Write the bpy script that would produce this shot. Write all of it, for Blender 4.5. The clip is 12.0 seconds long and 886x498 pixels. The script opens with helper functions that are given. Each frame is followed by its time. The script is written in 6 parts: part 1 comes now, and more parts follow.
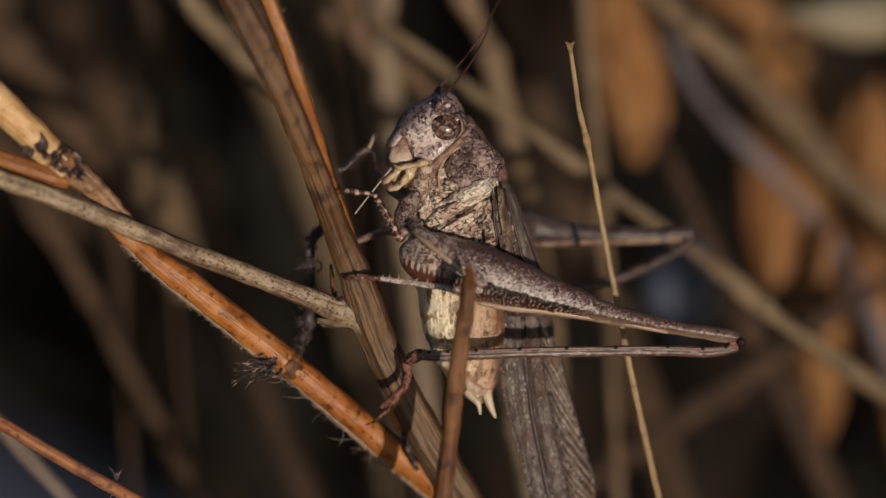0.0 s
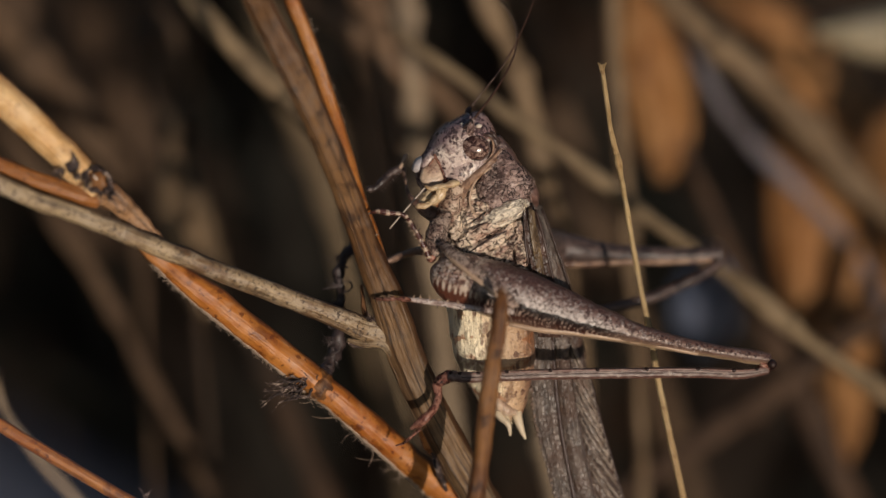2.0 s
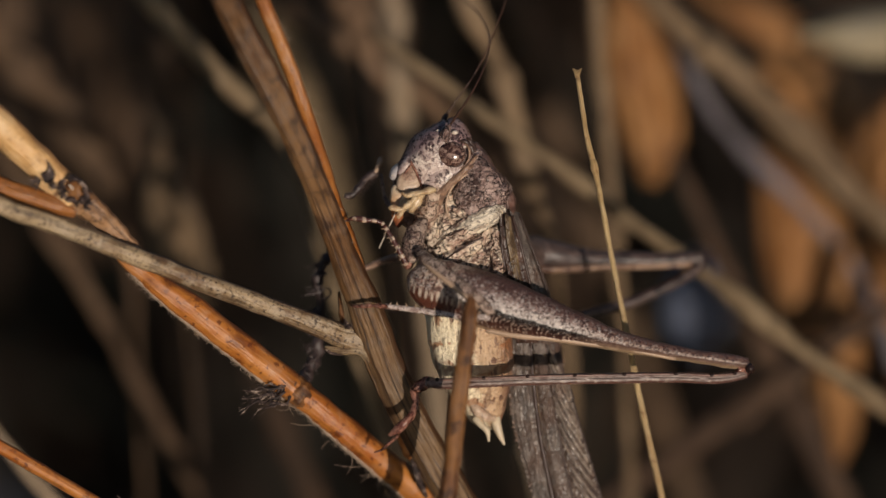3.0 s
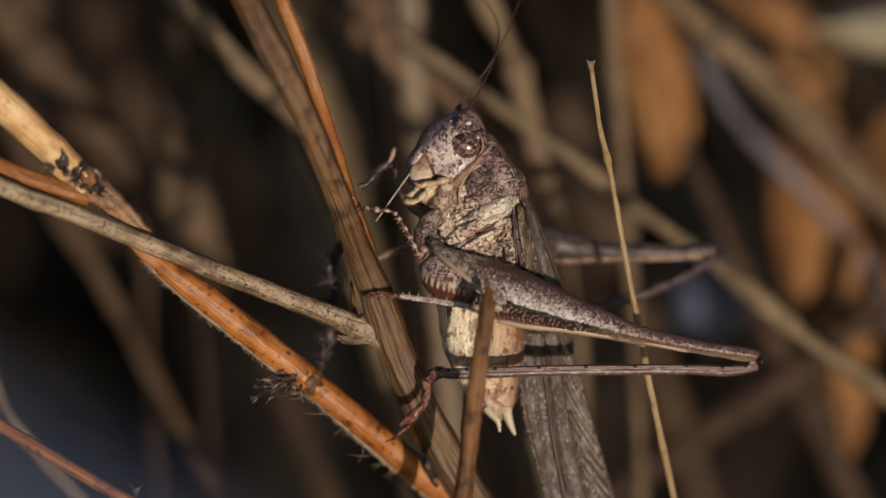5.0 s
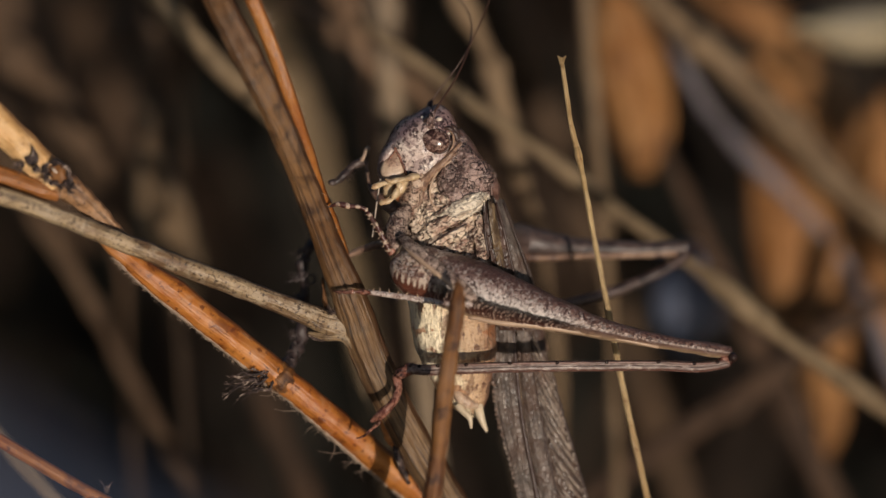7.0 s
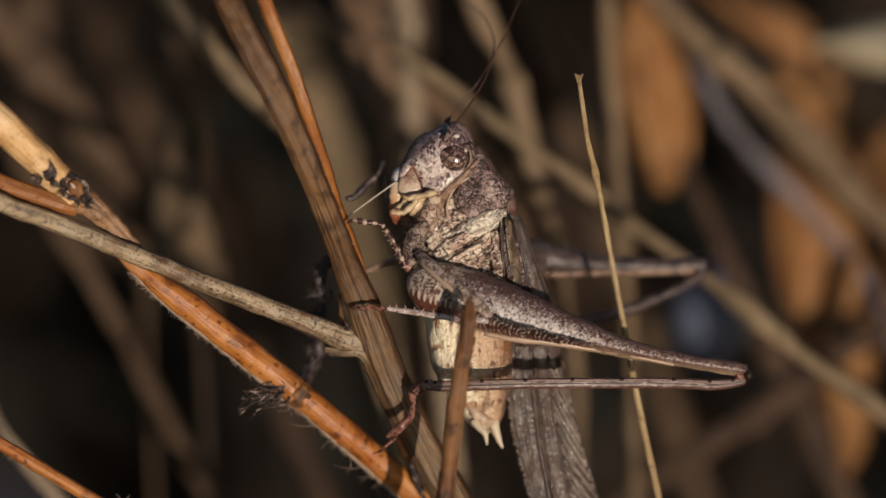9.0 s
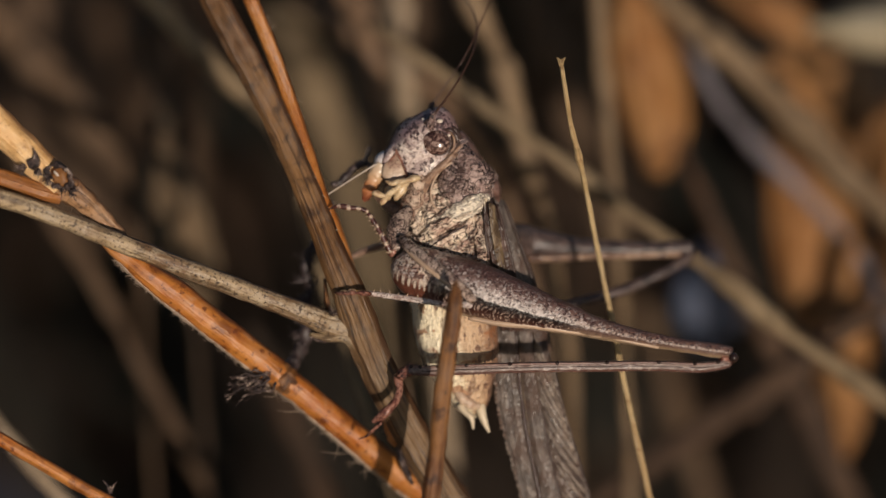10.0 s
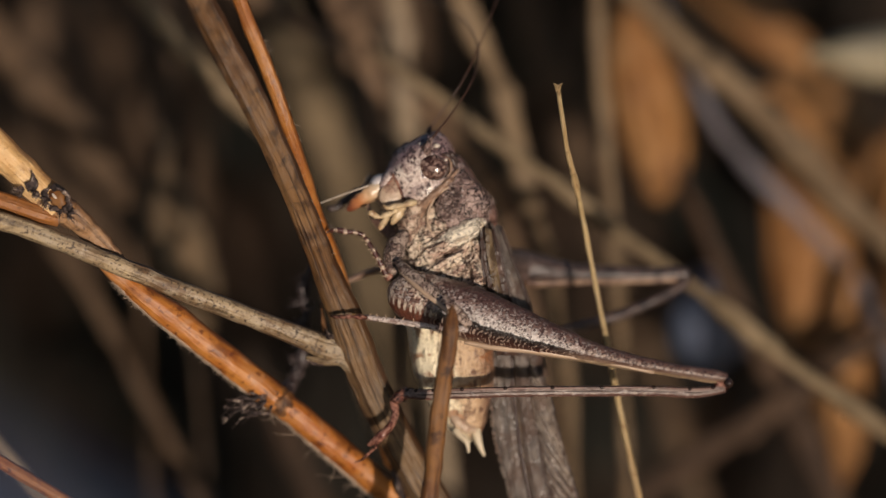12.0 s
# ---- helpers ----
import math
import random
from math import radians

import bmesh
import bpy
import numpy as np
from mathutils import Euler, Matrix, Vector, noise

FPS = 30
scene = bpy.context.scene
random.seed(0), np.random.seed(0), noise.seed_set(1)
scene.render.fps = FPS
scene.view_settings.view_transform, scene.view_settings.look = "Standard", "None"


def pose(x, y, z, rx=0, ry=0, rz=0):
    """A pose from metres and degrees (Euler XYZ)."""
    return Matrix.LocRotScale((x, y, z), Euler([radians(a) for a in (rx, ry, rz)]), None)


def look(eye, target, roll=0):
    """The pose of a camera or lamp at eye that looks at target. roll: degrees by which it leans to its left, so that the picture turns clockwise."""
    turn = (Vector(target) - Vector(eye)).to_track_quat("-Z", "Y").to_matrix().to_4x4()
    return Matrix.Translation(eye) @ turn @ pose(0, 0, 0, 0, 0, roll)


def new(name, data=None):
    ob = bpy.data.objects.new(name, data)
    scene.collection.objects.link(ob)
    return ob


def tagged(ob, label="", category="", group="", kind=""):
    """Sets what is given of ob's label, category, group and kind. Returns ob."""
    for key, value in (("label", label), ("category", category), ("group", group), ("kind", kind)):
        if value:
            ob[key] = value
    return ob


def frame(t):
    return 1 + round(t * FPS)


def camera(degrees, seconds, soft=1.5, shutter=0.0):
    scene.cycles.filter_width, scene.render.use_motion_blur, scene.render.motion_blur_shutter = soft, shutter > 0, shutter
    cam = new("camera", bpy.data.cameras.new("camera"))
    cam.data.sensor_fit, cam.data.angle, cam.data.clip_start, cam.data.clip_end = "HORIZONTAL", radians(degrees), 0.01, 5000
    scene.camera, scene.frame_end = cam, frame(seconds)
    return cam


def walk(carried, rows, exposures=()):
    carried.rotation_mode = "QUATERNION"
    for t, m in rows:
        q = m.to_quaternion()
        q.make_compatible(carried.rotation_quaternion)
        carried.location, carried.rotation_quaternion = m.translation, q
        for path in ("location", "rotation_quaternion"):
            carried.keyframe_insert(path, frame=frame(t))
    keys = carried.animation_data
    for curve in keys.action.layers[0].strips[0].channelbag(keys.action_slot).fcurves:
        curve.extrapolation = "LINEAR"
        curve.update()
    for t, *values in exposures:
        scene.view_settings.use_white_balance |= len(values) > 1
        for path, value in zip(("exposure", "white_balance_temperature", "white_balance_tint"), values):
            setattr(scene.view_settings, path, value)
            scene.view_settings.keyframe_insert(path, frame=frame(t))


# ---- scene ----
# All shapes are laid out in millimetres in a frame tilted with the view: x to the right, y away, z up.
BASE = Matrix.Translation((0, 0, 0.25)) @ pose(0, 0, 0, -35)


def aim(x, y, z, right, up, lean):
    """A camera at x, y, z millimetres, turned by degrees to the right, up and to its left side."""
    return BASE @ pose(x / 1000, y / 1000, z / 1000, 0, 0, -right) @ pose(0, 0, 0, 90 + up) @ pose(0, 0, 0, 0, 0, lean)


cam = camera(11.4, 12.0, soft=1.5)
cam.data.dof.use_dof = True
cam.data.dof.focus_distance = 0.2968
cam.data.dof.aperture_fstop = 13.0
cam.data.dof.aperture_blades = 0
walk(cam, [
    (0, aim(0.00, -300.00, 0.00, 0.000, 0.000, -0.000)),
    (0.5, aim(-0.62, -299.39, 1.11, 0.257, -0.226, -0.151)),
    (1, aim(-1.79, -299.44, 1.00, 0.323, -0.192, -0.217)),
    (1.5, aim(-2.74, -299.48, 1.48, 0.317, -0.194, 0.024)),
    (2, aim(-2.82, -299.16, 2.29, 0.145, -0.175, 0.218)),
    (2.5, aim(0.35, -299.34, 2.05, -0.312, -0.099, 0.010)),
    (3, aim(3.13, -299.59, 3.05, -0.704, -0.236, -0.184)),
    (5, aim(2.99, -300.20, 3.13, -0.837, -0.376, 0.289)),
    (5.5, aim(2.73, -300.31, 3.36, -0.779, -0.394, 0.320)),
    (6, aim(3.96, -300.13, 2.32, -0.836, -0.207, 0.291)),
    (6.5, aim(4.39, -299.97, 1.84, -0.902, -0.044, 0.370)),
    (7, aim(6.23, -299.61, 1.15, -1.088, -0.042, 0.205)),
    (9, aim(8.50, -300.47, 2.30, -1.737, -0.051, 0.530)),
    (9.5, aim(12.60, -300.53, 2.69, -2.416, -0.166, 0.395)),
    (10, aim(14.10, -300.64, 1.73, -2.607, -0.137, 0.051)),
    (10.5, aim(12.98, -301.00, 1.69, -2.616, 0.258, 0.280)),
    (11, aim(11.56, -301.02, 2.37, -2.546, 0.301, 0.608)),
    (11.5, aim(13.72, -301.10, 1.77, -2.719, 0.159, 0.543)),
    (12, aim(15.66, -301.60, 1.49, -2.851, 0.223, 0.347)),
], [(0, -0.80), (1.5, -0.75), (3.0, -0.67), (6.0, -0.62), (9.0, -0.54), (12.0, -0.50)])

# ---- light ----
SUN_FROM = BASE.to_3x3() @ Vector((0.36, -1.0, -0.28)).normalized()
sun = new("sun", bpy.data.lights.new("sun", "SUN"))
sun.data.energy, sun.data.angle, sun.data.color = 5.0, radians(0.55), (1.0, 0.872, 0.745)
sun.matrix_world = look((0, 0, 3), Vector((0, 0, 3)) - SUN_FROM)
world = bpy.data.worlds.new("sky")
scene.world = world
world.use_nodes = True
wn = world.node_tree.nodes
sky = wn.new("ShaderNodeTexSky")
sky.sky_type, sky.sun_disc = "NISHITA", False
sky.sun_elevation = math.asin(SUN_FROM.z)
sky.sun_rotation = math.atan2(SUN_FROM.x, SUN_FROM.y)
world.node_tree.links.new(sky.outputs[0], wn["Background"].inputs[0])
wn["Background"].inputs[1].default_value = 0.08


# ---- materials ----
class Nodes:
    """Short words for building one node material."""

    def __init__(self, name, rough=0.6, spec=0.4):
        self.mat = bpy.data.materials.new(name)
        self.mat.use_nodes = True
        self.t = self.mat.node_tree
        self.b = self.t.nodes["Principled BSDF"]
        self.b.inputs["Roughness"].default_value = rough
        self.b.inputs["Specular IOR Level"].default_value = spec
        tc = self.t.nodes.new("ShaderNodeTexCoord")
        self.obj, self.uv = tc.outputs["Object"], tc.outputs["UV"]

    def put(self, socket, value):
        if hasattr(value, "is_output"):
            self.t.links.new(value, socket)
        else:
            socket.default_value = value

    def scaled(self, src, sx, sy, sz):
        n = self.t.nodes.new("ShaderNodeMapping")
        n.inputs["Scale"].default_value = (sx, sy, sz)
        self.put(n.inputs["Vector"], src)
        return n.outputs[0]

    def turned(self, src, degrees):
        n = self.t.nodes.new("ShaderNodeMapping")
        n.inputs["Rotation"].default_value = (0, radians(degrees), 0)
        self.put(n.inputs["Vector"], src)
        return n.outputs[0]

    def noise(self, src, scale, detail=4.0, rough=0.6, twist=0.0):
        n = self.t.nodes.new("ShaderNodeTexNoise")
        n.inputs["Scale"].default_value, n.inputs["Detail"].default_value = scale, detail
        n.inputs["Roughness"].default_value, n.inputs["Distortion"].default_value = rough, twist
        self.put(n.inputs["Vector"], src)
        return n.outputs[0]

    def cells(self, src, scale, feature="F1"):
        n = self.t.nodes.new("ShaderNodeTexVoronoi")
        n.feature = feature
        n.inputs["Scale"].default_value = scale
        self.put(n.inputs["Vector"], src)
        return n.outputs["Distance"]

    def shaken(self, src, scale, amount):
        """The same coordinates, pushed about by a noise."""
        n = self.t.nodes.new("ShaderNodeTexNoise")
        n.inputs["Scale"].default_value, n.inputs["Detail"].default_value = scale, 2.0
        self.put(n.inputs["Vector"], src)
        v = self.t.nodes.new("ShaderNodeVectorMath")
        v.operation = "MULTIPLY_ADD"
        v.inputs[1].default_value = (amount,) * 3
        self.put(v.inputs[0], n.outputs["Color"])
        self.put(v.inputs[2], src)
        return v.outputs[0]

    def dashes(self, src, scale, size=0.25, share=0.6, soft=0.07):
        """Separate small marks, one in some of the cells of a jittered lattice."""
        n = self.t.nodes.new("ShaderNodeTexVoronoi")
        n.inputs["Scale"].default_value = scale
        self.put(n.inputs["Vector"], src)
        some = self.ramp(self.axis(n.outputs["Color"], 0), (share - 0.02, 1.0), (share + 0.02, 0.0))
        return self.sums("MULTIPLY", some, self.ramp(n.outputs["Distance"], (size, 1.0), (size + soft, 0.0)))

    def worms(self, src, scale, width=0.02, twist=1.2, detail=2.0):
        """Thin winding lines."""
        n = self.noise(src, scale, detail, 0.55, twist)
        return self.ramp(n, (0.5 - width * 1.8, 0.0), (0.5 - width, 1.0), (0.5 + width, 1.0), (0.5 + width * 1.8, 0.0))

    def near_spot(self, x, z, rx, rz, soft=0.5):
        """One inside an oval round x, z (millimetres in the body's own space), fading out over its rim."""
        dx = self.sums("DIVIDE", self.sums("SUBTRACT", self.sums("MULTIPLY", self.axis(self.obj, 0), 1000.0), x), rx)
        dz = self.sums("DIVIDE", self.sums("SUBTRACT", self.sums("MULTIPLY", self.axis(self.obj, 2), 1000.0), z), rz)
        d = self.sums("ADD", self.sums("MULTIPLY", dx, dx), self.sums("MULTIPLY", dz, dz))
        return self.ramp(d, (1.0 - soft, 1.0), (1.0, 0.0))

    def ramp(self, src, *stops):
        n = self.t.nodes.new("ShaderNodeValToRGB")
        el = n.color_ramp.elements
        while len(el) < len(stops):
            el.new(0.5)
        for e, (p, c) in zip(el, stops):
            e.position = p
            e.color = (*c, 1) if isinstance(c, tuple) else (c, c, c, 1)
        self.put(n.inputs[0], src)
        return n.outputs[0]

    def mix(self, fac, a, b, how="MIX"):
        n = self.t.nodes.new("ShaderNodeMix")
        n.data_type, n.blend_type = "RGBA", how
        self.put(n.inputs[0], fac)
        for socket, v in ((n.inputs[6], a), (n.inputs[7], b)):
            self.put(socket, (*v, 1) if isinstance(v, tuple) else v)
        return n.outputs[2]

    def axis(self, src, which):
        n = self.t.nodes.new("ShaderNodeSeparateXYZ")
        self.put(n.inputs[0], src)
        return n.outputs[which]

    def sums(self, how, a, b):
        n = self.t.nodes.new("ShaderNodeMath")
        n.operation = how
        self.put(n.inputs[0], a)
        self.put(n.inputs[1], b)
        return n.outputs[0]

    def done(self, colour, height=None, depth=0.00005, strength=0.6):
        self.put(self.b.inputs["Base Color"], (*colour, 1) if isinstance(colour, tuple) else colour)
        if height is not None:
            n = self.t.nodes.new("ShaderNodeBump")
            n.inputs["Strength"].default_value, n.inputs["Distance"].default_value = strength, depth
            self.put(n.inputs["Height"], height)
            self.put(self.b.inputs["Normal"], n.outputs[0])
        return self.mat


def stem_material(name, light, mid, dark, fibre=26.0, spots=0.5, rough=0.55, spot_size=1.2, ribs=0.5, patch=0.6, edge=None, spot_from=0.57, relief=0.7, grey_from=None):
    """Dry stalk: streaks along its length, broad weathered patches, dark specks, and stain and edge shade painted along
    both edges.
    """
    k = Nodes(name, rough, 0.35)
    streak = k.noise(k.scaled(k.uv, fibre, 0.6, 1), 1.0, 4, 0.6, 0.15)
    fine = k.noise(k.scaled(k.uv, fibre * 3.0, 5, 1), 1.0, 3, 0.6)
    mm = k.scaled(k.obj, 1000, 1000, 1000)
    blotch = k.noise(mm, 0.16, 4, 0.65, 0.5)
    grey = k.noise(mm, 0.45, 5, 0.7, 0.4)
    speck = k.noise(mm, 2.4 / spot_size, 3, 0.6, 0.3)
    col = k.mix(k.ramp(blotch, (0.42, 0.0), (0.56, 1.0)), mid, light)
    worn = tuple(0.78 * c + 0.22 * sum(light) / 3 for c in light)
    col = k.mix(k.ramp(grey, (0.52, 0.0), (0.64, patch)), col, worn)
    col = k.mix(k.ramp(grey, (0.36, patch), (0.47, 0.0)), col, tuple(c * 0.5 for c in mid))
    col = k.mix(k.ramp(fine, (0.46, 0.0), (0.62, 0.5)), col, light)
    col = k.mix(k.ramp(streak, (0.50, 0.0), (0.60, ribs)), col, dark)
    col = k.mix(k.ramp(speck, (spot_from, 0.0), (spot_from + 0.09, spots)), col, dark)
    if grey_from:
        run = k.sums("ADD", k.sums("MULTIPLY", k.axis(k.uv, 1), 0.2), k.sums("MULTIPLY", k.sums("SUBTRACT", blotch, 0.5), 0.25))
        weathered = k.mix(k.ramp(streak, (0.54, 0.0), (0.59, 0.75)), k.mix(k.ramp(fine, (0.4, 0.0), (0.6, 1.0)), (0.145, 0.085, 0.040), (0.225, 0.145, 0.078)), (0.038, 0.019, 0.010))
        col = k.mix(k.ramp(run, (grey_from - 0.12, 0.0), (grey_from + 0.12, 0.72)), col, weathered)
        turns = k.sums("ADD", k.sums("MULTIPLY", k.axis(k.uv, 0), 10.0), k.sums("MULTIPLY", k.noise(k.scaled(k.uv, 2.0, 0.5, 1), 1.0, 3), 2.0))
        rib = k.sums("SINE", k.sums("MULTIPLY", turns, 2 * math.pi), 0.0)
        rib = k.ramp(rib, (0.84, 0.0), (0.95, 0.8))
        gap = k.ramp(k.noise(k.scaled(k.uv, 6.0, 1.2, 1), 1.0, 3), (0.40, 0.15), (0.52, 1.0))
        col = k.mix(k.sums("MULTIPLY", rib, gap), col, dark)
    # Stain together with edge shade, put into the colour of both edges.
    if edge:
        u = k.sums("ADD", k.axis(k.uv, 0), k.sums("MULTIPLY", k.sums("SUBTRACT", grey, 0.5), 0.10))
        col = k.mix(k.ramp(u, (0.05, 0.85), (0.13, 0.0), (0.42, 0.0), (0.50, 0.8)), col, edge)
    h = k.sums("ADD", k.sums("MULTIPLY", k.ramp(streak, (0.42, 1.0), (0.58, 0.0)), 0.8), k.sums("ADD", fine, k.sums("MULTIPLY", speck, 0.5)))
    return k.done(col, h, 0.00012, relief)


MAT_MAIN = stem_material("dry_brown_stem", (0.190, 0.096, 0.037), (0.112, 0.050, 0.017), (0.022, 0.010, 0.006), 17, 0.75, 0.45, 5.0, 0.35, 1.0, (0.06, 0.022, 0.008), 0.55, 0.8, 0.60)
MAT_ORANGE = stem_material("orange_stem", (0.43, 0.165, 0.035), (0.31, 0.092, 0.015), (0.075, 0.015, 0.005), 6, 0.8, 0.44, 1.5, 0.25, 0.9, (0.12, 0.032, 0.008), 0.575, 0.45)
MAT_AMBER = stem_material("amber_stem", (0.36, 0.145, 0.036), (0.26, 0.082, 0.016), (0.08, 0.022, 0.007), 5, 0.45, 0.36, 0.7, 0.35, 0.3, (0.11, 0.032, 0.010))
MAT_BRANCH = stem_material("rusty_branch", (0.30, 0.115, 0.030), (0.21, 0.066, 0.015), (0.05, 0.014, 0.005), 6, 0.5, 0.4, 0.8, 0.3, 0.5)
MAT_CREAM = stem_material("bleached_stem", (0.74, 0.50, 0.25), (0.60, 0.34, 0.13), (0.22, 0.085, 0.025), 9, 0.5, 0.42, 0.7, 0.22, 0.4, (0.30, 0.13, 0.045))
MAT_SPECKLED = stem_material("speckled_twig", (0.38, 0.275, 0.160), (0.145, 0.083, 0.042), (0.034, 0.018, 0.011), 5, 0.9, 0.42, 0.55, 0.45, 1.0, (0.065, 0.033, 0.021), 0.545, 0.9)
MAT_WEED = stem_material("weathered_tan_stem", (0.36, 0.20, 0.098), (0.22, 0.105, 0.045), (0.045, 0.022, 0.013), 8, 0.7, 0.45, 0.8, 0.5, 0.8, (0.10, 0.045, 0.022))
MAT_STRAW = stem_material("straw", (0.50, 0.355, 0.175), (0.39, 0.25, 0.108), (0.14, 0.06, 0.02), 8, 0.5, 0.45, 1.0, 0.4, 0.4)
MAT_RUST = stem_material("rust_stem", (0.215, 0.092, 0.026), (0.115, 0.040, 0.010), (0.026, 0.009, 0.005), 8, 0.75, 0.55, 2.4, 0.6, 0.8)
MAT_TAN = stem_material("far_tan_stalk", (0.215, 0.143, 0.080), (0.155, 0.098, 0.052), (0.035, 0.019, 0.010), 8, 0.5, 0.8, 4.0, 0.5)
MAT_OLIVE = stem_material("far_pale_stalk", (0.250, 0.174, 0.098), (0.180, 0.122, 0.067), (0.05, 0.034, 0.016), 8, 0.5, 0.8, 4.0, 0.5)
# Far tan stalk darkened in its colour to stand for shade.
MAT_DUSK = stem_material("far_dusk_stalk", (0.075, 0.041, 0.022), (0.047, 0.025, 0.014), (0.013, 0.008, 0.006), 8, 0.5, 0.85, 4.0, 0.5)


def thicket_material():
    """Dead stems with their shade put into the colour, from blackish green to brown, one by one."""
    k = Nodes("thicket", 0.9, 0.2)
    each = k.t.nodes.new("ShaderNodeNewGeometry").outputs["Random Per Island"]
    n = k.noise(k.scaled(k.obj, 1000, 1000, 1000), 0.12, 4, 0.6)
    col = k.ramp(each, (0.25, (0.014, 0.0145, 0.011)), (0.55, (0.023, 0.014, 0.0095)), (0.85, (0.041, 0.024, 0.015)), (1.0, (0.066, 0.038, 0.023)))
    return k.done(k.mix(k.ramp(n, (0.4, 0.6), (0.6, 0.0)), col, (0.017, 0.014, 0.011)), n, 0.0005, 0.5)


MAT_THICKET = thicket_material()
MAT_ASH = stem_material("far_ash_stalk", (0.35, 0.255, 0.165), (0.265, 0.19, 0.118), (0.06, 0.04, 0.03), 8, 0.4, 0.8, 4.0, 0.4)
MAT_SLATE = stem_material("far_grey_stalk", (0.22, 0.195, 0.21), (0.155, 0.135, 0.147), (0.055, 0.045, 0.05), 8, 0.3, 0.8, 4.0, 0.4)
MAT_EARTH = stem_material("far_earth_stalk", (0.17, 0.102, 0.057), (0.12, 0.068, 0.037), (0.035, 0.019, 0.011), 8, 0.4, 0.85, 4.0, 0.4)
# Two more dark copies of the tan stalk, with shade in the colour.
MAT_SHADE_UMBER = stem_material("far_shade_umber_stalk", (0.11, 0.066, 0.036), (0.075, 0.042, 0.022), (0.025, 0.014, 0.008), 8, 0.5, 0.85, 4.0, 0.5)
MAT_DIM = stem_material("far_shade_dim_stalk", (0.070, 0.042, 0.023), (0.046, 0.026, 0.014), (0.014, 0.011, 0.007), 8, 0.5, 0.85, 4.0, 0.5)
# Tone of the leaf shapes added to lift the dark background.
MAT_ADDED_LEAF = stem_material("added_brown_leaf", (0.108, 0.064, 0.036), (0.080, 0.046, 0.025), (0.034, 0.020, 0.011), 6, 0.4, 0.8, 6.0, 0.3)
MAT_LEAF = stem_material("rust_leaf", (0.35, 0.168, 0.058), (0.24, 0.098, 0.026), (0.08, 0.025, 0.010), 6, 0.4, 0.7, 4.0, 0.4)
MAT_PALE_LEAF = stem_material("pale_leaf", (0.36, 0.30, 0.20), (0.29, 0.24, 0.15), (0.13, 0.10, 0.06), 6, 0.3, 0.75, 4.0, 0.3)
# Blue-grey leaf tone with the shade put into the colour.
MAT_SHADE_GREY = stem_material("shaded_leaf", (0.13, 0.15, 0.21), (0.095, 0.105, 0.15), (0.05, 0.05, 0.06), 6, 0.3, 0.6, 4.0, 0.3)
# Blue of skylit shade put into the colour of a grass blade.
MAT_SHADE_BLUE = stem_material("shade_blue_leaf", (0.034, 0.047, 0.085), (0.025, 0.033, 0.060), (0.014, 0.016, 0.026), 6, 0.3, 0.75, 4.0, 0.3)


def husk_material():
    k = Nodes("withered_husk", 0.7, 0.3)
    n = k.noise(k.scaled(k.obj, 1000, 1000, 1000), 1.6, 5, 0.7)
    col = k.ramp(n, (0.42, (0.020, 0.013, 0.012)), (0.54, (0.075, 0.048, 0.040)), (0.66, (0.40, 0.31, 0.25)))
    return k.done(col, n, 0.0001, 0.8)


def cuticle(name, pale, mid, dark, size=1.0, specks=0.8, pale_at=0.5, rough=0.38, relief=0.8, stretch=(1, 1, 1), slant=0.0, curls=0.7, dots=0.55, dot_size=1.0):
    """Mottled insect cuticle: pale ground, brown clouds, wriggling dark lines, black freckles and pits."""
    k = Nodes(name, rough, 0.5)
    mm = k.scaled(k.turned(k.obj, slant), *(1000 / size * v for v in stretch))
    dd = k.scaled(k.obj, *(1000 / dot_size,) * 3)
    cloud = k.noise(mm, 0.62, 4, 0.6, 0.5)
    curl = k.noise(mm, 1.25, 2, 0.5, 1.4)
    grain = k.noise(dd, 3.6, 4, 0.6, 0.5)
    pale_grain = k.noise(dd, 2.5, 2, 0.5)
    col = k.ramp(cloud, (pale_at - 0.12, dark), (pale_at - 0.01, mid), (pale_at + 0.09, pale))
    col = k.mix(k.ramp(pale_grain, (0.50, 0.0), (0.58, 0.6)), col, pale)
    col = k.mix(k.ramp(curl, (0.465, 0.0), (0.49, curls), (0.52, curls), (0.545, 0.0)), col, dark)
    some = k.ramp(k.noise(dd, 0.55, 3, 0.6, 0.4), (0.42, 0.15), (0.56, 1.0))
    col = k.mix(k.sums("MULTIPLY", some, k.ramp(grain, (dots, 0.0), (dots + 0.05, specks))), col, tuple(c * 0.35 for c in dark))
    h = k.sums("ADD", k.sums("MULTIPLY", k.ramp(curl, (0.44, 1.0), (0.505, 0.0), (0.57, 1.0)), min(1.0, curls * 1.4)), k.sums("ADD", pale_grain, k.sums("MULTIPLY", grain, -0.6)))
    return k.done(col, h, 0.00010 * size, relief)


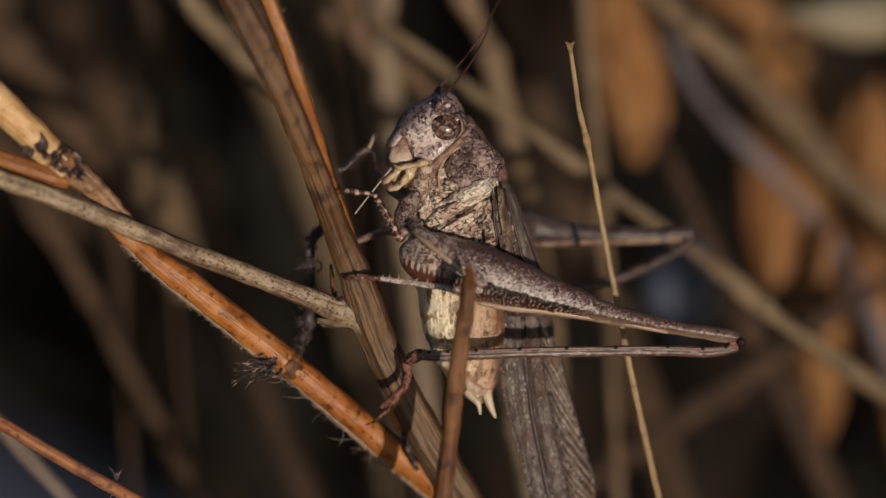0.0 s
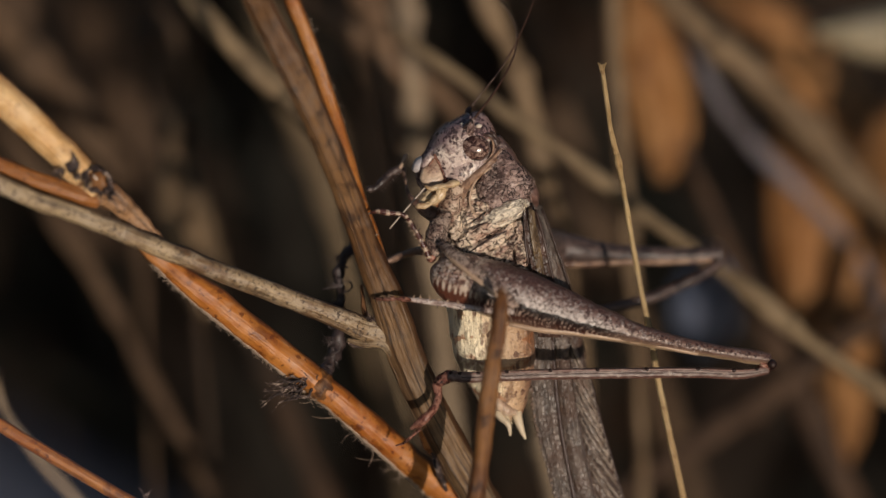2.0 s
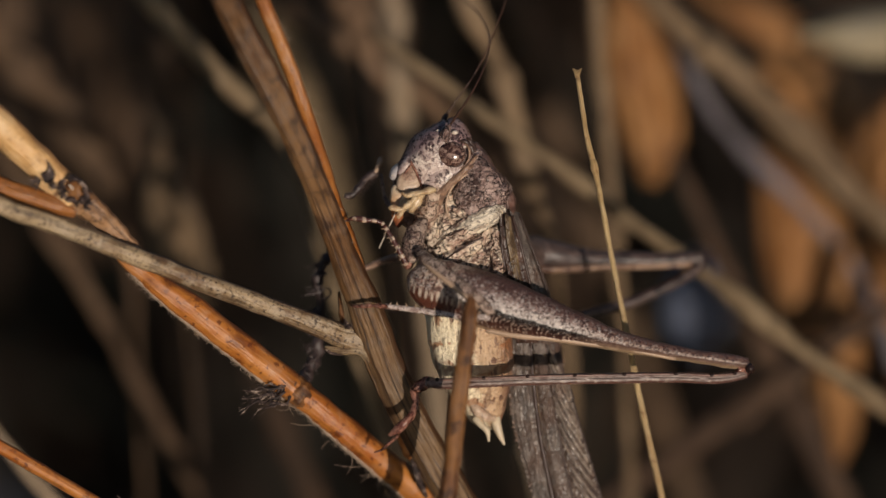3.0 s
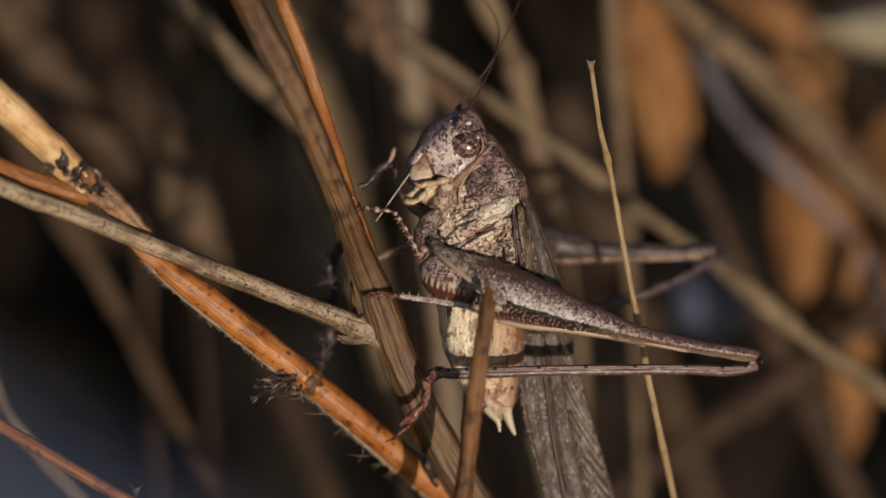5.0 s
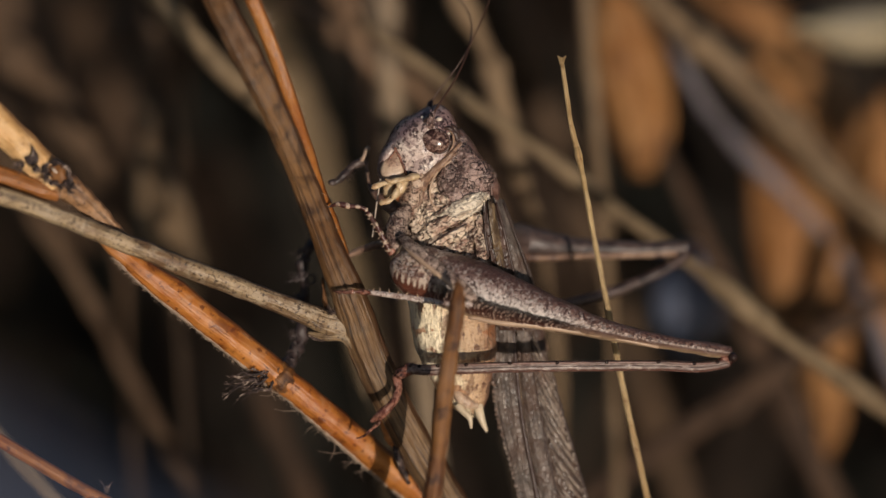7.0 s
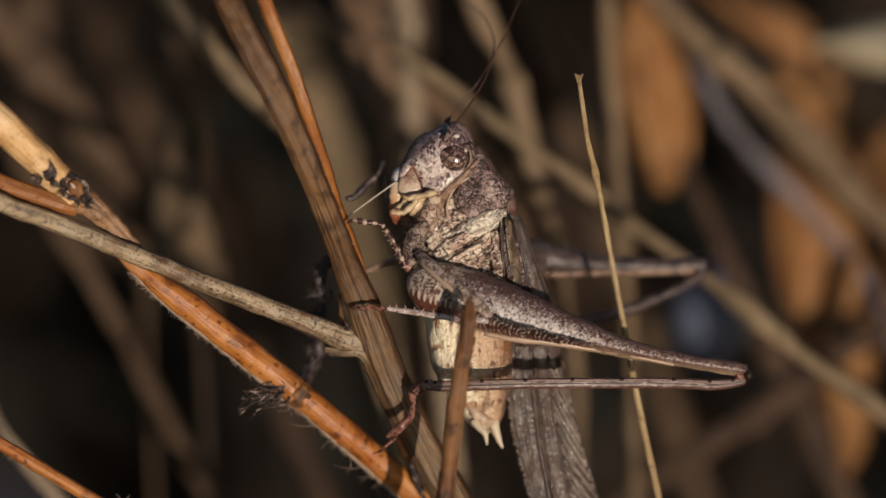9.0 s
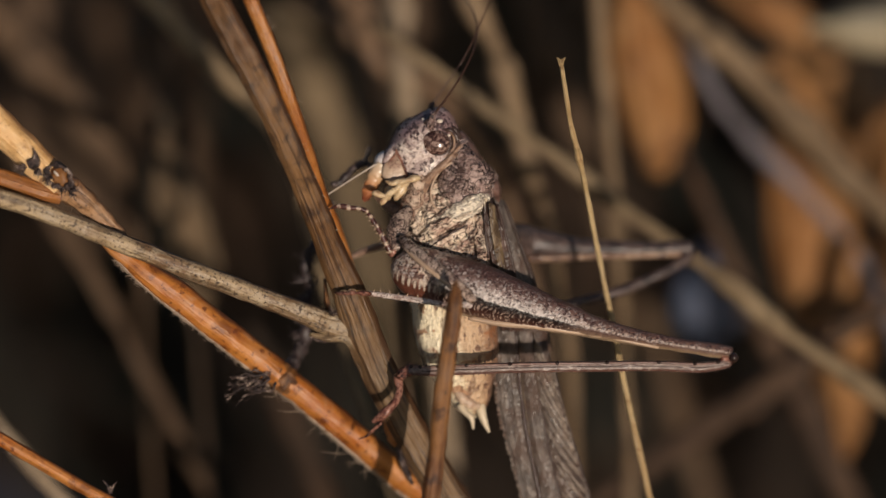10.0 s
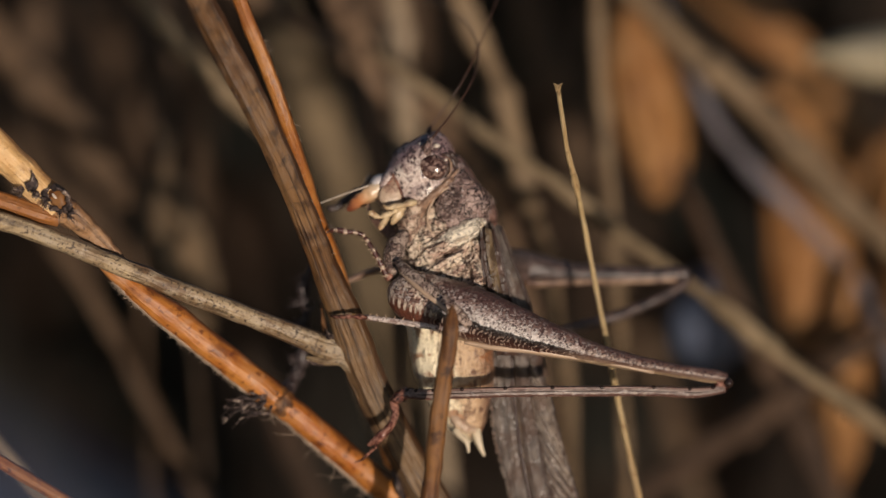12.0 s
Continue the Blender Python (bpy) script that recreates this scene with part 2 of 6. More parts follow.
def freckled(name, pale, mid, mark, size=1.0, rough=0.36, relief=0.5, dots=0.7, marks=0.545):
    """Pale insect plate covered with small dark wriggles and freckles."""
    k = Nodes(name, rough, 0.5)
    mm = k.scaled(k.obj, *(1000 / size,) * 3)
    col = k.ramp(k.noise(mm, 0.75, 4, 0.6, 0.4), (0.42, mid), (0.54, pale))
    some = k.ramp(k.noise(mm, 0.85, 3, 0.6, 0.4), (0.40, 0.2), (0.54, 1.0))
    wriggle = k.noise(k.scaled(mm, 1.0, 1.0, 1.5), 3.4, 2, 0.5, 1.0)
    dot = k.noise(mm, 6.5, 2, 0.5, 0.4)
    col = k.mix(k.sums("MULTIPLY", some, k.ramp(wriggle, (marks, 0.0), (marks + 0.04, 0.9))), col, mark)
    col = k.mix(k.ramp(dot, (0.57, 0.0), (0.62, dots)), col, mark)
    col = k.mix(k.ramp(dot, (0.36, 0.6), (0.43, 0.0)), col, pale)
    return k.done(col, k.sums("ADD", k.sums("MULTIPLY", wriggle, -1.0), dot), 0.00007, relief)


MAT_HUSK = husk_material()
MAT_BACK = cuticle("shield_back_cuticle", (0.20, 0.115, 0.09), (0.125, 0.066, 0.052), (0.055, 0.028, 0.022), 1.2, 0.4, 0.48, 0.34, 0.4, curls=0.1, dots=0.57)

def head_material():
    """Lilac-cream head sprinkled with separate dark dashes, brow blotched; forehead dusky purple, partly skylit shade
    put into the colour.
    """
    k = Nodes("head_cuticle", 0.22, 0.5)
    mm = k.scaled(k.obj, 1000, 1000, 1000)
    warp = k.noise(mm, 1.1, 3, 0.6)
    col = k.ramp(k.noise(mm, 0.7, 4, 0.65, 0.4), (0.38, (0.34, 0.245, 0.225)), (0.50, (0.57, 0.45, 0.39)), (0.62, (0.74, 0.63, 0.54)))
    x, z = k.axis(k.obj, 0), k.axis(k.obj, 2)
    # Purple crown colour and skylit shade painted on the side facing up and forward.
    rise = k.sums("ADD", k.sums("MULTIPLY", x, -640.0), k.sums("MULTIPLY", z, 768.0))
    rise = k.sums("ADD", rise, k.sums("MULTIPLY", warp, 0.9))
    col = k.mix(k.ramp(k.sums("SUBTRACT", rise, 7.75), (0.10, 0.0), (0.75, 0.92)), col, (0.155, 0.098, 0.112))
    col = k.mix(k.near_spot(0.9, 9.5, 1.3, 1.3, 0.7), col, (0.30, 0.185, 0.175))
    col = k.mix(k.sums("MULTIPLY", k.near_spot(-0.5, 9.2, 1.6, 0.75, 0.5), k.ramp(k.noise(mm, 2.2, 3, 0.6, 0.8), (0.50, 0.0), (0.55, 0.9))), col, (0.03, 0.02, 0.022))
    fine = k.noise(mm, 5.0, 3, 0.6, 0.4)
    col = k.mix(k.ramp(fine, (0.50, 0.0), (0.60, 0.6)), col, (0.22, 0.14, 0.13))
    col = k.mix(k.ramp(k.noise(mm, 1.7, 4, 0.7, 0.6), (0.54, 0.0), (0.63, 0.6)), col, (0.15, 0.10, 0.10))
    marks = k.dashes(k.scaled(k.turned(k.shaken(mm, 3.5, 0.55), 25), 1.0, 0.6, 0.62), 4.2, 0.36, 0.75)
    some = k.ramp(k.noise(mm, 0.8, 3, 0.6, 0.4), (0.36, 0.25), (0.50, 1.0))
    col = k.mix(k.sums("MULTIPLY", k.sums("MULTIPLY", marks, some), 0.9), col, (0.045, 0.024, 0.026))
    h = k.sums("ADD", k.sums("MULTIPLY", marks, -1.0), k.sums("ADD", fine, k.noise(mm, 2.4, 2)))
    return k.done(col, h, 0.00007, 0.8)


def marbled(name, pale, mid, dark, slant=0.0, stretch=1.0, size=1.0, lines=0.9, cloud=0.47, zones=(), rough=0.21, relief=1.0, warm=None):
    """Wrinkled body plate: pale ground with clouds, winding blackish lines and fine pits; zones are dark ovals x, z, rx, rz."""
    k = Nodes(name, rough, 0.5)
    mm = k.scaled(k.obj, 1000 / size, 1000 / size, 1000 / size)
    run = k.scaled(k.turned(mm, slant), 1.0, stretch, stretch)
    broad = k.noise(run, 0.55, 4, 0.62, 0.5)
    col = k.ramp(broad, (cloud - 0.10, dark), (cloud - 0.02, mid), (cloud + 0.10, pale))
    if warm:
        col = k.mix(k.ramp(k.noise(mm, 0.45, 3, 0.6, 0.3), (0.52, 0.0), (0.62, 0.7)), col, warm)
    for spot in zones:
        col = k.mix(k.sums("MULTIPLY", k.near_spot(*spot, 0.8), k.ramp(k.noise(mm, 1.0, 4, 0.65, 0.5), (0.40, 0.95), (0.58, 0.2))), col, dark)
    thick = k.worms(run, 0.55, 0.014, 0.9)
    thin = k.worms(k.scaled(mm, 1.0, 1.0, 1.25), 1.25, 0.022, 1.0, 1.0)
    some = k.ramp(k.noise(mm, 0.5, 3, 0.6), (0.44, 0.0), (0.54, 1.0))
    black = tuple(c * 0.35 for c in dark)
    col = k.mix(k.sums("MULTIPLY", thick, lines), col, black)
    col = k.mix(k.sums("MULTIPLY", k.sums("MULTIPLY", thin, some), lines * 0.85), col, black)
    pits = k.dashes(k.shaken(mm, 3.0, 0.4), 3.4, 0.30, 0.35)
    col = k.mix(k.sums("MULTIPLY", pits, 0.7), col, black)
    grain = k.noise(mm, 4.5, 3, 0.6)
    col = k.mix(k.ramp(grain, (0.53, 0.0), (0.64, 0.55)), col, pale)
    wrinkle = k.noise(k.scaled(run, 1.0, 1.6, 1.6), 0.9, 3, 0.6, 0.5)
    h = k.sums("ADD", k.sums("MULTIPLY", wrinkle, 1.8), k.sums("ADD", grain, k.sums("MULTIPLY", k.sums("MAXIMUM", thick, thin), -0.7)))
    return k.done(col, h, 0.00016 * size, relief)


MAT_HEAD = head_material()
MAT_PRONOTUM = marbled("pronotum_cuticle", (0.44, 0.31, 0.265), (0.22, 0.135, 0.115), (0.062, 0.036, 0.030), 40, 1.7, 0.9, 0.95, 0.47, ((1.2, 5.9, 1.3, 1.6), (0.9, 7.3, 0.9, 0.9)))
MAT_PLEURA = marbled("pleura_cuticle", (0.86, 0.70, 0.53), (0.56, 0.385, 0.285), (0.13, 0.070, 0.055), 35, 2.1, 1.0, 0.95, 0.43, ((2.9, 1.5, 0.75, 1.9), (-1.6, 2.4, 0.8, 1.4)), 0.24, 1.0, (0.36, 0.20, 0.145))
MAT_MID = marbled("middle_thigh_cuticle", (0.42, 0.31, 0.25), (0.20, 0.125, 0.10), (0.055, 0.030, 0.026), 40, 1.5, 0.55, 0.9, 0.46)
MAT_THROAT = marbled("throat_cuticle", (0.58, 0.43, 0.32), (0.30, 0.175, 0.125), (0.10, 0.048, 0.036), 0, 1.3, 0.6, 0.8, 0.46)
MAT_SHOULDER = marbled("shoulder_cuticle", (0.86, 0.74, 0.58), (0.62, 0.47, 0.34), (0.20, 0.115, 0.085), 35, 3.0, 1.0, 0.6, 0.40, (), 0.26, 0.9)
MAT_COXA = freckled("leg_cuticle", (0.30, 0.19, 0.135), (0.135, 0.072, 0.052), (0.03, 0.015, 0.013), 0.9, 0.3, 0.8, 0.4)
MAT_SHIN = freckled("shin_cuticle", (0.60, 0.50, 0.45), (0.30, 0.20, 0.165), (0.05, 0.024, 0.02), 0.7, 0.2, 0.6)
# Leg cuticle darkened: the body's shade on the far legs is in the colour.
MAT_FAR_LEG = freckled("far_leg_shade_cuticle", (0.10, 0.066, 0.056), (0.030, 0.018, 0.016), (0.012, 0.008, 0.008), 1.3, 0.4, 0.6)
MAT_TARSUS = cuticle("tarsus_cuticle", (0.36, 0.17, 0.12), (0.15, 0.052, 0.036), (0.035, 0.013, 0.011), 0.6, 0.5, 0.50, 0.16, 1.0, curls=0.5)
MAT_MOUTH = cuticle("mouth_cuticle", (0.54, 0.40, 0.235), (0.40, 0.25, 0.13), (0.17, 0.08, 0.04), 0.6, 0.35, 0.45, 0.35, 0.7, curls=0.15, dots=0.57)
MAT_JOWL = cuticle("jowl_cuticle", (0.52, 0.38, 0.27), (0.40, 0.26, 0.18), (0.17, 0.09, 0.06), 1.0, 0.5, 0.45, 0.35, 0.5, curls=0.2, dots=0.58)
MAT_FOLD = cuticle("neck_cuticle", (0.34, 0.215, 0.14), (0.21, 0.12, 0.078), (0.10, 0.052, 0.036), 0.6, 0.5, 0.48, 0.32, 0.7, curls=0.3, dots=0.56)
MAT_LABRUM = cuticle("labrum_cuticle", (0.52, 0.47, 0.46), (0.42, 0.35, 0.33), (0.20, 0.14, 0.13), 1.0, 0.2, 0.42, 0.35, 0.4, curls=0.1, dots=0.62)


def jaw_material():
    k = Nodes("amber_jaw", 0.28, 0.5)
    v = k.axis(k.uv, 1)
    col = k.ramp(k.sums("MULTIPLY", v, 3.6), (0.1, (0.56, 0.43, 0.30)), (0.40, (0.50, 0.30, 0.16)), (0.62, (0.44, 0.17, 0.065)), (0.95, (0.16, 0.045, 0.022)))
    return k.done(col, k.noise(k.scaled(k.obj, 1000, 1000, 1000), 3, 3), 0.00006, 0.5)


def eye_material():
    k = Nodes("dark_eye", 0.16, 0.5)
    mm = k.scaled(k.obj, 1000, 1000, 1000)
    n = k.noise(mm, 2.2, 3, 0.6, 1.2)
    col = k.ramp(n, (0.40, (0.028, 0.013, 0.011)), (0.50, (0.105, 0.055, 0.043)), (0.60, (0.27, 0.18, 0.145)))
    return k.done(col, k.cells(mm, 16), 0.00001, 0.25)


def femur_material():
    """Bands round the thigh: red-brown back, a frosted streak, a black herringbone stripe and a tan keel; the root is clouded."""
    k = Nodes("femur_cuticle", 0.33, 0.5)
    mm = k.scaled(k.obj, 1000, 1000, 1000)
    u, v = k.axis(k.uv, 0), k.axis(k.uv, 1)
    wob = k.noise(k.scaled(k.uv, 2.0, 9, 1), 1.0, 4, 0.7)
    teeth = k.noise(k.scaled(k.uv, 2.0, 40, 1), 1.0, 2, 0.6)
    uu = k.sums("ADD", u, k.sums("MULTIPLY", k.sums("SUBTRACT", wob, 0.5), 0.05))
    ut = k.sums("ADD", uu, k.sums("MULTIPLY", k.sums("SUBTRACT", teeth, 0.5), 0.035))
    band = k.ramp(ut, (0.03, (0.078, 0.032, 0.025)), (0.13, (0.098, 0.045, 0.036)), (0.175, (0.155, 0.090, 0.075)), (0.215, (0.31, 0.225, 0.20)), (0.255, (0.50, 0.42, 0.38)), (0.284, (0.60, 0.52, 0.475)),
                  (0.290, (0.008, 0.005, 0.004)), (0.335, (0.022, 0.008, 0.006)), (0.385, (0.060, 0.020, 0.013)), (0.425, (0.11, 0.050, 0.032)), (0.450, (0.36, 0.24, 0.14)))
    slope = k.sums("ADD", k.sums("MULTIPLY", v, 31.0), k.sums("MULTIPLY", k.sums("ABSOLUTE", k.sums("SUBTRACT", ut, 0.36), 0.0), -14.0))
    slope = k.sums("ADD", slope, k.sums("MULTIPLY", k.noise(k.scaled(k.uv, 9, 16, 1), 1.0, 3), 3.0))
    comb = k.sums("SINE", k.sums("MULTIPLY", slope, 2 * math.pi), 0.0)
    comb = k.ramp(k.sums("ADD", k.sums("MULTIPLY", comb, 0.5), 0.5), (0.60, 0.0), (0.82, 1.0))
    comb = k.sums("MULTIPLY", comb, k.ramp(k.noise(mm, 4.0, 2), (0.44, 0.0), (0.54, 1.0)))
    zone = k.ramp(ut, (0.305, 0.0), (0.330, 0.75), (0.415, 0.9), (0.44, 0.0))
    band = k.mix(k.sums("MULTIPLY", comb, zone), band, (0.46, 0.34, 0.27))
    slim = k.ramp(uu, (0.05, (0.105, 0.048, 0.038)), (0.20, (0.165, 0.092, 0.072)), (0.26, (0.34, 0.245, 0.20)), (0.30, (0.10, 0.05, 0.038)), (0.34, (0.19, 0.115, 0.08)), (0.40, (0.36, 0.24, 0.145)))
    col = k.mix(k.ramp(k.sums("MULTIPLY", v, 0.5), (0.58, 0.0), (0.70, 1.0)), band, slim)
    root = k.ramp(k.noise(mm, 1.2, 4, 0.65, 0.8), (0.40, (0.10, 0.045, 0.034)), (0.48, (0.30, 0.175, 0.135)), (0.57, (0.62, 0.49, 0.39)))
    low = k.ramp(ut, (0.30, 0.0), (0.33, 1.0), (0.41, 1.0), (0.45, 0.0))
    root = k.mix(low, root, (0.13, 0.040, 0.022))
    tick = k.ramp(k.sums("ADD", k.sums("MULTIPLY", k.sums("SINE", k.sums("ADD", k.sums("MULTIPLY", v, 31.0 * 2 * math.pi), k.sums("MULTIPLY", wob, 6.0)), 0.0), 0.5), 0.5), (0.55, 0.0), (0.7, 1.0))
    root = k.mix(k.sums("MULTIPLY", tick, k.ramp(ut, (0.285, 0.0), (0.30, 0.9), (0.335, 0.9), (0.35, 0.0))), root, (0.66, 0.54, 0.43))
    col = k.mix(k.ramp(v, (0.30, 1.0), (0.42, 0.0)), col, root)
    freck = k.dashes(k.scaled(k.turned(k.shaken(mm, 4.0, 0.5), 16), 0.75, 1.0, 1.0), 5.4, 0.42, 0.85)
    shown = k.ramp(ut, (0.06, 0.5), (0.15, 1.0), (0.24, 0.9), (0.285, 0.5), (0.30, 0.0))
    col = k.mix(k.sums("MULTIPLY", freck, shown), col, (0.045, 0.018, 0.016))
    frost = k.ramp(uu, (0.09, 0.0), (0.15, 0.5), (0.22, 0.9), (0.283, 0.7), (0.29, 0.0))
    bright = k.dashes(k.scaled(k.turned(k.shaken(mm, 4.4, 0.5), 16), 0.6, 1.1, 1.1), 5.0, 0.40, 0.75)
    fade = k.ramp(k.sums("MULTIPLY", v, 0.5), (0.6, 1.0), (0.85, 0.35))
    col = k.mix(k.sums("MULTIPLY", k.sums("MULTIPLY", frost, fade), k.sums("MULTIPLY", bright, 0.8)), col, (0.66, 0.58, 0.54))
    h = k.sums("ADD", k.sums("MULTIPLY", freck, -1.0), k.sums("MULTIPLY", comb, 0.8))
    h = k.sums("ADD", h, k.sums("ADD", k.noise(mm, 6.0, 2, 0.5), k.sums("MULTIPLY", bright, 0.6)))
    return k.done(col, h, 0.00009, 0.9)


def abdomen_material():
    """Cream belly in upright folds, tan freckled flanks with rusty stains."""
    k = Nodes("abdomen_cuticle", 0.38, 0.5)
    mm = k.scaled(k.obj, 1000, 1000, 1000)
    u = k.axis(k.uv, 0)
    n = k.noise(mm, 0.9, 4, 0.6, 0.5)
    uu = k.sums("ADD", u, k.sums("MULTIPLY", k.sums("SUBTRACT", n, 0.5), 0.12))
    col = k.ramp(uu, (0.10, (0.24, 0.13, 0.08)), (0.17, (0.46, 0.29, 0.17)), (0.245, (0.62, 0.43, 0.27)), (0.275, (0.84, 0.71, 0.49)), (0.48, (0.88, 0.77, 0.56)))
    fold = k.noise(k.scaled(mm, 1.0, 0.6, 0.22), 1.5, 3, 0.6, 0.5)
    col = k.mix(k.ramp(fold, (0.36, 0.8), (0.42, 0.0)), col, (0.24, 0.14, 0.08))
    col = k.mix(k.ramp(k.noise(mm, 0.7, 3, 0.6, 0.6), (0.54, 0.0), (0.62, 0.8)), col, (0.30, 0.115, 0.045))
    flank = k.ramp(uu, (0.265, 1.0), (0.30, 0.03))
    spot = k.sums("MULTIPLY", k.dashes(k.scaled(k.shaken(mm, 1.6, 0.8), 1.0, 1.0, 0.6), 2.2, 0.34, 0.4), flank)
    spot = k.sums("MAXIMUM", spot, k.sums("MULTIPLY", k.sums("MULTIPLY", k.ramp(k.noise(k.scaled(mm, 1.0, 1.0, 0.6), 1.6, 4, 0.65, 0.6), (0.54, 0.0), (0.60, 1.0)), flank), 0.8))
    col = k.mix(k.sums("MULTIPLY", spot, 0.85), col, (0.11, 0.045, 0.028))
    grain = k.noise(mm, 4.0, 3, 0.6)
    col = k.mix(k.ramp(grain, (0.36, 0.35), (0.45, 0.0)), col, (0.30, 0.18, 0.10))
    return k.done(col, k.sums("ADD", k.sums("MULTIPLY", fold, 2.4), grain), 0.0002, 0.9)


def wing_material(name, pale, dark, veins=26, slant=-12.0, cell=2.0, stain=None):
    """Leathery folded wing: veins along it, a fine net of cross veins with sunken cells, and brown clouds."""
    k = Nodes(name, 0.40, 0.5)
    mm = k.scaled(k.turned(k.obj, slant), 1000, 1000, 1000)
    ribs = k.noise(k.scaled(k.uv, veins, 1.4, 1), 1.0, 3, 0.5, 0.2)
    shaken = k.mix(0.12, mm, k.noise(mm, 1.6, 2))
    net = k.cells(k.scaled(shaken, 1.35, 1.0, 1.0), cell, "DISTANCE_TO_EDGE")
    lump = k.noise(k.scaled(mm, 1.5, 1.0, 0.8), 1.05, 3, 0.5)
    cloud = k.noise(mm, 0.42, 4, 0.6)
    col = k.mix(k.ramp(ribs, (0.42, 0.0), (0.58, 1.0)), dark, pale)
    col = k.mix(k.ramp(lump, (0.40, 0.6), (0.54, 0.0)), col, tuple(c * 0.65 for c in dark))
    col = k.mix(k.ramp(lump, (0.55, 0.0), (0.72, 0.6)), col, tuple(min(1.0, c * 1.35) for c in pale))
    if stain:
        col = k.mix(k.ramp(cloud, (0.48, 0.0), (0.60, 0.75)), col, stain)
    col = k.mix(k.ramp(net, (0.02, 0.2), (0.08, 0.0)), col, tuple(min(1.0, c * 1.3) for c in pale))
    h = k.sums("ADD", k.sums("MULTIPLY", k.ramp(net, (0.0, 1.0), (0.12, 0.0)), 0.35), k.sums("ADD", k.sums("MULTIPLY", ribs, 1.2), k.sums("MULTIPLY", lump, 1.5)))
    return k.done(col, h, 0.00016, 0.8)


def plain(name, colour, rough=0.5):
    k = Nodes(name, rough, 0.4)
    n = k.noise(k.scaled(k.obj, 1000, 1000, 1000), 2.0, 3)
    col = k.mix(n, tuple(c * 0.65 for c in colour), tuple(min(1, c * 1.3) for c in colour))
    return k.done(col, n, 0.00004, 0.4)




def shin_material():
    """Long shin: grey-pink grainy side between a dark red upper edge and a beaded lower edge."""
    k = Nodes("tibia_cuticle", 0.32, 0.5)
    mm = k.scaled(k.obj, 1000, 1000, 1000)
    u = k.axis(k.uv, 0)
    grain = k.noise(k.scaled(mm, 0.6, 1, 1), 3.4, 4, 0.65, 0.4)
    uu = k.sums("ADD", u, k.sums("MULTIPLY", k.sums("SUBTRACT", grain, 0.5), 0.08))
    col = k.ramp(uu, (0.02, (0.10, 0.035, 0.025)), (0.10, (0.20, 0.095, 0.07)), (0.14, (0.055, 0.022, 0.017)), (0.19, (0.16, 0.105, 0.086)), (0.28, (0.21, 0.150, 0.125)), (0.38, (0.12, 0.073, 0.058)), (0.46, (0.08, 0.036, 0.028)))
    col = k.mix(k.ramp(grain, (0.40, 0.7), (0.49, 0.0)), col, (0.07, 0.036, 0.03))
    col = k.mix(k.ramp(grain, (0.56, 0.0), (0.64, 0.6)), col, (0.36, 0.29, 0.25))
    return k.done(col, grain, 0.0001, 0.9)


def banded_material():
    """Small legs: dark reddish joints ringed with cream."""
    k = Nodes("banded_leg", 0.26, 0.5)
    mm = k.scaled(k.obj, 1000, 1000, 1000)
    v = k.sums("ADD", k.axis(k.uv, 1), k.sums("MULTIPLY", k.noise(mm, 2.5, 2), 0.03))
    ring = k.sums("ADD", k.sums("MULTIPLY", k.sums("SINE", k.sums("MULTIPLY", v, 2 * math.pi * 15.0), 0.0), 0.5), 0.5)
    col = k.ramp(ring, (0.35, (0.075, 0.028, 0.022)), (0.62, (0.16, 0.075, 0.055)), (0.85, (0.46, 0.34, 0.25)))
    g = k.noise(mm, 5.0, 3)
    col = k.mix(k.ramp(g, (0.40, 0.8), (0.50, 0.0)), col, (0.035, 0.016, 0.014))
    return k.done(col, g, 0.00008, 0.8)


MAT_TIBIA, MAT_BANDED = shin_material(), banded_material()
MAT_JAW, MAT_EYE, MAT_FEMUR, MAT_ABDOMEN = jaw_material(), eye_material(), femur_material(), abdomen_material()
MAT_WING = wing_material("wing_membrane", (0.185, 0.148, 0.124), (0.082, 0.061, 0.051), 10, -14.0, 3.0, (0.085, 0.045, 0.030))
MAT_PLEAT = wing_material("wing_pleat", (0.29, 0.235, 0.19), (0.17, 0.125, 0.098), 4, -30.0, 2.4, (0.14, 0.080, 0.055))
MAT_FAN = wing_material("wing_fan", (0.120, 0.083, 0.064), (0.055, 0.033, 0.025), 4, -30.0, 2.4, (0.08, 0.036, 0.024))
MAT_TEGMEN = wing_material("tegmen_membrane", (0.080, 0.042, 0.030), (0.030, 0.015, 0.011), 5, -8.0, 1.6)
MAT_OLIVE_STRIP = wing_material("tegmen_strip", (0.17, 0.115, 0.062), (0.075, 0.045, 0.025), 4, -8.0, 1.4)
MAT_FEELER = plain("feeler_brown", (0.055, 0.025, 0.015), 0.35)
MAT_STRAND = plain("strand_pale", (0.42, 0.34, 0.27), 0.4)
MAT_KNEE = plain("knee_black", (0.022, 0.012, 0.010), 0.14)
MAT_SPINE = plain("spine_dark", (0.05, 0.028, 0.022), 0.4)
MAT_RIDGE = plain("pale_ridge", (0.42, 0.29, 0.20), 0.4)
MAT_CERCUS = plain("cercus_cream", (0.58, 0.47, 0.33), 0.4)
MAT_SPOT = plain("pale_spot", (0.55, 0.46, 0.38), 0.3)
MAT_FUZZ = plain("grey_fuzz", (0.30, 0.22, 0.16), 0.8)
MAT_VINE = plain("dark_vine", (0.05, 0.034, 0.032), 0.45)


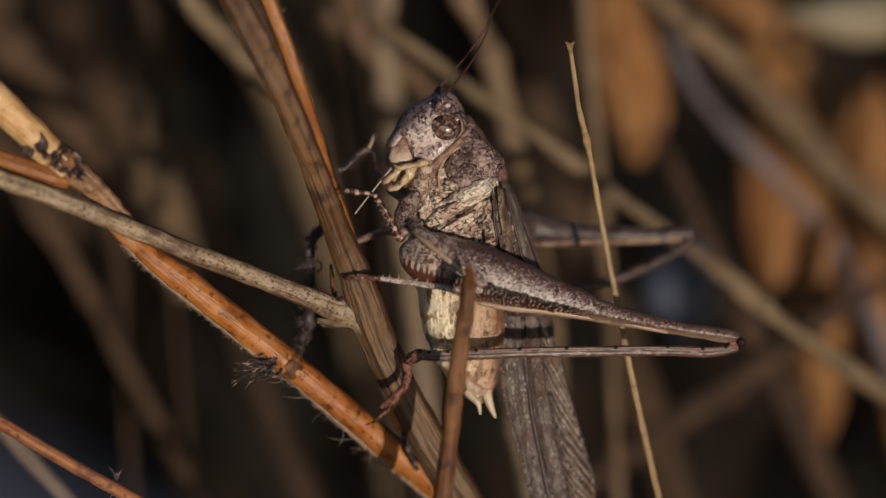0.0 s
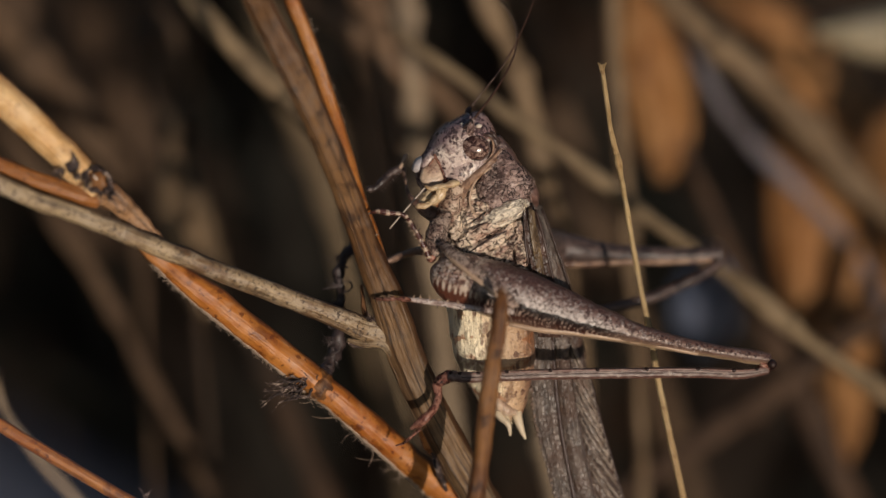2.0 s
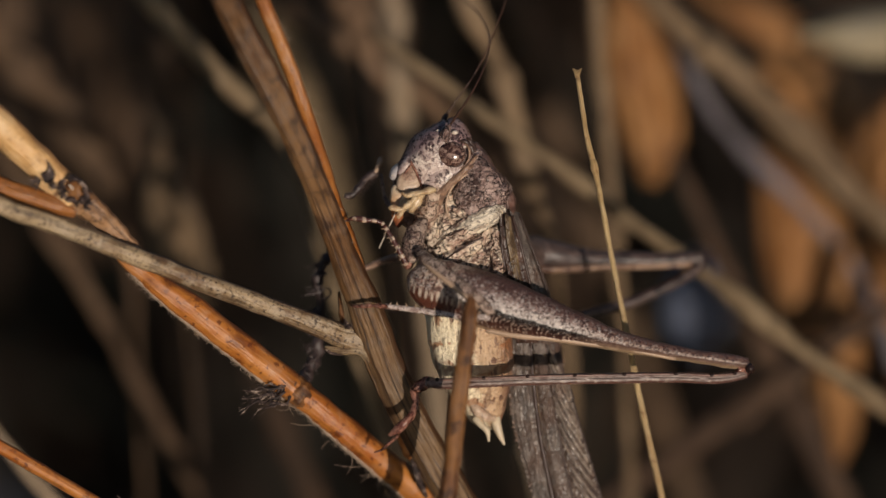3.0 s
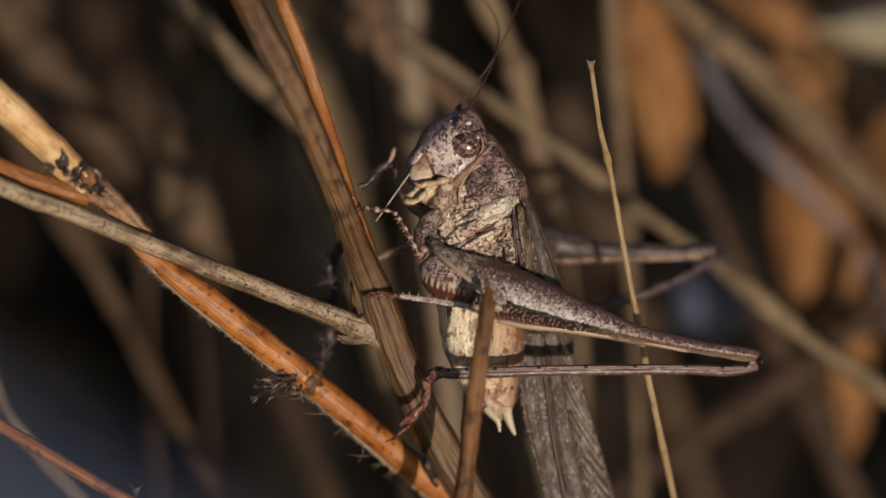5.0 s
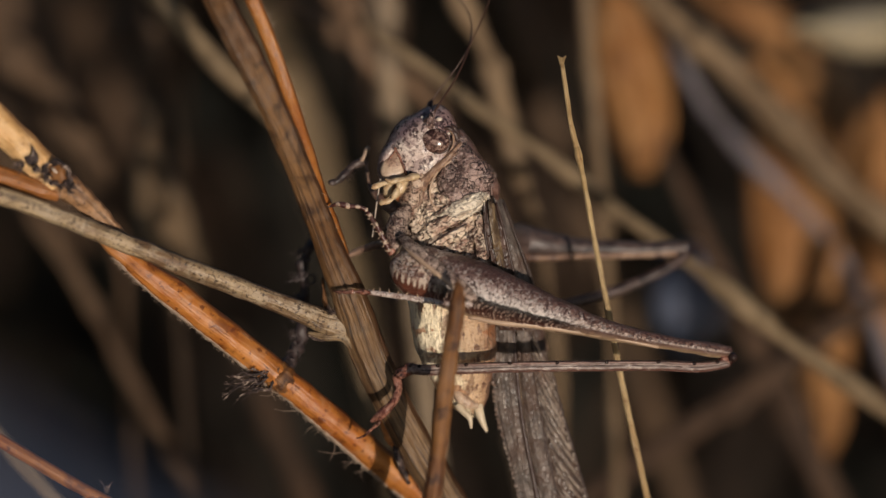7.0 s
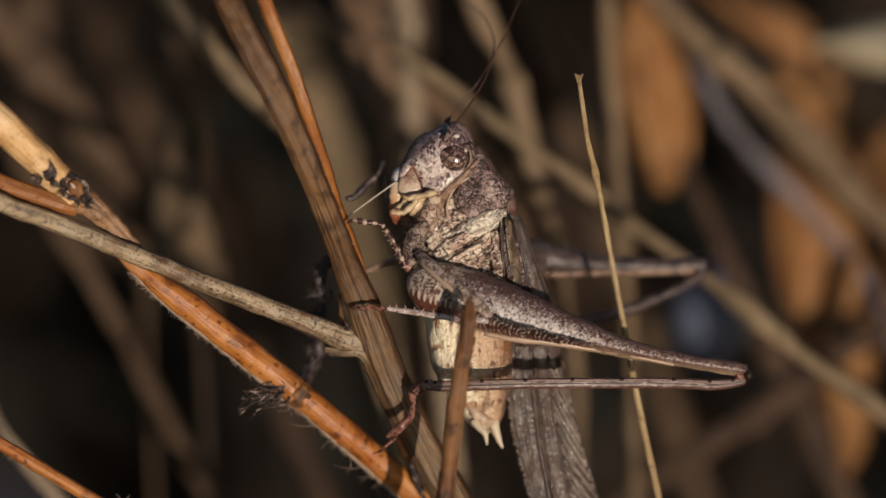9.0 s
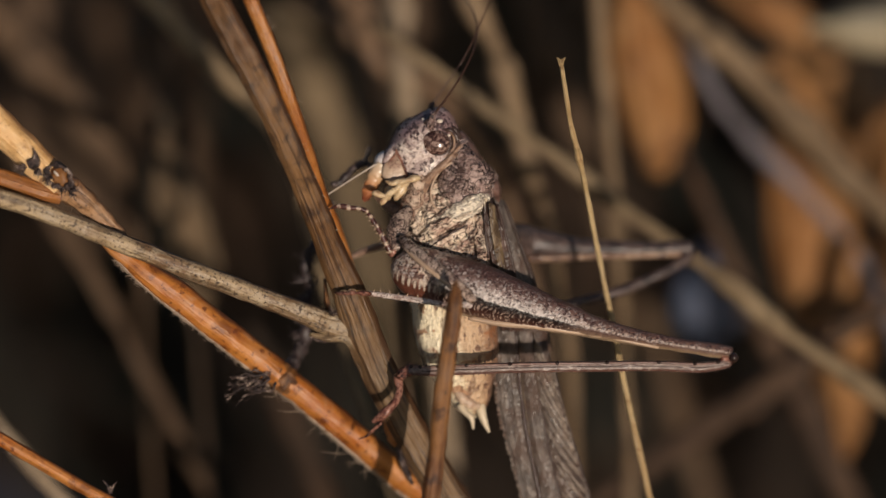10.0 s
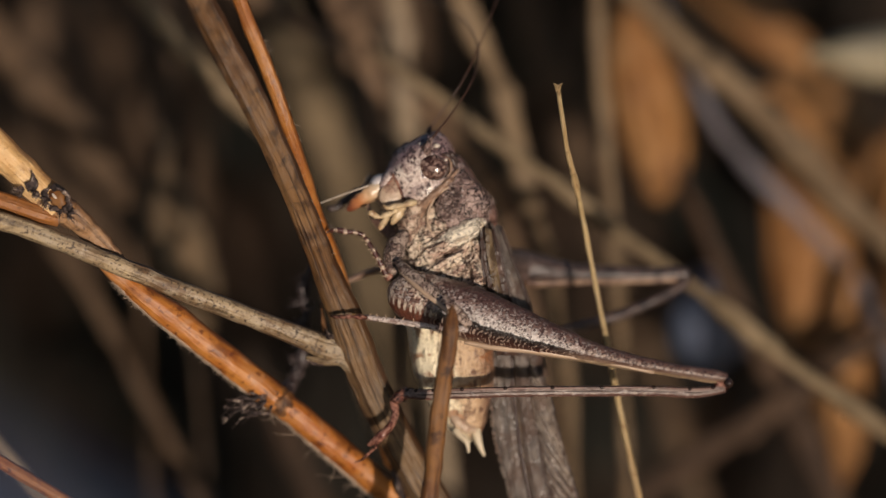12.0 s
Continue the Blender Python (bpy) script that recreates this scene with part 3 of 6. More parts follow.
def soil_material():
    k = Nodes("shade_dark_soil", 0.9, 0.2)
    n = k.noise(k.obj, 18, 8, 0.65)
    m = k.noise(k.obj, 150, 4, 0.6)
    # The plants' shade is put into these near-black soil tones.
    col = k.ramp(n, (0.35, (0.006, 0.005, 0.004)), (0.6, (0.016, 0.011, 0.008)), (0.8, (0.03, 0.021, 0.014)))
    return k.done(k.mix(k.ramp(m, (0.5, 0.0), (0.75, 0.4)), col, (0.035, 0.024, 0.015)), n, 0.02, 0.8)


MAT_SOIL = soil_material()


# ---- shaping helpers ----
def glide(rows, steps):
    """A smooth line through rows of numbers that does not swing out where long and short steps meet."""
    a = np.array(rows, float)
    if len(a) == 2:
        return [tuple(a[0] + (a[1] - a[0]) * i / steps) for i in range(steps + 1)]
    gap = np.maximum(np.linalg.norm(np.diff(a[:, :3], axis=0), axis=1), 1e-3)
    slope = np.diff(a, axis=0) / gap[:, None]
    tan = np.empty_like(a)
    tan[0], tan[-1] = slope[0], slope[-1]
    for i in range(1, len(a) - 1):
        tan[i] = (slope[i - 1] * gap[i] + slope[i] * gap[i - 1]) / (gap[i - 1] + gap[i])
    out = []
    for i in range(len(a) - 1):
        for j in range(steps):
            t = j / steps
            h0, h1 = 2 * t ** 3 - 3 * t * t + 1, t ** 3 - 2 * t * t + t
            h2, h3 = -2 * t ** 3 + 3 * t * t, t ** 3 - t * t
            out.append(h0 * a[i] + h1 * gap[i] * tan[i] + h2 * a[i + 1] + h3 * gap[i] * tan[i + 1])
    out.append(a[-1])
    return out


def tube(rows, sides=16, steps=6, rough=0.0, grain=0.8, ribs=0, rib_depth=0.06, bm=None, about=(0, 0, 0), square=0.0, caps=True, wave=None):
    """A body of rows x, y, z, half width across, half depth. Round the section the angle runs from the upper edge over the
    near side to the lower edge; the UV map holds it and the length in centimetres."""
    bm = bm or bmesh.new()
    uv = bm.loops.layers.uv.verify()
    path = glide(rows, steps)
    pts = [Vector(p[:3]) - Vector(about) for p in path]
    rings, run, lengths = [], 0.0, []
    for i, p in enumerate(path):
        t = (pts[min(i + 1, len(pts) - 1)] - pts[max(i - 1, 0)]).normalized()
        across = Vector((-t.z, 0, t.x))
        across = across.normalized() if across.length > 1e-4 else Vector((1, 0, 0))
        near = across.cross(t).normalized()
        if near.y > 0:
            near = -near
        if i:
            run += (pts[i] - pts[i - 1]).length
        lengths.append(run / 10)
        w, d = max(p[3], 0.004), max(p[4], 0.004)
        ring = []
        for s in range(sides):
            a = 2 * math.pi * s / sides
            c, n = math.cos(a), math.sin(a)
            if square:
                c, n = math.copysign(abs(c) ** (1 - square), c), math.copysign(abs(n) ** (1 - square), n)
            k = 1 + (rib_depth * math.cos(ribs * a) if ribs else 0)
            if wave:
                k *= wave(s / sides, run)
            q = pts[i] + (across * (w * c) + near * (d * n)) * k
            if rough:
                q += (q - pts[i]).normalized() * (noise.noise((q + Vector(about)) * grain) * rough)
            ring.append(bm.verts.new(q * 0.001))
        rings.append(ring)
    for i in range(len(rings) - 1):
        for s in range(sides):
            e = (s + 1) % sides
            f = bm.faces.new((rings[i][s], rings[i][e], rings[i + 1][e], rings[i + 1][s]))
            f.smooth = True
            for loop, (j, q) in zip(f.loops, ((i, s), (i, s + 1), (i + 1, s + 1), (i + 1, s))):
                loop[uv].uv = (q / sides, lengths[j])
    if caps:
        for ring in (rings[0], rings[-1]):
            bm.faces.new(ring if ring is rings[-1] else ring[::-1])
    return bm


def sheet(left, right, thick=0.12, steps=8, cols=10, bulge=0.0, ripple=0.0, about=(0, 0, 0)):
    """A thin plate between two edges, bulging towards the viewer, with rippled veins."""
    bm = bmesh.new()
    uv = bm.loops.layers.uv.verify()
    a, b = glide(left, steps), glide(right, steps)
    near, far, length = [], [], 0.0
    for i, (p, q) in enumerate(zip(a, b)):
        p, q = Vector(p), Vector(q)
        rn, rf = [], []
        for j in range(cols + 1):
            f = j / cols
            c = p.lerp(q, f) - Vector(about)
            c.y -= bulge * math.sin(math.pi * f) + ripple * math.sin(f * cols * math.pi * 0.77 + i * 0.05)
            rn.append(bm.verts.new(c * 0.001))
            rf.append(bm.verts.new((c + Vector((0, thick, 0))) * 0.001))
        near.append(rn)
        far.append(rf)
    n = len(near)

    def face(vs, us):
        f = bm.faces.new(vs)
        f.smooth = True
        for loop, u in zip(f.loops, us):
            loop[uv].uv = u

    for i in range(n - 1):
        for j in range(cols):
            us = [(j / cols * 0.5, i * 0.1), ((j + 1) / cols * 0.5, i * 0.1), ((j + 1) / cols * 0.5, i * 0.1 + 0.1), (j / cols * 0.5, i * 0.1 + 0.1)]
            face((near[i][j], near[i][j + 1], near[i + 1][j + 1], near[i + 1][j]), us)
            face((far[i][j], far[i + 1][j], far[i + 1][j + 1], far[i][j + 1]), [us[0], us[3], us[2], us[1]])
        for j in (0, cols):
            face((near[i][j], near[i + 1][j], far[i + 1][j], far[i][j]), [(j / cols * 0.5, i * 0.1)] * 4)
    for i in (0, n - 1):
        for j in range(cols):
            face((near[i][j], near[i][j + 1], far[i][j + 1], far[i][j]), [(j / cols * 0.5, i * 0.1)] * 4)
    bmesh.ops.recalc_face_normals(bm, faces=bm.faces)
    return bm


def ball(at, rx, ry, rz, turn=0.0, rough=0.0, seg=20, bm=None, about=(0, 0, 0)):
    """A rounded lump, turned in the picture's plane by degrees."""
    bm = bm or bmesh.new()
    m = Matrix.Translation(Vector(at) - Vector(about)) @ Matrix.Rotation(radians(turn), 4, "Y") @ Matrix.Diagonal((rx, ry, rz, 1))
    made = bmesh.ops.create_uvsphere(bm, u_segments=seg, v_segments=seg // 2 + 2, radius=1.0, matrix=m)["verts"]
    for v in made:
        if rough:
            v.co += (v.co - (Vector(at) - Vector(about))).normalized() * noise.noise(v.co * 1.7) * rough
        v.co *= 0.001
        for f in v.link_faces:
            f.smooth = True
    return bm


def mesh_of(name, bm, material):
    bmesh.ops.recalc_face_normals(bm, faces=bm.faces)
    data = bpy.data.meshes.new(name)
    bm.to_mesh(data)
    bm.free()
    data.materials.append(material)
    return data


def part(name, bm, material, parent, label="", at=(0, 0, 0)):
    """One mesh under a thing or part; at: its own origin in the parent, in millimetres."""
    ob = new(name, mesh_of(name, bm, material))
    ob.parent = parent
    ob.location = Vector(at) * 0.001
    return tagged(ob, label) if label else ob


def thing(name, label, category, bm=None, material=None, group="", kind=""):
    ob = new(name, mesh_of(name, bm, material) if bm else None)
    ob.matrix_world = BASE
    return tagged(ob, label, category, group, kind)


LOCAL = BASE.inverted()


def to_ground(row, towards):
    """The row at which a stalk that leaves `row` in the direction `towards` enters the soil."""
    p = BASE @ (Vector(row[:3]) * 0.001)
    d = (BASE.to_3x3() @ Vector(towards)).normalized()
    d.z = min(d.z, -0.35)
    q = LOCAL @ (p + d * ((p.z + 0.004) / -d.z))
    return (*(q * 1000), row[3] * 1.1, row[4] * 1.1)


def rooted(rows):
    """The rows of a stalk, given from the top, carried down into the soil."""
    a, b = Vector(rows[-2][:3]), Vector(rows[-1][:3])
    return rows + [to_ground(rows[-1], (b - a).normalized())]


# ---- ground ----
def ground():
    bm = bmesh.new()
    n, fine = 60, 1.2
    ticks = [math.copysign(abs(i / n) ** 3 * 400, i) for i in range(-n, n + 1)]
    grid = [[bm.verts.new((x, y, noise.noise(Vector((x * 9, y * 9, 0))) * 0.012 * fine if max(abs(x), abs(y)) < 6 else 0)) for x in ticks] for y in ticks]
    for i in range(2 * n):
        for j in range(2 * n):
            f = bm.faces.new((grid[i][j], grid[i][j + 1], grid[i + 1][j + 1], grid[i + 1][j]))
            f.smooth = True
    tagged(new("ground", mesh_of("ground", bm, MAT_SOIL)), "bare soil coloured dark for the shade of dry plants", "ground", kind="structure")


ground()


# ---- the bush-cricket ----
def spines(rows, count, size, side, seed, material, parent, name="spine_fringe"):
    """Short spines along a leg, as one mesh."""
    rng = random.Random(seed)
    path = glide(rows, 10)
    bm = bmesh.new()
    for i in range(count):
        p = path[int((i + 0.5) / count * (len(path) - 1))]
        q = path[min(int((i + 0.5) / count * (len(path) - 1)) + 1, len(path) - 1)]
        t = (Vector(q[:3]) - Vector(p[:3])).normalized()
        up = Vector((-t.z, 0, t.x)) * side
        a = Vector(p[:3]) + up * p[3] * 0.8 + Vector((0, -p[4] * 0.5, 0))
        b = a + (up * 0.9 + t * rng.uniform(-0.5, 0.5) + Vector((0, rng.uniform(-0.7, 0.2), 0))).normalized() * size * rng.uniform(0.7, 1.2)
        tube([(*a, size * 0.2, size * 0.2), (*b, 0.01, 0.01)], 6, 2, bm=bm)
    return tagged(part(name, bm, material, parent, "row of short stiff spines"), kind="stuff")


HINGE_LABRUM = (-3.04, -1.5, 7.49)
HINGE_JAW = (-3.57, -1.3, 6.81)
HINGE_PALP = (-2.38, -3.2, 5.37)
HINGE_STRAND = (-3.56, -2.4, 5.34)
HINGE_FORELEG = (-7.23, 0.5, 5.43)


def bush_cricket():
    c = thing("bush_cricket", "mottled grey-brown bush-cricket with long wings clinging to a dry stem", "insect")

    # head and what it carries
    head = part("head", tube([
        (-0.31, -0.25, 10.49, 0.27, 0.7), (-0.15, -0.25, 10.27, 0.76, 1.4), (-0.11, -0.25, 9.62, 1.53, 2.2), (-0.46, -0.3, 8.74, 2.02, 2.55),
        (-1.07, -0.4, 7.82, 2.14, 2.6), (-1.72, -0.5, 7.05, 1.94, 2.35), (-2.33, -0.6, 6.48, 1.64, 2), (-2.89, -0.8, 6.09, 1.22, 1.6), (-3.2, -1, 5.86, 0.8, 1.2)], 48, 8, 0.06, 1.6, square=0.15), MAT_HEAD, c, "freckled grey-brown head capsule")
    part("forehead", tube([(-0.19, -0.3, 10.23, 0.5, 1.5), (-1.07, -0.3, 9.58, 0.65, 1.9), (-1.98, -0.3, 8.81, 0.65, 1.9), (-2.67, -0.4, 8.12, 0.57, 1.7), (-3.05, -0.5, 7.55, 0.38, 1.3)], 28, 8, 0.05, 1.8), MAT_HEAD, head, "purple-brown forehead with skylit shade in its colour")
    part("cheek", tube([(0.83, -1.9, 7.4, 0.61, 0.7), (0.15, -2, 7.02, 0.91, 0.85), (-0.68, -2.05, 6.64, 0.99, 0.85), (-1.44, -1.95, 6.22, 0.65, 0.7), (-1.86, -1.8, 5.96, 0.27, 0.4)], 20, 6, 0.05, 2.0), MAT_HEAD, head)
    eye = part("eye", ball((0.04, -2.7, 8.14), 0.97, 0.56, 0.84, 18, 0, 36), MAT_EYE, head, "glossy dark brown compound eye")
    part("eye_rim", tube([(0.83, -2.3, 9.06, 0.06, 0.12), (1.21, -2.45, 8.6, 0.08, 0.15), (1.25, -2.5, 7.95, 0.09, 0.15), (0.91, -2.55, 7.38, 0.09, 0.15), (0.42, -2.6, 7.08, 0.08, 0.14), (-0.23, -2.7, 7, 0.06, 0.1)], 10, 6), MAT_FOLD, head, "pale rim of the eye socket")
    ring = [Vector((0.97 * math.cos(q), 0, 0.84 * math.sin(q))) for q in (2 * math.pi * i / 16 for i in range(17))]
    ring = [Matrix.Rotation(radians(20), 3, "Y") @ v + Vector((0.04, -2.68, 8.14)) for v in ring]
    part("eye_ring", tube([(*v, 0.07, 0.09) for v in ring], 8, 3, caps=False), MAT_SPINE, head, "dark ring round the eye")
    part("eye", ball((0.12, 2.3, 8.2), 0.98, 0.62, 0.86, 12, 0, 20), MAT_EYE, head)
    part("pale_spot", ball((0.3, -2.55, 9.62), 0.21, 0.12, 0.15), MAT_SPOT, head, "pale spot on the brow")
    part("scape", tube([(-0.27, -2.5, 8.94, 0.23, 0.25), (-0.3, -2.8, 9.31, 0.3, 0.3), (-0.23, -2.9, 9.72, 0.23, 0.24), (-0.04, -2.8, 10.18, 0.14, 0.15)], 14, 5), MAT_PRONOTUM, head, "swollen base joint of a feeler")
    part("scape", tube([(-0.46, 0.4, 10.36, 0.23, 0.25), (-0.38, 0.3, 10.74, 0.19, 0.2), (-0.23, 0.3, 10.97, 0.11, 0.12)], 12, 5), MAT_SPINE, head)
    feelers = []
    for a in ([(-0.04, -2.8, 10.1, 0.09, 0.09), (0.75, -2.3, 11.1, 0.075, 0.075), (1.75, -1.4, 12.55, 0.06, 0.06), (2.65, 0.2, 14.4, 0.05, 0.05), (2.92, 2.0, 15.9, 0.05, 0.05), (2.4, 4.5, 17.6, 0.05, 0.05), (0.9, 8, 19.2, 0.05, 0.05), (-2.2, 13, 20.7, 0.05, 0.05), (-7.5, 20, 21.5, 0.04, 0.04)],
              [(-0.38, 0.3, 10.74, 0.075, 0.075), (0.35, 0.2, 11.75, 0.06, 0.06), (1.55, 0, 13.3, 0.05, 0.05), (2.45, 0.2, 14.8, 0.048, 0.048), (3.25, 1, 16.6, 0.048, 0.048), (3.95, 2, 18.4, 0.045, 0.045), (5.1, 5, 21.8, 0.04, 0.04)]):
        at = a[0][:3]
        feelers.append(part("feeler", tube(a, 8, 14, about=at, wave=lambda f, run: 1.0 + 0.22 * math.sin(run * 18)), MAT_FEELER, c, "thread-thin brown feeler", at))
    part("clypeus", tube([(-2.29, -0.5, 8.35, 0.31, 1), (-2.97, -0.9, 7.5, 0.57, 1.5), (-3.39, -1.1, 6.81, 0.49, 1.4), (-3.58, -1.2, 6.28, 0.23, 0.9)], 24, 6, 0.05, 2), MAT_HEAD, head, "lilac-grey face plate above the mouth")
    part("jaw_cheek", tube([(-2.62, -2, 7.51, 0.15, 0.25), (-2.69, -2.1, 6.94, 0.61, 0.4), (-2.77, -2.15, 6.33, 0.83, 0.45), (-2.84, -2.15, 5.8, 0.72, 0.45), (-2.88, -2.05, 5.46, 0.34, 0.3)], 20, 6, 0.05, 2, square=0.2), MAT_JOWL, head, "cream outer face of the jaw")
    part("cheek_groove", tube([(-2.62, -2.3, 7.69, 0.15, 0.2), (-2.27, -2.55, 6.93, 0.08, 0.15), (-1.86, -2.5, 5.87, 0.08, 0.15)], 8, 6), MAT_TARSUS, head, "dark seam before the cheek")
    part("cheek_groove", tube([(-2.65, -2.35, 7.47, 0.06, 0.12), (-3.03, -2.4, 6.93, 0.07, 0.12), (-3.49, -2.1, 6.18, 0.06, 0.12)], 8, 6), MAT_TARSUS, head)
    part("brow_mark", tube([(-1.48, -1.9, 9.3, 0.11, 0.15), (-1.06, -2.3, 9.06, 0.19, 0.2), (-0.68, -2.5, 9.2, 0.11, 0.15)], 8, 6, 0.08, 3), MAT_SPINE, head, "dark smudge on the brow")
    part("brow_mark", tube([(1.06, -1.9, 9.3, 0.11, 0.15), (1.44, -1.9, 8.84, 0.19, 0.2), (1.59, -1.9, 8.31, 0.15, 0.2)], 8, 6, 0.08, 3), MAT_SPINE, head)
    for rows in ([(0.49, -2.4, 9.06, 0.11, 0.12), (1.02, -2.42, 8.94, 0.15, 0.14), (1.36, -2.4, 8.6, 0.19, 0.14), (1.52, -2.35, 8.15, 0.11, 0.12)], [(-0.76, -2.55, 9.28, 0.11, 0.15), (-0.49, -2.6, 9.66, 0.19, 0.2), (-0.23, -2.5, 9.96, 0.15, 0.2)],
                 [(-2.16, -1.75, 8.85, 0.08, 0.12), (-1.9, -1.9, 9.11, 0.15, 0.15), (-1.59, -2, 9.26, 0.08, 0.12)], [(-1.02, -2, 9.52, 0.08, 0.12), (-0.8, -2.1, 9.67, 0.15, 0.16), (-0.61, -2.1, 9.82, 0.08, 0.12)]):
        part("brow_mark", tube(rows, 10, 6, 0.10, 3), MAT_SPINE, head)
    for at, r in (((-0.83, -2.3, 9.74), 0.13), ((0.95, -3, 8.66), 0.11)):
        part("pale_spot", ball(at, r, 0.08, r * 0.8), MAT_SPOT, head)
    labrum = part("labrum", tube([(0, 0.2, 0, 0.3, 0.6), (-0.2, 0.15, -0.4, 0.46, 0.8), (-0.42, 0.15, -0.85, 0.44, 0.75), (-0.56, 0.2, -1.2, 0.2, 0.4)], 20, 6, 0.04, 2), MAT_LABRUM, c, "pale grey upper lip flap", HINGE_LABRUM)
    jaws = []
    for dy in (-0.5, 0.7):
        jaws.append(part("mandible", tube([(0.1, dy, 0.1, 0.46, 0.4), (-0.55, dy, -0.45, 0.54, 0.44), (-0.95, dy * 0.9, -0.82, 0.46, 0.38), (-1.3, dy * 0.75, -1.1, 0.45, 0.32), (-1.7, dy * 0.5, -1.52, 0.28, 0.2), (-1.86, dy * 0.45, -1.72, 0.16, 0.12), (-1.97, dy * 0.4, -1.85, 0.02, 0.02)], 16, 8, 0.10, 3.5), MAT_JAW, c, "amber biting jaw", HINGE_JAW))
    part("palp_base", tube([(-1.1, -2.9, 5.79, 0.19, 0.28), (-1.44, -3.1, 5.75, 0.25, 0.3), (-1.96, -3.2, 5.59, 0.17, 0.24), (-2.42, -3.2, 5.52, 0.2, 0.25), (-3.02, -3.2, 5.44, 0.16, 0.2), (-3.25, -3.1, 5.56, 0.09, 0.15)], 14, 6, 0.06, 4), MAT_MOUTH, c, "cream palp joint")
    palp = part("palp", tube([(0.05, 0, 0.15, 0.16, 0.15), (0.02, -0.1, -0.18, 0.2, 0.18), (-0.02, -0.12, -0.38, 0.12, 0.12), (-0.08, -0.15, -0.52, 0.19, 0.17), (-0.25, -0.2, -0.85, 0.21, 0.18), (-0.4, -0.2, -1.08, 0.12, 0.12), (-0.62, -0.2, -1.2, 0.17, 0.15), (-1.0, -0.2, -1.32, 0.2, 0.17), (-1.22, -0.2, -1.38, 0.17, 0.15), (-1.32, -0.2, -1.4, 0.06, 0.06)], 14, 6, 0.06, 4), MAT_MOUTH, c, "jointed cream feeding palp", HINGE_PALP)
    palp_far = part("palp", tube([(-0.3, 0.7, 0.1, 0.2, 0.18), (-0.7, 0.6, -0.2, 0.24, 0.2), (-0.92, 0.55, -0.4, 0.15, 0.15), (-1.2, 0.5, -0.62, 0.2, 0.17), (-1.5, 0.4, -0.92, 0.16, 0.14), (-1.58, 0.4, -1.02, 0.05, 0.05)], 12, 6, 0.05, 4), MAT_MOUTH, c, "", HINGE_PALP)
    for rows in ([(-1.9, -2.6, 5.5, 0.2, 0.3), (-2.2, -2.75, 5.05, 0.3, 0.3), (-2.5, -2.7, 4.6, 0.26, 0.26), (-2.75, -2.6, 4.3, 0.1, 0.12)],
                 [(-2.7, -2.3, 5.4, 0.24, 0.3), (-3.05, -2.4, 4.95, 0.34, 0.3), (-3.2, -2.3, 4.5, 0.24, 0.24), (-3.3, -2.2, 4.3, 0.08, 0.1)]):
        part("lower_lip", tube(rows, 16, 6, 0.08, 3), MAT_MOUTH, c, "fleshy tan lobe of the lower lip")
    strand = part("strand", tube([(0.1, 0, 0.1, 0.065, 0.065), (-1.2, -0.1, -1.52, 0.055, 0.055), (-2.36, -0.2, -3.0, 0.045, 0.045)], 8, 8, 0.02, 3), MAT_STRAND, c, "thin pale strand held in the mouth", HINGE_STRAND)
    part("throat", tube([(-0.53, -1.2, 6.12, 0.68, 1.5), (-1.22, -1, 5.29, 0.91, 1.8), (-1.49, -0.8, 4.23, 0.99, 2), (-1.6, -0.6, 3.47, 0.91, 2)], 18, 6, 0.22, 1.2), MAT_THROAT, c, "reddish-brown folded throat")

    # thorax
    part("pronotum", tube([
        (1.6, -0.15, 8.89, 0.31, 1), (1.53, -0.15, 8.44, 0.76, 1.8), (1.45, -0.15, 7.83, 1.15, 2.3), (1.49, -0.15, 7.18, 1.41, 2.6), (1.76, -0.15, 6.11, 1.87, 2.85), (2.14, -0.15, 5.15, 2.14, 2.9), (2.63, -0.15, 4.39, 1.91, 2.7), (3.13, -0.15, 3.86, 1.22, 2.2)], 56, 10, 0.12, 2.0, square=0.35), MAT_PRONOTUM, c, "dark mottled saddle-shaped neck shield")
    for rows in ([(2.04, -2.6, 6.93, 0.23, 0.2), (1.44, -2.72, 6.24, 0.3, 0.24), (0.83, -2.72, 5.33, 0.34, 0.24), (1.06, -2.65, 4.5, 0.26, 0.22)],
                 [(3.18, -2.45, 6.55, 0.19, 0.2), (2.57, -2.75, 5.86, 0.26, 0.22), (1.74, -2.8, 5.33, 0.26, 0.22), (1.17, -2.75, 4.5, 0.19, 0.2)]):
        part("pronotum_ridge", tube(rows, 14, 6, 0.12, 2.4), MAT_PRONOTUM, c)
    part("pronotum_back", tube([(1.6, -0.6, 8.88, 0.23, 0.6), (1.98, -0.8, 8.11, 0.46, 1), (2.66, -1, 6.89, 0.53, 1.2), (3.39, -1, 5.82, 0.57, 1.2), (3.96, -0.8, 4.99, 0.46, 1), (4.12, -0.6, 4.38, 0.23, 0.6)], 20, 8, 0.05, 1.6), MAT_BACK, c, "smooth reddish-brown back of the neck shield")
    part("pronotum_edge", tube([(1.14, -2.8, 6.85, 0.06, 0.1), (0.38, -2.7, 6.28, 0.08, 0.14), (-0.15, -2.5, 5.49, 0.09, 0.16), (-0.3, -2.4, 4.58, 0.09, 0.16), (-0.08, -2.45, 3.9, 0.08, 0.15), (0.38, -2.6, 3.52, 0.05, 0.1)], 10, 8, 0.04, 2), MAT_RIDGE, c, "pale rolled rim of the neck shield")
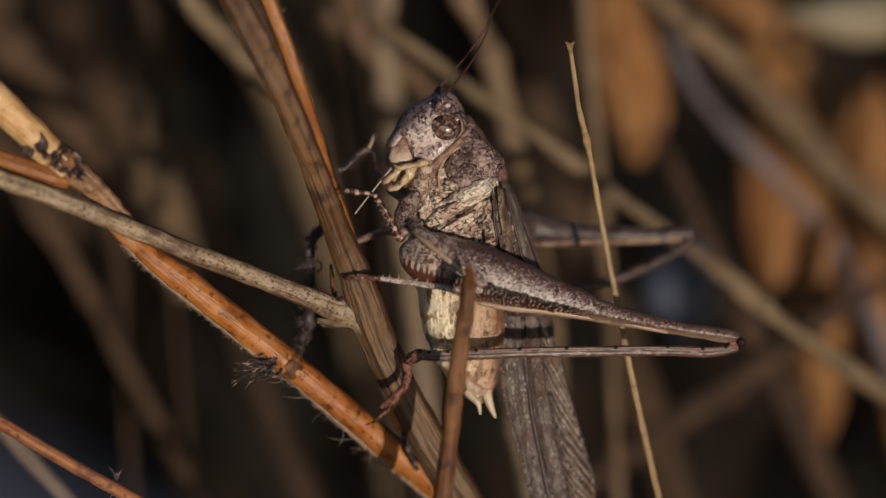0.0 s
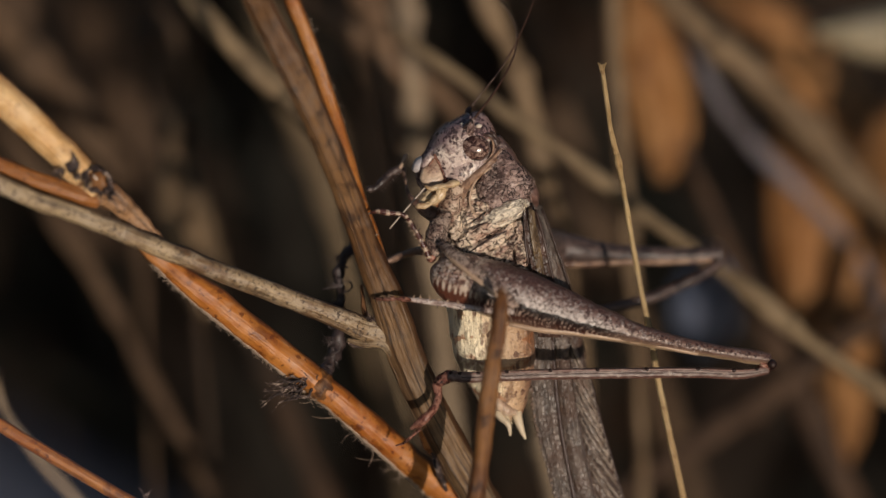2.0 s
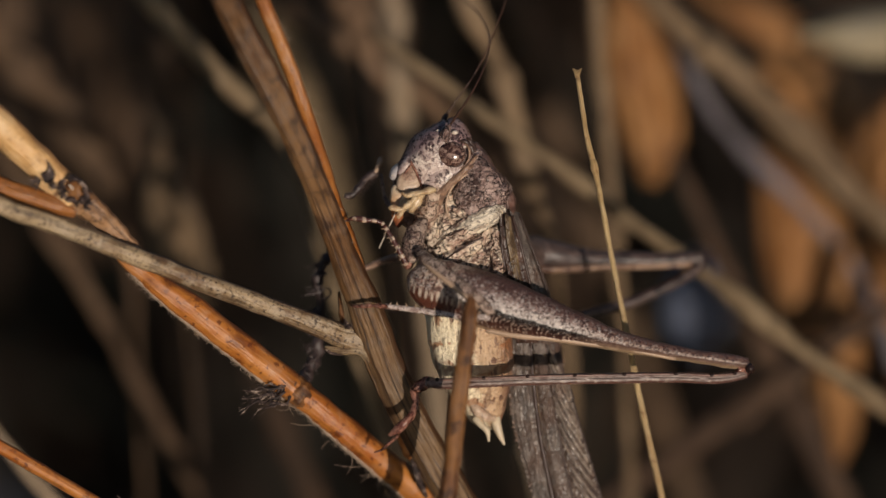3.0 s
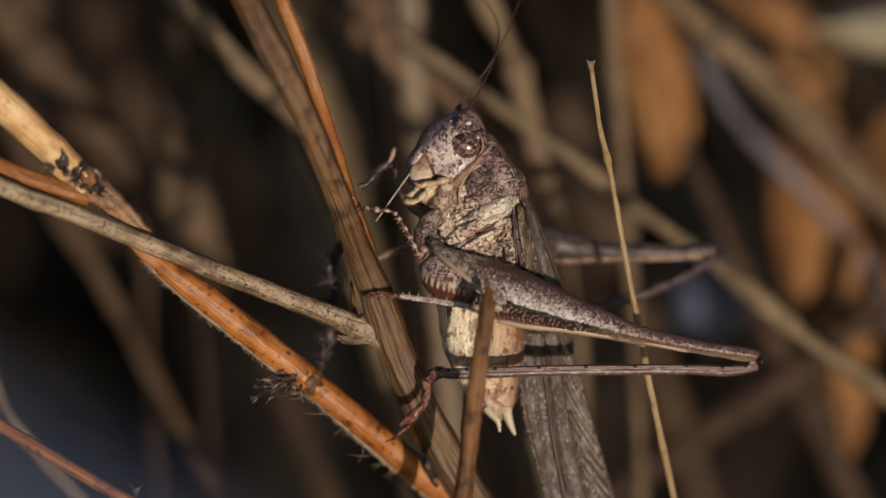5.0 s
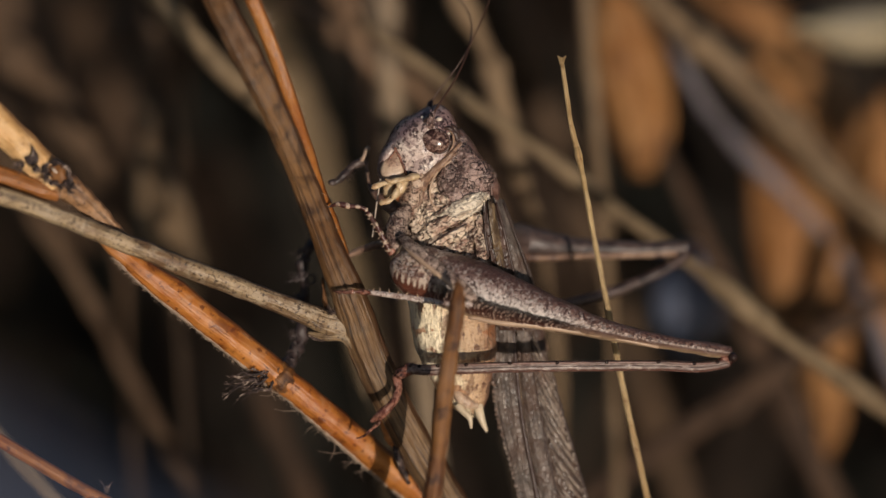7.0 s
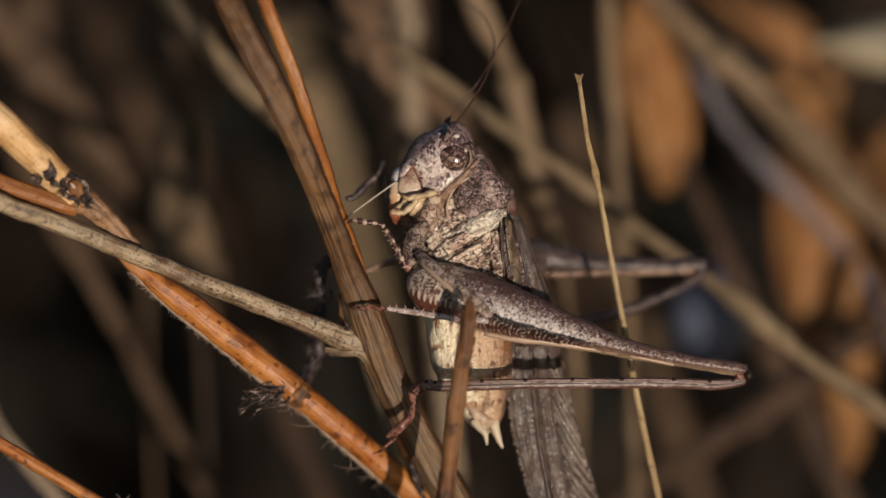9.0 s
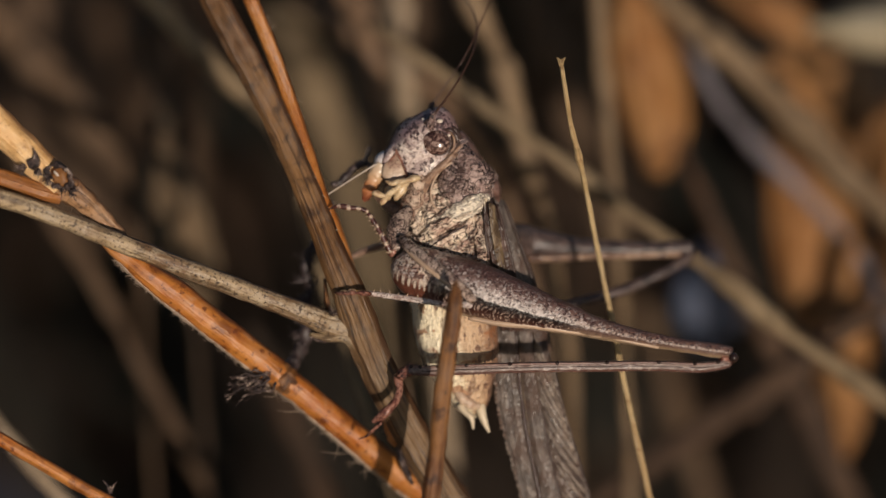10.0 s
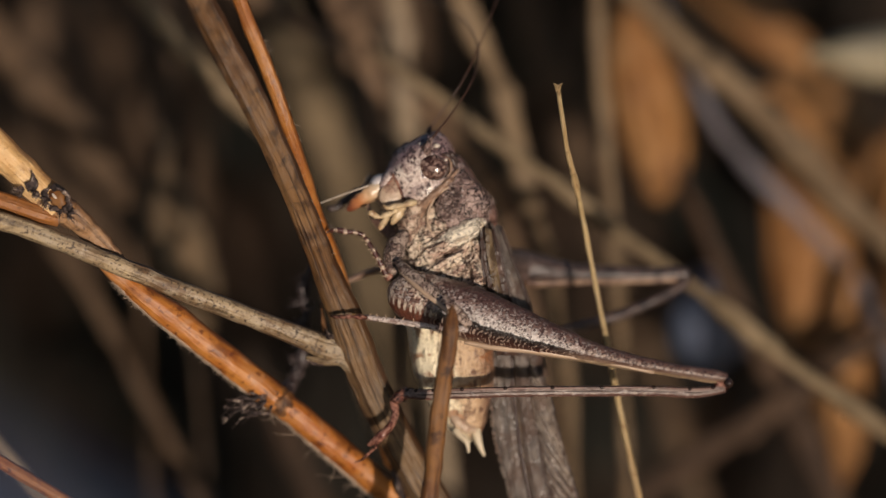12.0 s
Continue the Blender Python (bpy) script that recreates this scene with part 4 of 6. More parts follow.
    part("neck_fold", tube([(1.74, -2.3, 8.07, 0.11, 0.18), (0.98, -2.72, 7.12, 0.19, 0.2), (0.08, -2.72, 6.32, 0.23, 0.22), (-0.91, -2.5, 5.53, 0.15, 0.2)], 14, 6, 0.06, 3), MAT_FOLD, c, "tan skin fold behind the head")
    part("neck_fold", tube([(1.44, -2.5, 7.39, 0.15, 0.3), (0.49, -2.7, 6.59, 0.23, 0.32), (-0.38, -2.4, 5.8, 0.3, 0.36), (-0.91, -2, 4.89, 0.27, 0.3)], 14, 6, 0.06, 3), MAT_FOLD, c, "tan skin fold behind the head")
    part("thorax", tube([
        (0.92, 0.4, 5.39, 1.76, 2.3), (0.84, 0.3, 4.24, 2.6, 2.7), (0.92, 0.3, 2.91, 3.21, 2.9), (1.07, 0.4, 1.57, 3.44, 3), (1.19, 0.5, 0.04, 3.37, 3), (1.38, 0.7, -1.49, 3.14, 2.9)], 64, 12, 0.30, 1.5, square=0.25), MAT_PLEURA, c, "cream and brown wrinkled side of the thorax")
    for rows in ([(-0.45, -2.35, 2.77, 0.23, 0.3), (1.17, -2.6, 3.6, 0.42, 0.4), (2.5, -2.7, 4.2, 0.49, 0.42), (3.48, -2.6, 4.51, 0.23, 0.3)],
                 [(-1.06, -2.2, 1.63, 0.34, 0.4), (0.23, -2.6, 2.46, 0.57, 0.42), (1.74, -2.8, 3.29, 0.45, 0.4), (2.95, -2.8, 3.9, 0.23, 0.3)],
                 [(-0.83, -2.3, 0.72, 0.3, 0.35), (0.23, -2.65, 1.4, 0.45, 0.4), (1.66, -2.8, 2.08, 0.42, 0.4), (2.42, -2.8, 2.99, 0.19, 0.25)],
                 [(0.15, -2.5, 0.34, 0.3, 0.35), (1.17, -2.7, 0.91, 0.42, 0.4), (2.19, -2.75, 1.48, 0.38, 0.4), (2.76, -2.7, 2.23, 0.19, 0.25)],
                 [(2.88, -2.5, 3.37, 0.27, 0.35), (3.1, -2.6, 2.01, 0.45, 0.4), (3.18, -2.6, 0.8, 0.45, 0.4), (3.03, -2.5, -0.34, 0.23, 0.3)],
                 [(-0.91, -1.9, 3.61, 0.27, 0.35), (-1.29, -2.1, 2.84, 0.42, 0.4), (-1.21, -2.1, 1.93, 0.3, 0.3)],
                 [(0.23, -2.4, 4.51, 0.19, 0.3), (1.17, -2.6, 3.98, 0.27, 0.3), (2.31, -2.6, 4.2, 0.19, 0.25)]):
        part("pleuron", tube(rows, 20, 10, 0.16, 2.6), MAT_PLEURA, c)
    for rows in ([(-0.53, -2.7, 2.46, 0.06, 0.12), (0.6, -3, 3.06, 0.08, 0.12), (1.97, -3.1, 3.74, 0.05, 0.1)],
                 [(-0.3, -2.85, 1.17, 0.06, 0.1), (0.83, -3.1, 1.93, 0.07, 0.12), (2.19, -3.1, 2.61, 0.05, 0.1)],
                 [(-1.21, -2.5, 1.4, 0.19, 0.25), (-1.48, -2.5, 1.29, 0.15, 0.2), (-1.67, -2.4, 1.4, 0.08, 0.1)],
                 [(3.48, -2.9, 4.12, 0.09, 0.15), (3.4, -3, 2.31, 0.1, 0.15), (3.63, -2.8, 0.42, 0.09, 0.15)]):
        part("pleural_seam", tube(rows, 8, 6, 0.04, 3), MAT_SPINE, c, "dark seam between body plates")
    part("shoulder_ridge", tube([(3.64, -2.5, 4.43, 0.27, 0.25), (2.95, -2.95, 4.16, 0.61, 0.4), (1.97, -2.95, 3.63, 0.64, 0.4), (0.83, -2.7, 3.07, 0.53, 0.36), (-0.23, -2.4, 2.61, 0.23, 0.25)], 24, 8, 0.16, 2.6), MAT_SHOULDER, c, "cream ridge running down from the wing root")
    part("shoulder", ball((3.21, -3.05, 4.35), 0.36, 0.24, 0.26, 20, 0.08), MAT_CERCUS, c, "pale shoulder knob at the wing root")

    # wings along the back
    part("wing_cover", sheet([(3.17, -3.2, 4.5), (3.4, -3.1, 2.31), (3.79, -2.6, 0.42), (4.25, -1.6, -2.24), (4.35, -0.6, -4.54)],
                             [(4.14, -2, 3.91), (4.7, -2, 1.93), (5.25, -1.4, -0.34), (5.8, -0.5, -2.63), (6.19, 0.2, -4.55)], 0.16, 8, 14, 0.3, 0.14), MAT_TEGMEN, c, "narrow brown wing cover with straight veins")
    part("wing_cover", sheet([(3.87, -1.6, 4.6), (4.56, -1.3, 1.94), (5.26, -0.6, -0.34), (5.89, 0.2, -3.02), (6.2, 0.6, -4.55)],
                             [(4.63, 0.6, 4.25), (5.67, 0.8, 1.57), (6.56, 1.2, -0.92), (7.07, 1.6, -3.42), (7.38, 1.8, -4.96)], 0.16, 8, 12, 0.3, 0.08), MAT_WING, c, "dark folded rear wing cover")
    for rows in ([(3.79, -2.7, 4.35, 0.06, 0.12), (4.09, -2.9, 2.16, 0.07, 0.12), (4.47, -2.4, 0.04, 0.07, 0.12), (4.94, -1.4, -2.43, 0.06, 0.1)],
                 [(4.13, -2.1, 4.06, 0.09, 0.15), (4.7, -2.1, 2.01, 0.1, 0.15), (5.24, -1.6, -0.27, 0.1, 0.15), (5.79, -0.7, -2.63, 0.08, 0.12)],
                 [(4.58, -0.2, 4.08, 0.06, 0.12), (5.58, 0, 1.49, 0.07, 0.12), (6.43, 0.5, -0.88, 0.07, 0.12), (6.98, 1.1, -3.41, 0.06, 0.1)]):
        part("wing_vein", tube(rows, 8, 6, 0.04, 2.4), MAT_SPINE, c, "dark main vein")
    part("wing_strip", sheet([(3.59, -3.25, 4.19), (3.78, -3.25, 2.15), (4.16, -2.7, 0.19), (4.63, -1.8, -2.24)], [(4.01, -2.75, 3.97), (4.35, -2.75, 2.08), (4.7, -2.2, 0.04), (5.06, -1.4, -2.32)], 0.1, 8, 8, 0.12, 0.04), MAT_OLIVE_STRIP, c, "olive strip along the wing cover")
    part("back", tube([(3.83, 1.2, 4.26, 0.54, 1.6), (4.65, 1.6, 1.57, 0.84, 2), (5.42, 2, -1.12, 1.08, 2), (6.01, 2.6, -3.81, 1.23, 1.8), (6.41, 3.2, -6.14, 1.31, 1.2)], 20, 6, 0.08, 1.5), MAT_COXA, c)
    part("hind_wing", sheet([(3.83, 0.6, -3.79), (3.83, 0.9, -6.86), (4.14, 1, -9.93), (5.02, 1.2, -13.38), (5.83, 1.4, -16.46), (6.68, 1.6, -19.54)],
                            [(5.39, 0.2, -3.78), (5.58, 0.4, -6.85), (5.89, 0.5, -9.91), (6.43, 0.7, -13.36), (7.05, 0.9, -16.43), (7.59, 1.1, -19.51)], 0.12, 12, 16, 0.25, 0.09), MAT_WING, c, "grey-brown folded wing with pleated veins")
    part("hind_wing", sheet([(5.44, 0.7, -3.79), (5.67, 0.8, -6.85), (6.01, 0.9, -9.92), (6.59, 1.1, -13.38), (7.25, 1.3, -16.46), (7.91, 1.5, -19.35)],
                            [(6.28, 0.6, -3.79), (6.58, 0.7, -6.85), (7.05, 0.8, -9.92), (7.7, 1, -13.37), (8.44, 1.2, -16.45), (8.86, 1.4, -19.15)], 0.12, 12, 8, 0.2, 0.06), MAT_WING, c, "grey-brown folded wing with pleated veins")
    part("hind_wing", sheet([(6.36, 0.9, -3.79), (6.67, 1, -6.86), (7.13, 1.1, -9.93), (7.79, 1.3, -13.39), (8.52, 1.5, -16.47), (8.91, 1.7, -18.97)],
                            [(7.22, 1.5, -4.18), (7.83, 1.6, -7.26), (8.49, 1.7, -9.95), (9.38, 1.9, -13.03), (10.38, 2.1, -16.42), (10.47, 2.3, -18.24)], 0.12, 12, 16, 0.3, 0.05), MAT_FAN, c, "red-brown fan of the folded wing")
    for rows in ([(5.30, 0.3, -4.55, 0.12, 0.1), (5.56, 0.4, -7.61, 0.14, 0.1), (5.94, 0.5, -10.67, 0.15, 0.12), (6.52, 0.7, -13.74, 0.15, 0.12), (7.19, 0.9, -16.82, 0.16, 0.12), (7.76, 1.1, -19.13, 0.14, 0.1)],
                 [(6.35, 0.7, -4.56, 0.07, 0.1), (6.66, 0.8, -7.62, 0.07, 0.1), (7.16, 0.9, -10.5, 0.07, 0.1), (7.82, 1.1, -13.57, 0.07, 0.1), (8.48, 1.3, -16.38, 0.05, 0.08)]):
        part("wing_vein", tube(rows, 8, 8, 0.05, 2), MAT_SPINE, c, "dark main vein")
    inner = glide([(6.36, 0.9, -3.79), (6.67, 1, -6.86), (7.13, 1.1, -9.93), (7.79, 1.3, -13.39), (8.52, 1.5, -16.47), (8.91, 1.7, -18.97)], 12)
    outer = glide([(7.22, 1.5, -4.18), (7.83, 1.6, -7.26), (8.49, 1.7, -9.95), (9.38, 1.9, -13.03), (10.38, 2.1, -16.42), (10.47, 2.3, -18.24)], 12)
    rng = random.Random(70)
    for k in range(13):
        f = 0.04 + k * 0.062 + rng.uniform(-0.008, 0.008)
        a = Vector(inner[int(f * (len(inner) - 1))]) + Vector((0.06, -0.02, 0))
        b = Vector(outer[int(min(1.0, f + 0.24) * (len(outer) - 1))]) + Vector((-0.05, -0.02, 0))
        w = rng.uniform(0.10, 0.14)
        rows = [(*a, 0.05, 0.05), (*(a.lerp(b, 0.28) + Vector((-0.02, -0.42, -0.12))), w, 0.10), (*(a.lerp(b, 0.62) + Vector((0.02, -0.48, -0.10))), w * 1.15, 0.11), (*b, 0.06, 0.06)]
        part("wing_pleat", tube(rows, 10, 6, 0.10, 2.2), MAT_PLEAT, c, "pale oblique pleat of the wing")
    part("wing_edge", tube([(7.93, 1.65, -7.26, 0.07, 0.1), (8.6, 1.75, -9.95, 0.08, 0.1), (9.5, 1.95, -13.03, 0.08, 0.1), (10.5, 2.15, -16.42, 0.07, 0.1)], 8, 8, 0.05, 2), MAT_SPINE, c, "blackish rim of the wing")
    for rows, n, sd in (([(3.83, 0.7, -6.09, 0.04, 0.04), (4.14, 0.8, -9.92, 0.04, 0.04), (5.02, 1, -13.37, 0.04, 0.04), (5.98, 1.2, -16.83, 0.04, 0.04)], 30, 71), ([(7.83, 1.4, -7.25, 0.04, 0.04), (8.48, 1.5, -9.94, 0.04, 0.04), (9.37, 1.7, -13.02, 0.04, 0.04), (10.38, 1.9, -16.41, 0.04, 0.04)], 30, 72)):
        rng, bm, line = random.Random(sd), bmesh.new(), glide(rows, 12)
        for k in range(n):
            p = line[int(k / n * (len(line) - 1))]
            ball((p[0] + rng.uniform(-0.05, 0.05), p[1], p[2] + rng.uniform(-0.1, 0.1)), 0.10, 0.09, rng.uniform(0.09, 0.19), rng.uniform(-30, 30), 0, 8, bm)
        tagged(part("wing_hem", bm, MAT_PLEAT, c, "beaded pale hem of the wing"), kind="stuff")

    # abdomen, segment by segment
    core = [(0.84, 0.8, 0.04, 3.22, 3), (1.07, 0.8, -2.26, 2.91, 3.1), (1.34, 0.9, -4.56, 2.83, 3.1), (1.69, 1, -6.48, 2.53, 2.9), (2.07, 1.2, -8.21, 1.84, 2.3), (2.46, 1.4, -9.55, 1.07, 1.5), (2.69, 1.6, -10.18, 0.46, 0.8)]
    path = glide(core, 8)
    cuts = [0, 7, 14, 20, 26, 31, 36, 41, len(path) - 1]
    for a, b in zip(cuts, cuts[1:]):
        rows = [path[a], path[(a + b) // 2], path[min(b + 1, len(path) - 1)]]
        rows = [(*r[:3], r[3] * s, r[4] * s) for r, s in zip(rows, (0.998, 1.002, 1.004))]
        part("abdomen_segment", tube(rows, 36, 6, 0.10, 1.3, square=0.35), MAT_ABDOMEN, c, "cream-bellied pinkish ring of the abdomen")
    part("cercus", tube([(1.6, -0.6, -9.57, 0.3, 0.3), (1.98, -0.8, -10.02, 0.23, 0.24), (2.36, -0.9, -10.4, 0.19, 0.2), (2.51, -0.8, -11.16, 0.08, 0.06)], 12, 6), MAT_CERCUS, c, "small cream tail feeler")
    part("cercus", tube([(2.9, 0.2, -9.52, 0.38, 0.36), (3.06, 0, -10.2, 0.31, 0.3), (3.25, 0, -10.73, 0.23, 0.22), (3.55, 0.1, -11.42, 0.08, 0.06)], 12, 6), MAT_CERCUS, c, "small cream tail feeler")
    part("tail_plate", tube([(1.37, -0.7, -8.5, 0.27, 0.3), (1.83, -0.8, -9.1, 0.38, 0.35), (2.36, -0.6, -9.49, 0.34, 0.35), (2.9, -0.3, -9.65, 0.19, 0.2)], 16, 6, 0.14, 2.4), MAT_JOWL, c)

    # near hind leg
    thigh = part("hind_femur", tube([
        (-2.35, -2.6, -0.19, 0.76, 0.8), (-1.59, -3.4, -0.42, 1.59, 1.5), (0.23, -4, -0.94, 1.81, 1.8), (2.49, -4.2, -1.62, 1.88, 1.8), (4.56, -4.2, -2.3, 1.69, 1.6), (6.63, -4, -2.98, 1.39, 1.35), (8.91, -3.6, -3.66, 1.02, 1.05),
        (11.19, -3.1, -4.35, 0.72, 0.8), (13.87, -2.4, -4.96, 0.53, 0.6), (16.94, -1.6, -5.51, 0.44, 0.5), (19.26, -1, -5.86, 0.46, 0.52), (19.88, -0.8, -5.94, 0.38, 0.42)], 40, 8, 0.06, 1.6), MAT_FEMUR, c, "thick freckled jumping thigh with a pale streak")
    part("femur_keel", tube([(2.33, -4.6, -3.57, 0.15, 0.3), (4.36, -4.6, -3.91, 0.23, 0.35), (6.62, -4.4, -4.1, 0.23, 0.35), (9.27, -3.9, -4.49, 0.19, 0.3), (11.56, -3.3, -4.87, 0.15, 0.25), (15, -2.4, -5.57, 0.13, 0.2)], 12, 6), MAT_RIDGE, thigh, "tan lower ridge of the thigh")
    part("knee", ball((20.08, -1.25, -6.28), 0.34, 0.36, 0.36, 0, 0.05), MAT_KNEE, thigh, "dark glossy knee")
    part("knee", tube([(19.17, -1.2, -6.28, 0.23, 0.3), (19.64, -1, -6.43, 0.3, 0.35), (19.95, -0.9, -6.66, 0.23, 0.3)], 12, 5), MAT_TARSUS, c, "")
    shin = [(19.79, -1, -6.66, 0.27, 0.28), (18.48, -1.3, -6.88, 0.34, 0.34), (15.01, -2.2, -6.82, 0.36, 0.36), (10.05, -3.2, -6.84, 0.36, 0.36), (5.5, -3.9, -6.9, 0.36, 0.36), (1.36, -4.2, -7.04, 0.38, 0.38), (-0.72, -4, -7.12, 0.36, 0.36), (-1.58, -3.6, -7.06, 0.3, 0.32)]
    shank = part("hind_tibia", tube(shin, 20, 8, 0.03, 3.0, square=0.25), MAT_TIBIA, c, "long straight grey-brown shin")
    part("tibia_ridge", tube([(x, y - d * 0.85, z + w * 0.62, w * 0.22, d * 0.22) for x, y, z, w, d in shin], 8, 10, 0.03, 4), MAT_BACK, shank, "reddish upper ridge of the shin")
    part("tibia_groove", tube([(x, y - d * 0.98, z - w * 0.05, w * 0.14, d * 0.10) for x, y, z, w, d in shin], 8, 10, 0.03, 4), MAT_SPINE, shank, "dark groove along the shin")
    studs = bmesh.new()
    for k, row in enumerate(glide(shin, 10)[6::7]):
        ball((row[0], row[1] - row[4] * 0.9, row[2] + row[3] * 0.7), 0.17, 0.14, 0.13, 0, 0, 8, studs)
    tagged(part("tibia_studs", studs, MAT_KNEE, shank, "dark studs along the shin"), kind="stuff")
    spines(shin, 10, 0.28, -1, 3, MAT_SPINE, shank)
    spines(shin, 64, 0.2, 1, 4, MAT_SPINE, shank)
    foot = [(-1.28, -3.5, -6.98, 0.38, 0.42), (-1.89, -3.3, -7.21, 0.42, 0.45), (-2.42, -3.1, -7.52, 0.34, 0.4), (-2.34, -3.2, -8.35, 0.26, 0.32), (-2.72, -3.6, -9.4, 0.26, 0.32), (-3.24, -3.7, -9.92, 0.34, 0.36), (-3.85, -3.4, -10.38, 0.23, 0.28), (-4.08, -3.2, -10.54, 0.15, 0.2)]
    sole = part("hind_tarsus", tube(foot, 14, 6, 0.08, 2.2), MAT_TARSUS, c, "reddish-brown jointed foot gripping the stem")
    part("claw", tube([(-3.55, -3.2, -10.62, 0.13, 0.14), (-4.24, -2.8, -11.24, 0.11, 0.12), (-4.7, -2.2, -11.64, 0.09, 0.1), (-5.17, -1.6, -11.81, 0.05, 0.04)], 8, 6), MAT_TARSUS, sole)
    part("tarsal_pad", ball((-2.11, -3.7, -7.43), 0.42, 0.36, 0.3, -20, 0.1), MAT_TARSUS, sole)

    # near middle leg
    mid_thigh = part("mid_femur", tube([(-2.11, -4.2, 1.69, 0.28, 0.32), (-1.46, -5.4, 1.09, 0.42, 0.45), (-0.15, -6.4, 0.04, 0.46, 0.5), (1.16, -6.7, -0.93, 0.43, 0.46), (2.28, -6.5, -1.91, 0.38, 0.42), (2.69, -6.2, -2.43, 0.3, 0.36)], 20, 8, 0.05, 2.4, square=0.2), MAT_MID, c, "brown middle thigh with a pale edge")
    part("mid_femur_edge", tube([(-1.98, -5.2, 1.22, 0.1, 0.12), (-1.6, -5.75, 0.86, 0.16, 0.16), (-0.4, -6.8, -0.16, 0.17, 0.18), (0.87, -7.1, -1.15, 0.16, 0.18), (1.85, -7, -2.02, 0.12, 0.14)], 8, 6), MAT_RIDGE, mid_thigh, "pale lower edge")
    tibia = [(2.55, -6, -2.66, 0.26, 0.28), (1.16, -5.4, -2.66, 0.23, 0.25), (-0.9, -4.8, -2.41, 0.21, 0.22), (-2.78, -4.4, -2.15, 0.2, 0.21), (-4.37, -4.2, -1.96, 0.19, 0.2)]
    mid_shin = part("mid_tibia", tube(tibia, 14, 6, 0.03, 3.0), MAT_SHIN, c, "thin pale-edged middle shin")
    spines(tibia, 12, 0.3, -1, 7, MAT_RIDGE, mid_shin)
    spines(tibia, 5, 0.3, 1, 8, MAT_SPINE, mid_shin)
    part("mid_tarsus", tube([(-4.22, -4.2, -2, 0.15, 0.18), (-4.85, -4.9, -1.92, 0.17, 0.2), (-5.1, -5, -1.92, 0.11, 0.14), (-5.41, -5, -1.92, 0.17, 0.2), (-5.75, -4.85, -1.95, 0.1, 0.13), (-6.09, -4.6, -1.96, 0.14, 0.16), (-6.72, -3.6, -1.9, 0.06, 0.06)], 12, 6, 0.05, 3), MAT_TARSUS, c, "small dark foot hooked round the stem")

    # near foreleg
    part("fore_femur", tube([(-1.74, -2.4, 3.68, 0.3, 0.5), (-2.35, -2.9, 2.84, 0.68, 0.8), (-2.57, -3, 1.85, 0.68, 0.8), (-2.72, -2.9, 1.1, 0.45, 0.6), (-2.88, -2.8, 0.64, 0.19, 0.3)], 18, 6, 0.10, 2), MAT_MID, c, "stout brown front thigh")
    part("fore_knee", ball((-2.87, -3.2, 0.79), 0.36, 0.32, 0.34, 0, 0.1), MAT_TARSUS, c)
    fore = [(-2.95, -3.4, 0.79, 0.19, 0.24), (-3.4, -3.6, 1.7, 0.2, 0.24), (-3.92, -3.7, 2.6, 0.17, 0.2), (-4.45, -3.7, 3.43, 0.15, 0.18)]
    fore_shin = part("fore_tibia", tube(fore, 12, 6, 0.03, 3), MAT_BANDED, c, "spiny front shin")
    spines(fore, 7, 0.3, -1, 9, MAT_SPINE, fore_shin)
    spines(fore, 9, 0.2, 1, 10, MAT_RIDGE, fore_shin)
    part("fore_tarsus", tube([(-4.45, -3.7, 3.51, 0.19, 0.22), (-5.05, -3.8, 3.73, 0.15, 0.18), (-5.66, -3.8, 3.77, 0.19, 0.2), (-6.26, -3.8, 3.88, 0.19, 0.2), (-6.79, -3.6, 3.81, 0.11, 0.14), (-7.1, -3.2, 3.67, 0.04, 0.05)], 12, 6, 0.04, 3), MAT_BANDED, c, "jointed front foot reaching the stem")

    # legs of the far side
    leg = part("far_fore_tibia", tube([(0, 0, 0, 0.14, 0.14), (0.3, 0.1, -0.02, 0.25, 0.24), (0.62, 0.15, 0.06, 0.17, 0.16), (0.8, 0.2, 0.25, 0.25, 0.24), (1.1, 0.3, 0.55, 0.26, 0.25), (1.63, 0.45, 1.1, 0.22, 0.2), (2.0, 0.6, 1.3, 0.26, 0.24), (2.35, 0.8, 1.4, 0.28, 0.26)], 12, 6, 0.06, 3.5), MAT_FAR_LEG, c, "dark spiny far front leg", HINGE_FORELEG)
    tip = bmesh.new()
    for i in range(7):
        f = i / 6
        a = Vector((0.75 + 1.1 * f, 0.2 + 0.3 * f, 0.15 + 1.08 * f))
        for dx, dz in ((0.42, -0.34), (-0.36, 0.3)):
            tube([(*a, 0.075, 0.075), (*(a + Vector((dx, -0.1, dz))), 0.01, 0.01)], 6, 2, bm=tip)
    part("spine_fringe", tip, MAT_SPINE, leg)
    part("far_fore_knee", tube([(2.15, 0.6, 1.35, 0.13, 0.13), (2.4, 0.5, 1.8, 0.13, 0.13), (2.6, 0.5, 2.25, 0.16, 0.15), (2.68, 0.5, 2.45, 0.07, 0.07)], 10, 6), MAT_RIDGE, leg, "pale end joint")
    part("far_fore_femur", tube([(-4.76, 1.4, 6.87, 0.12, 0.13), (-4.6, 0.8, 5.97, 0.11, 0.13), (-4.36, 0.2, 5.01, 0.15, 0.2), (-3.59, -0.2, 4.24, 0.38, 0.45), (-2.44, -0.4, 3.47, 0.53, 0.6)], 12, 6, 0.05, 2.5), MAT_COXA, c)
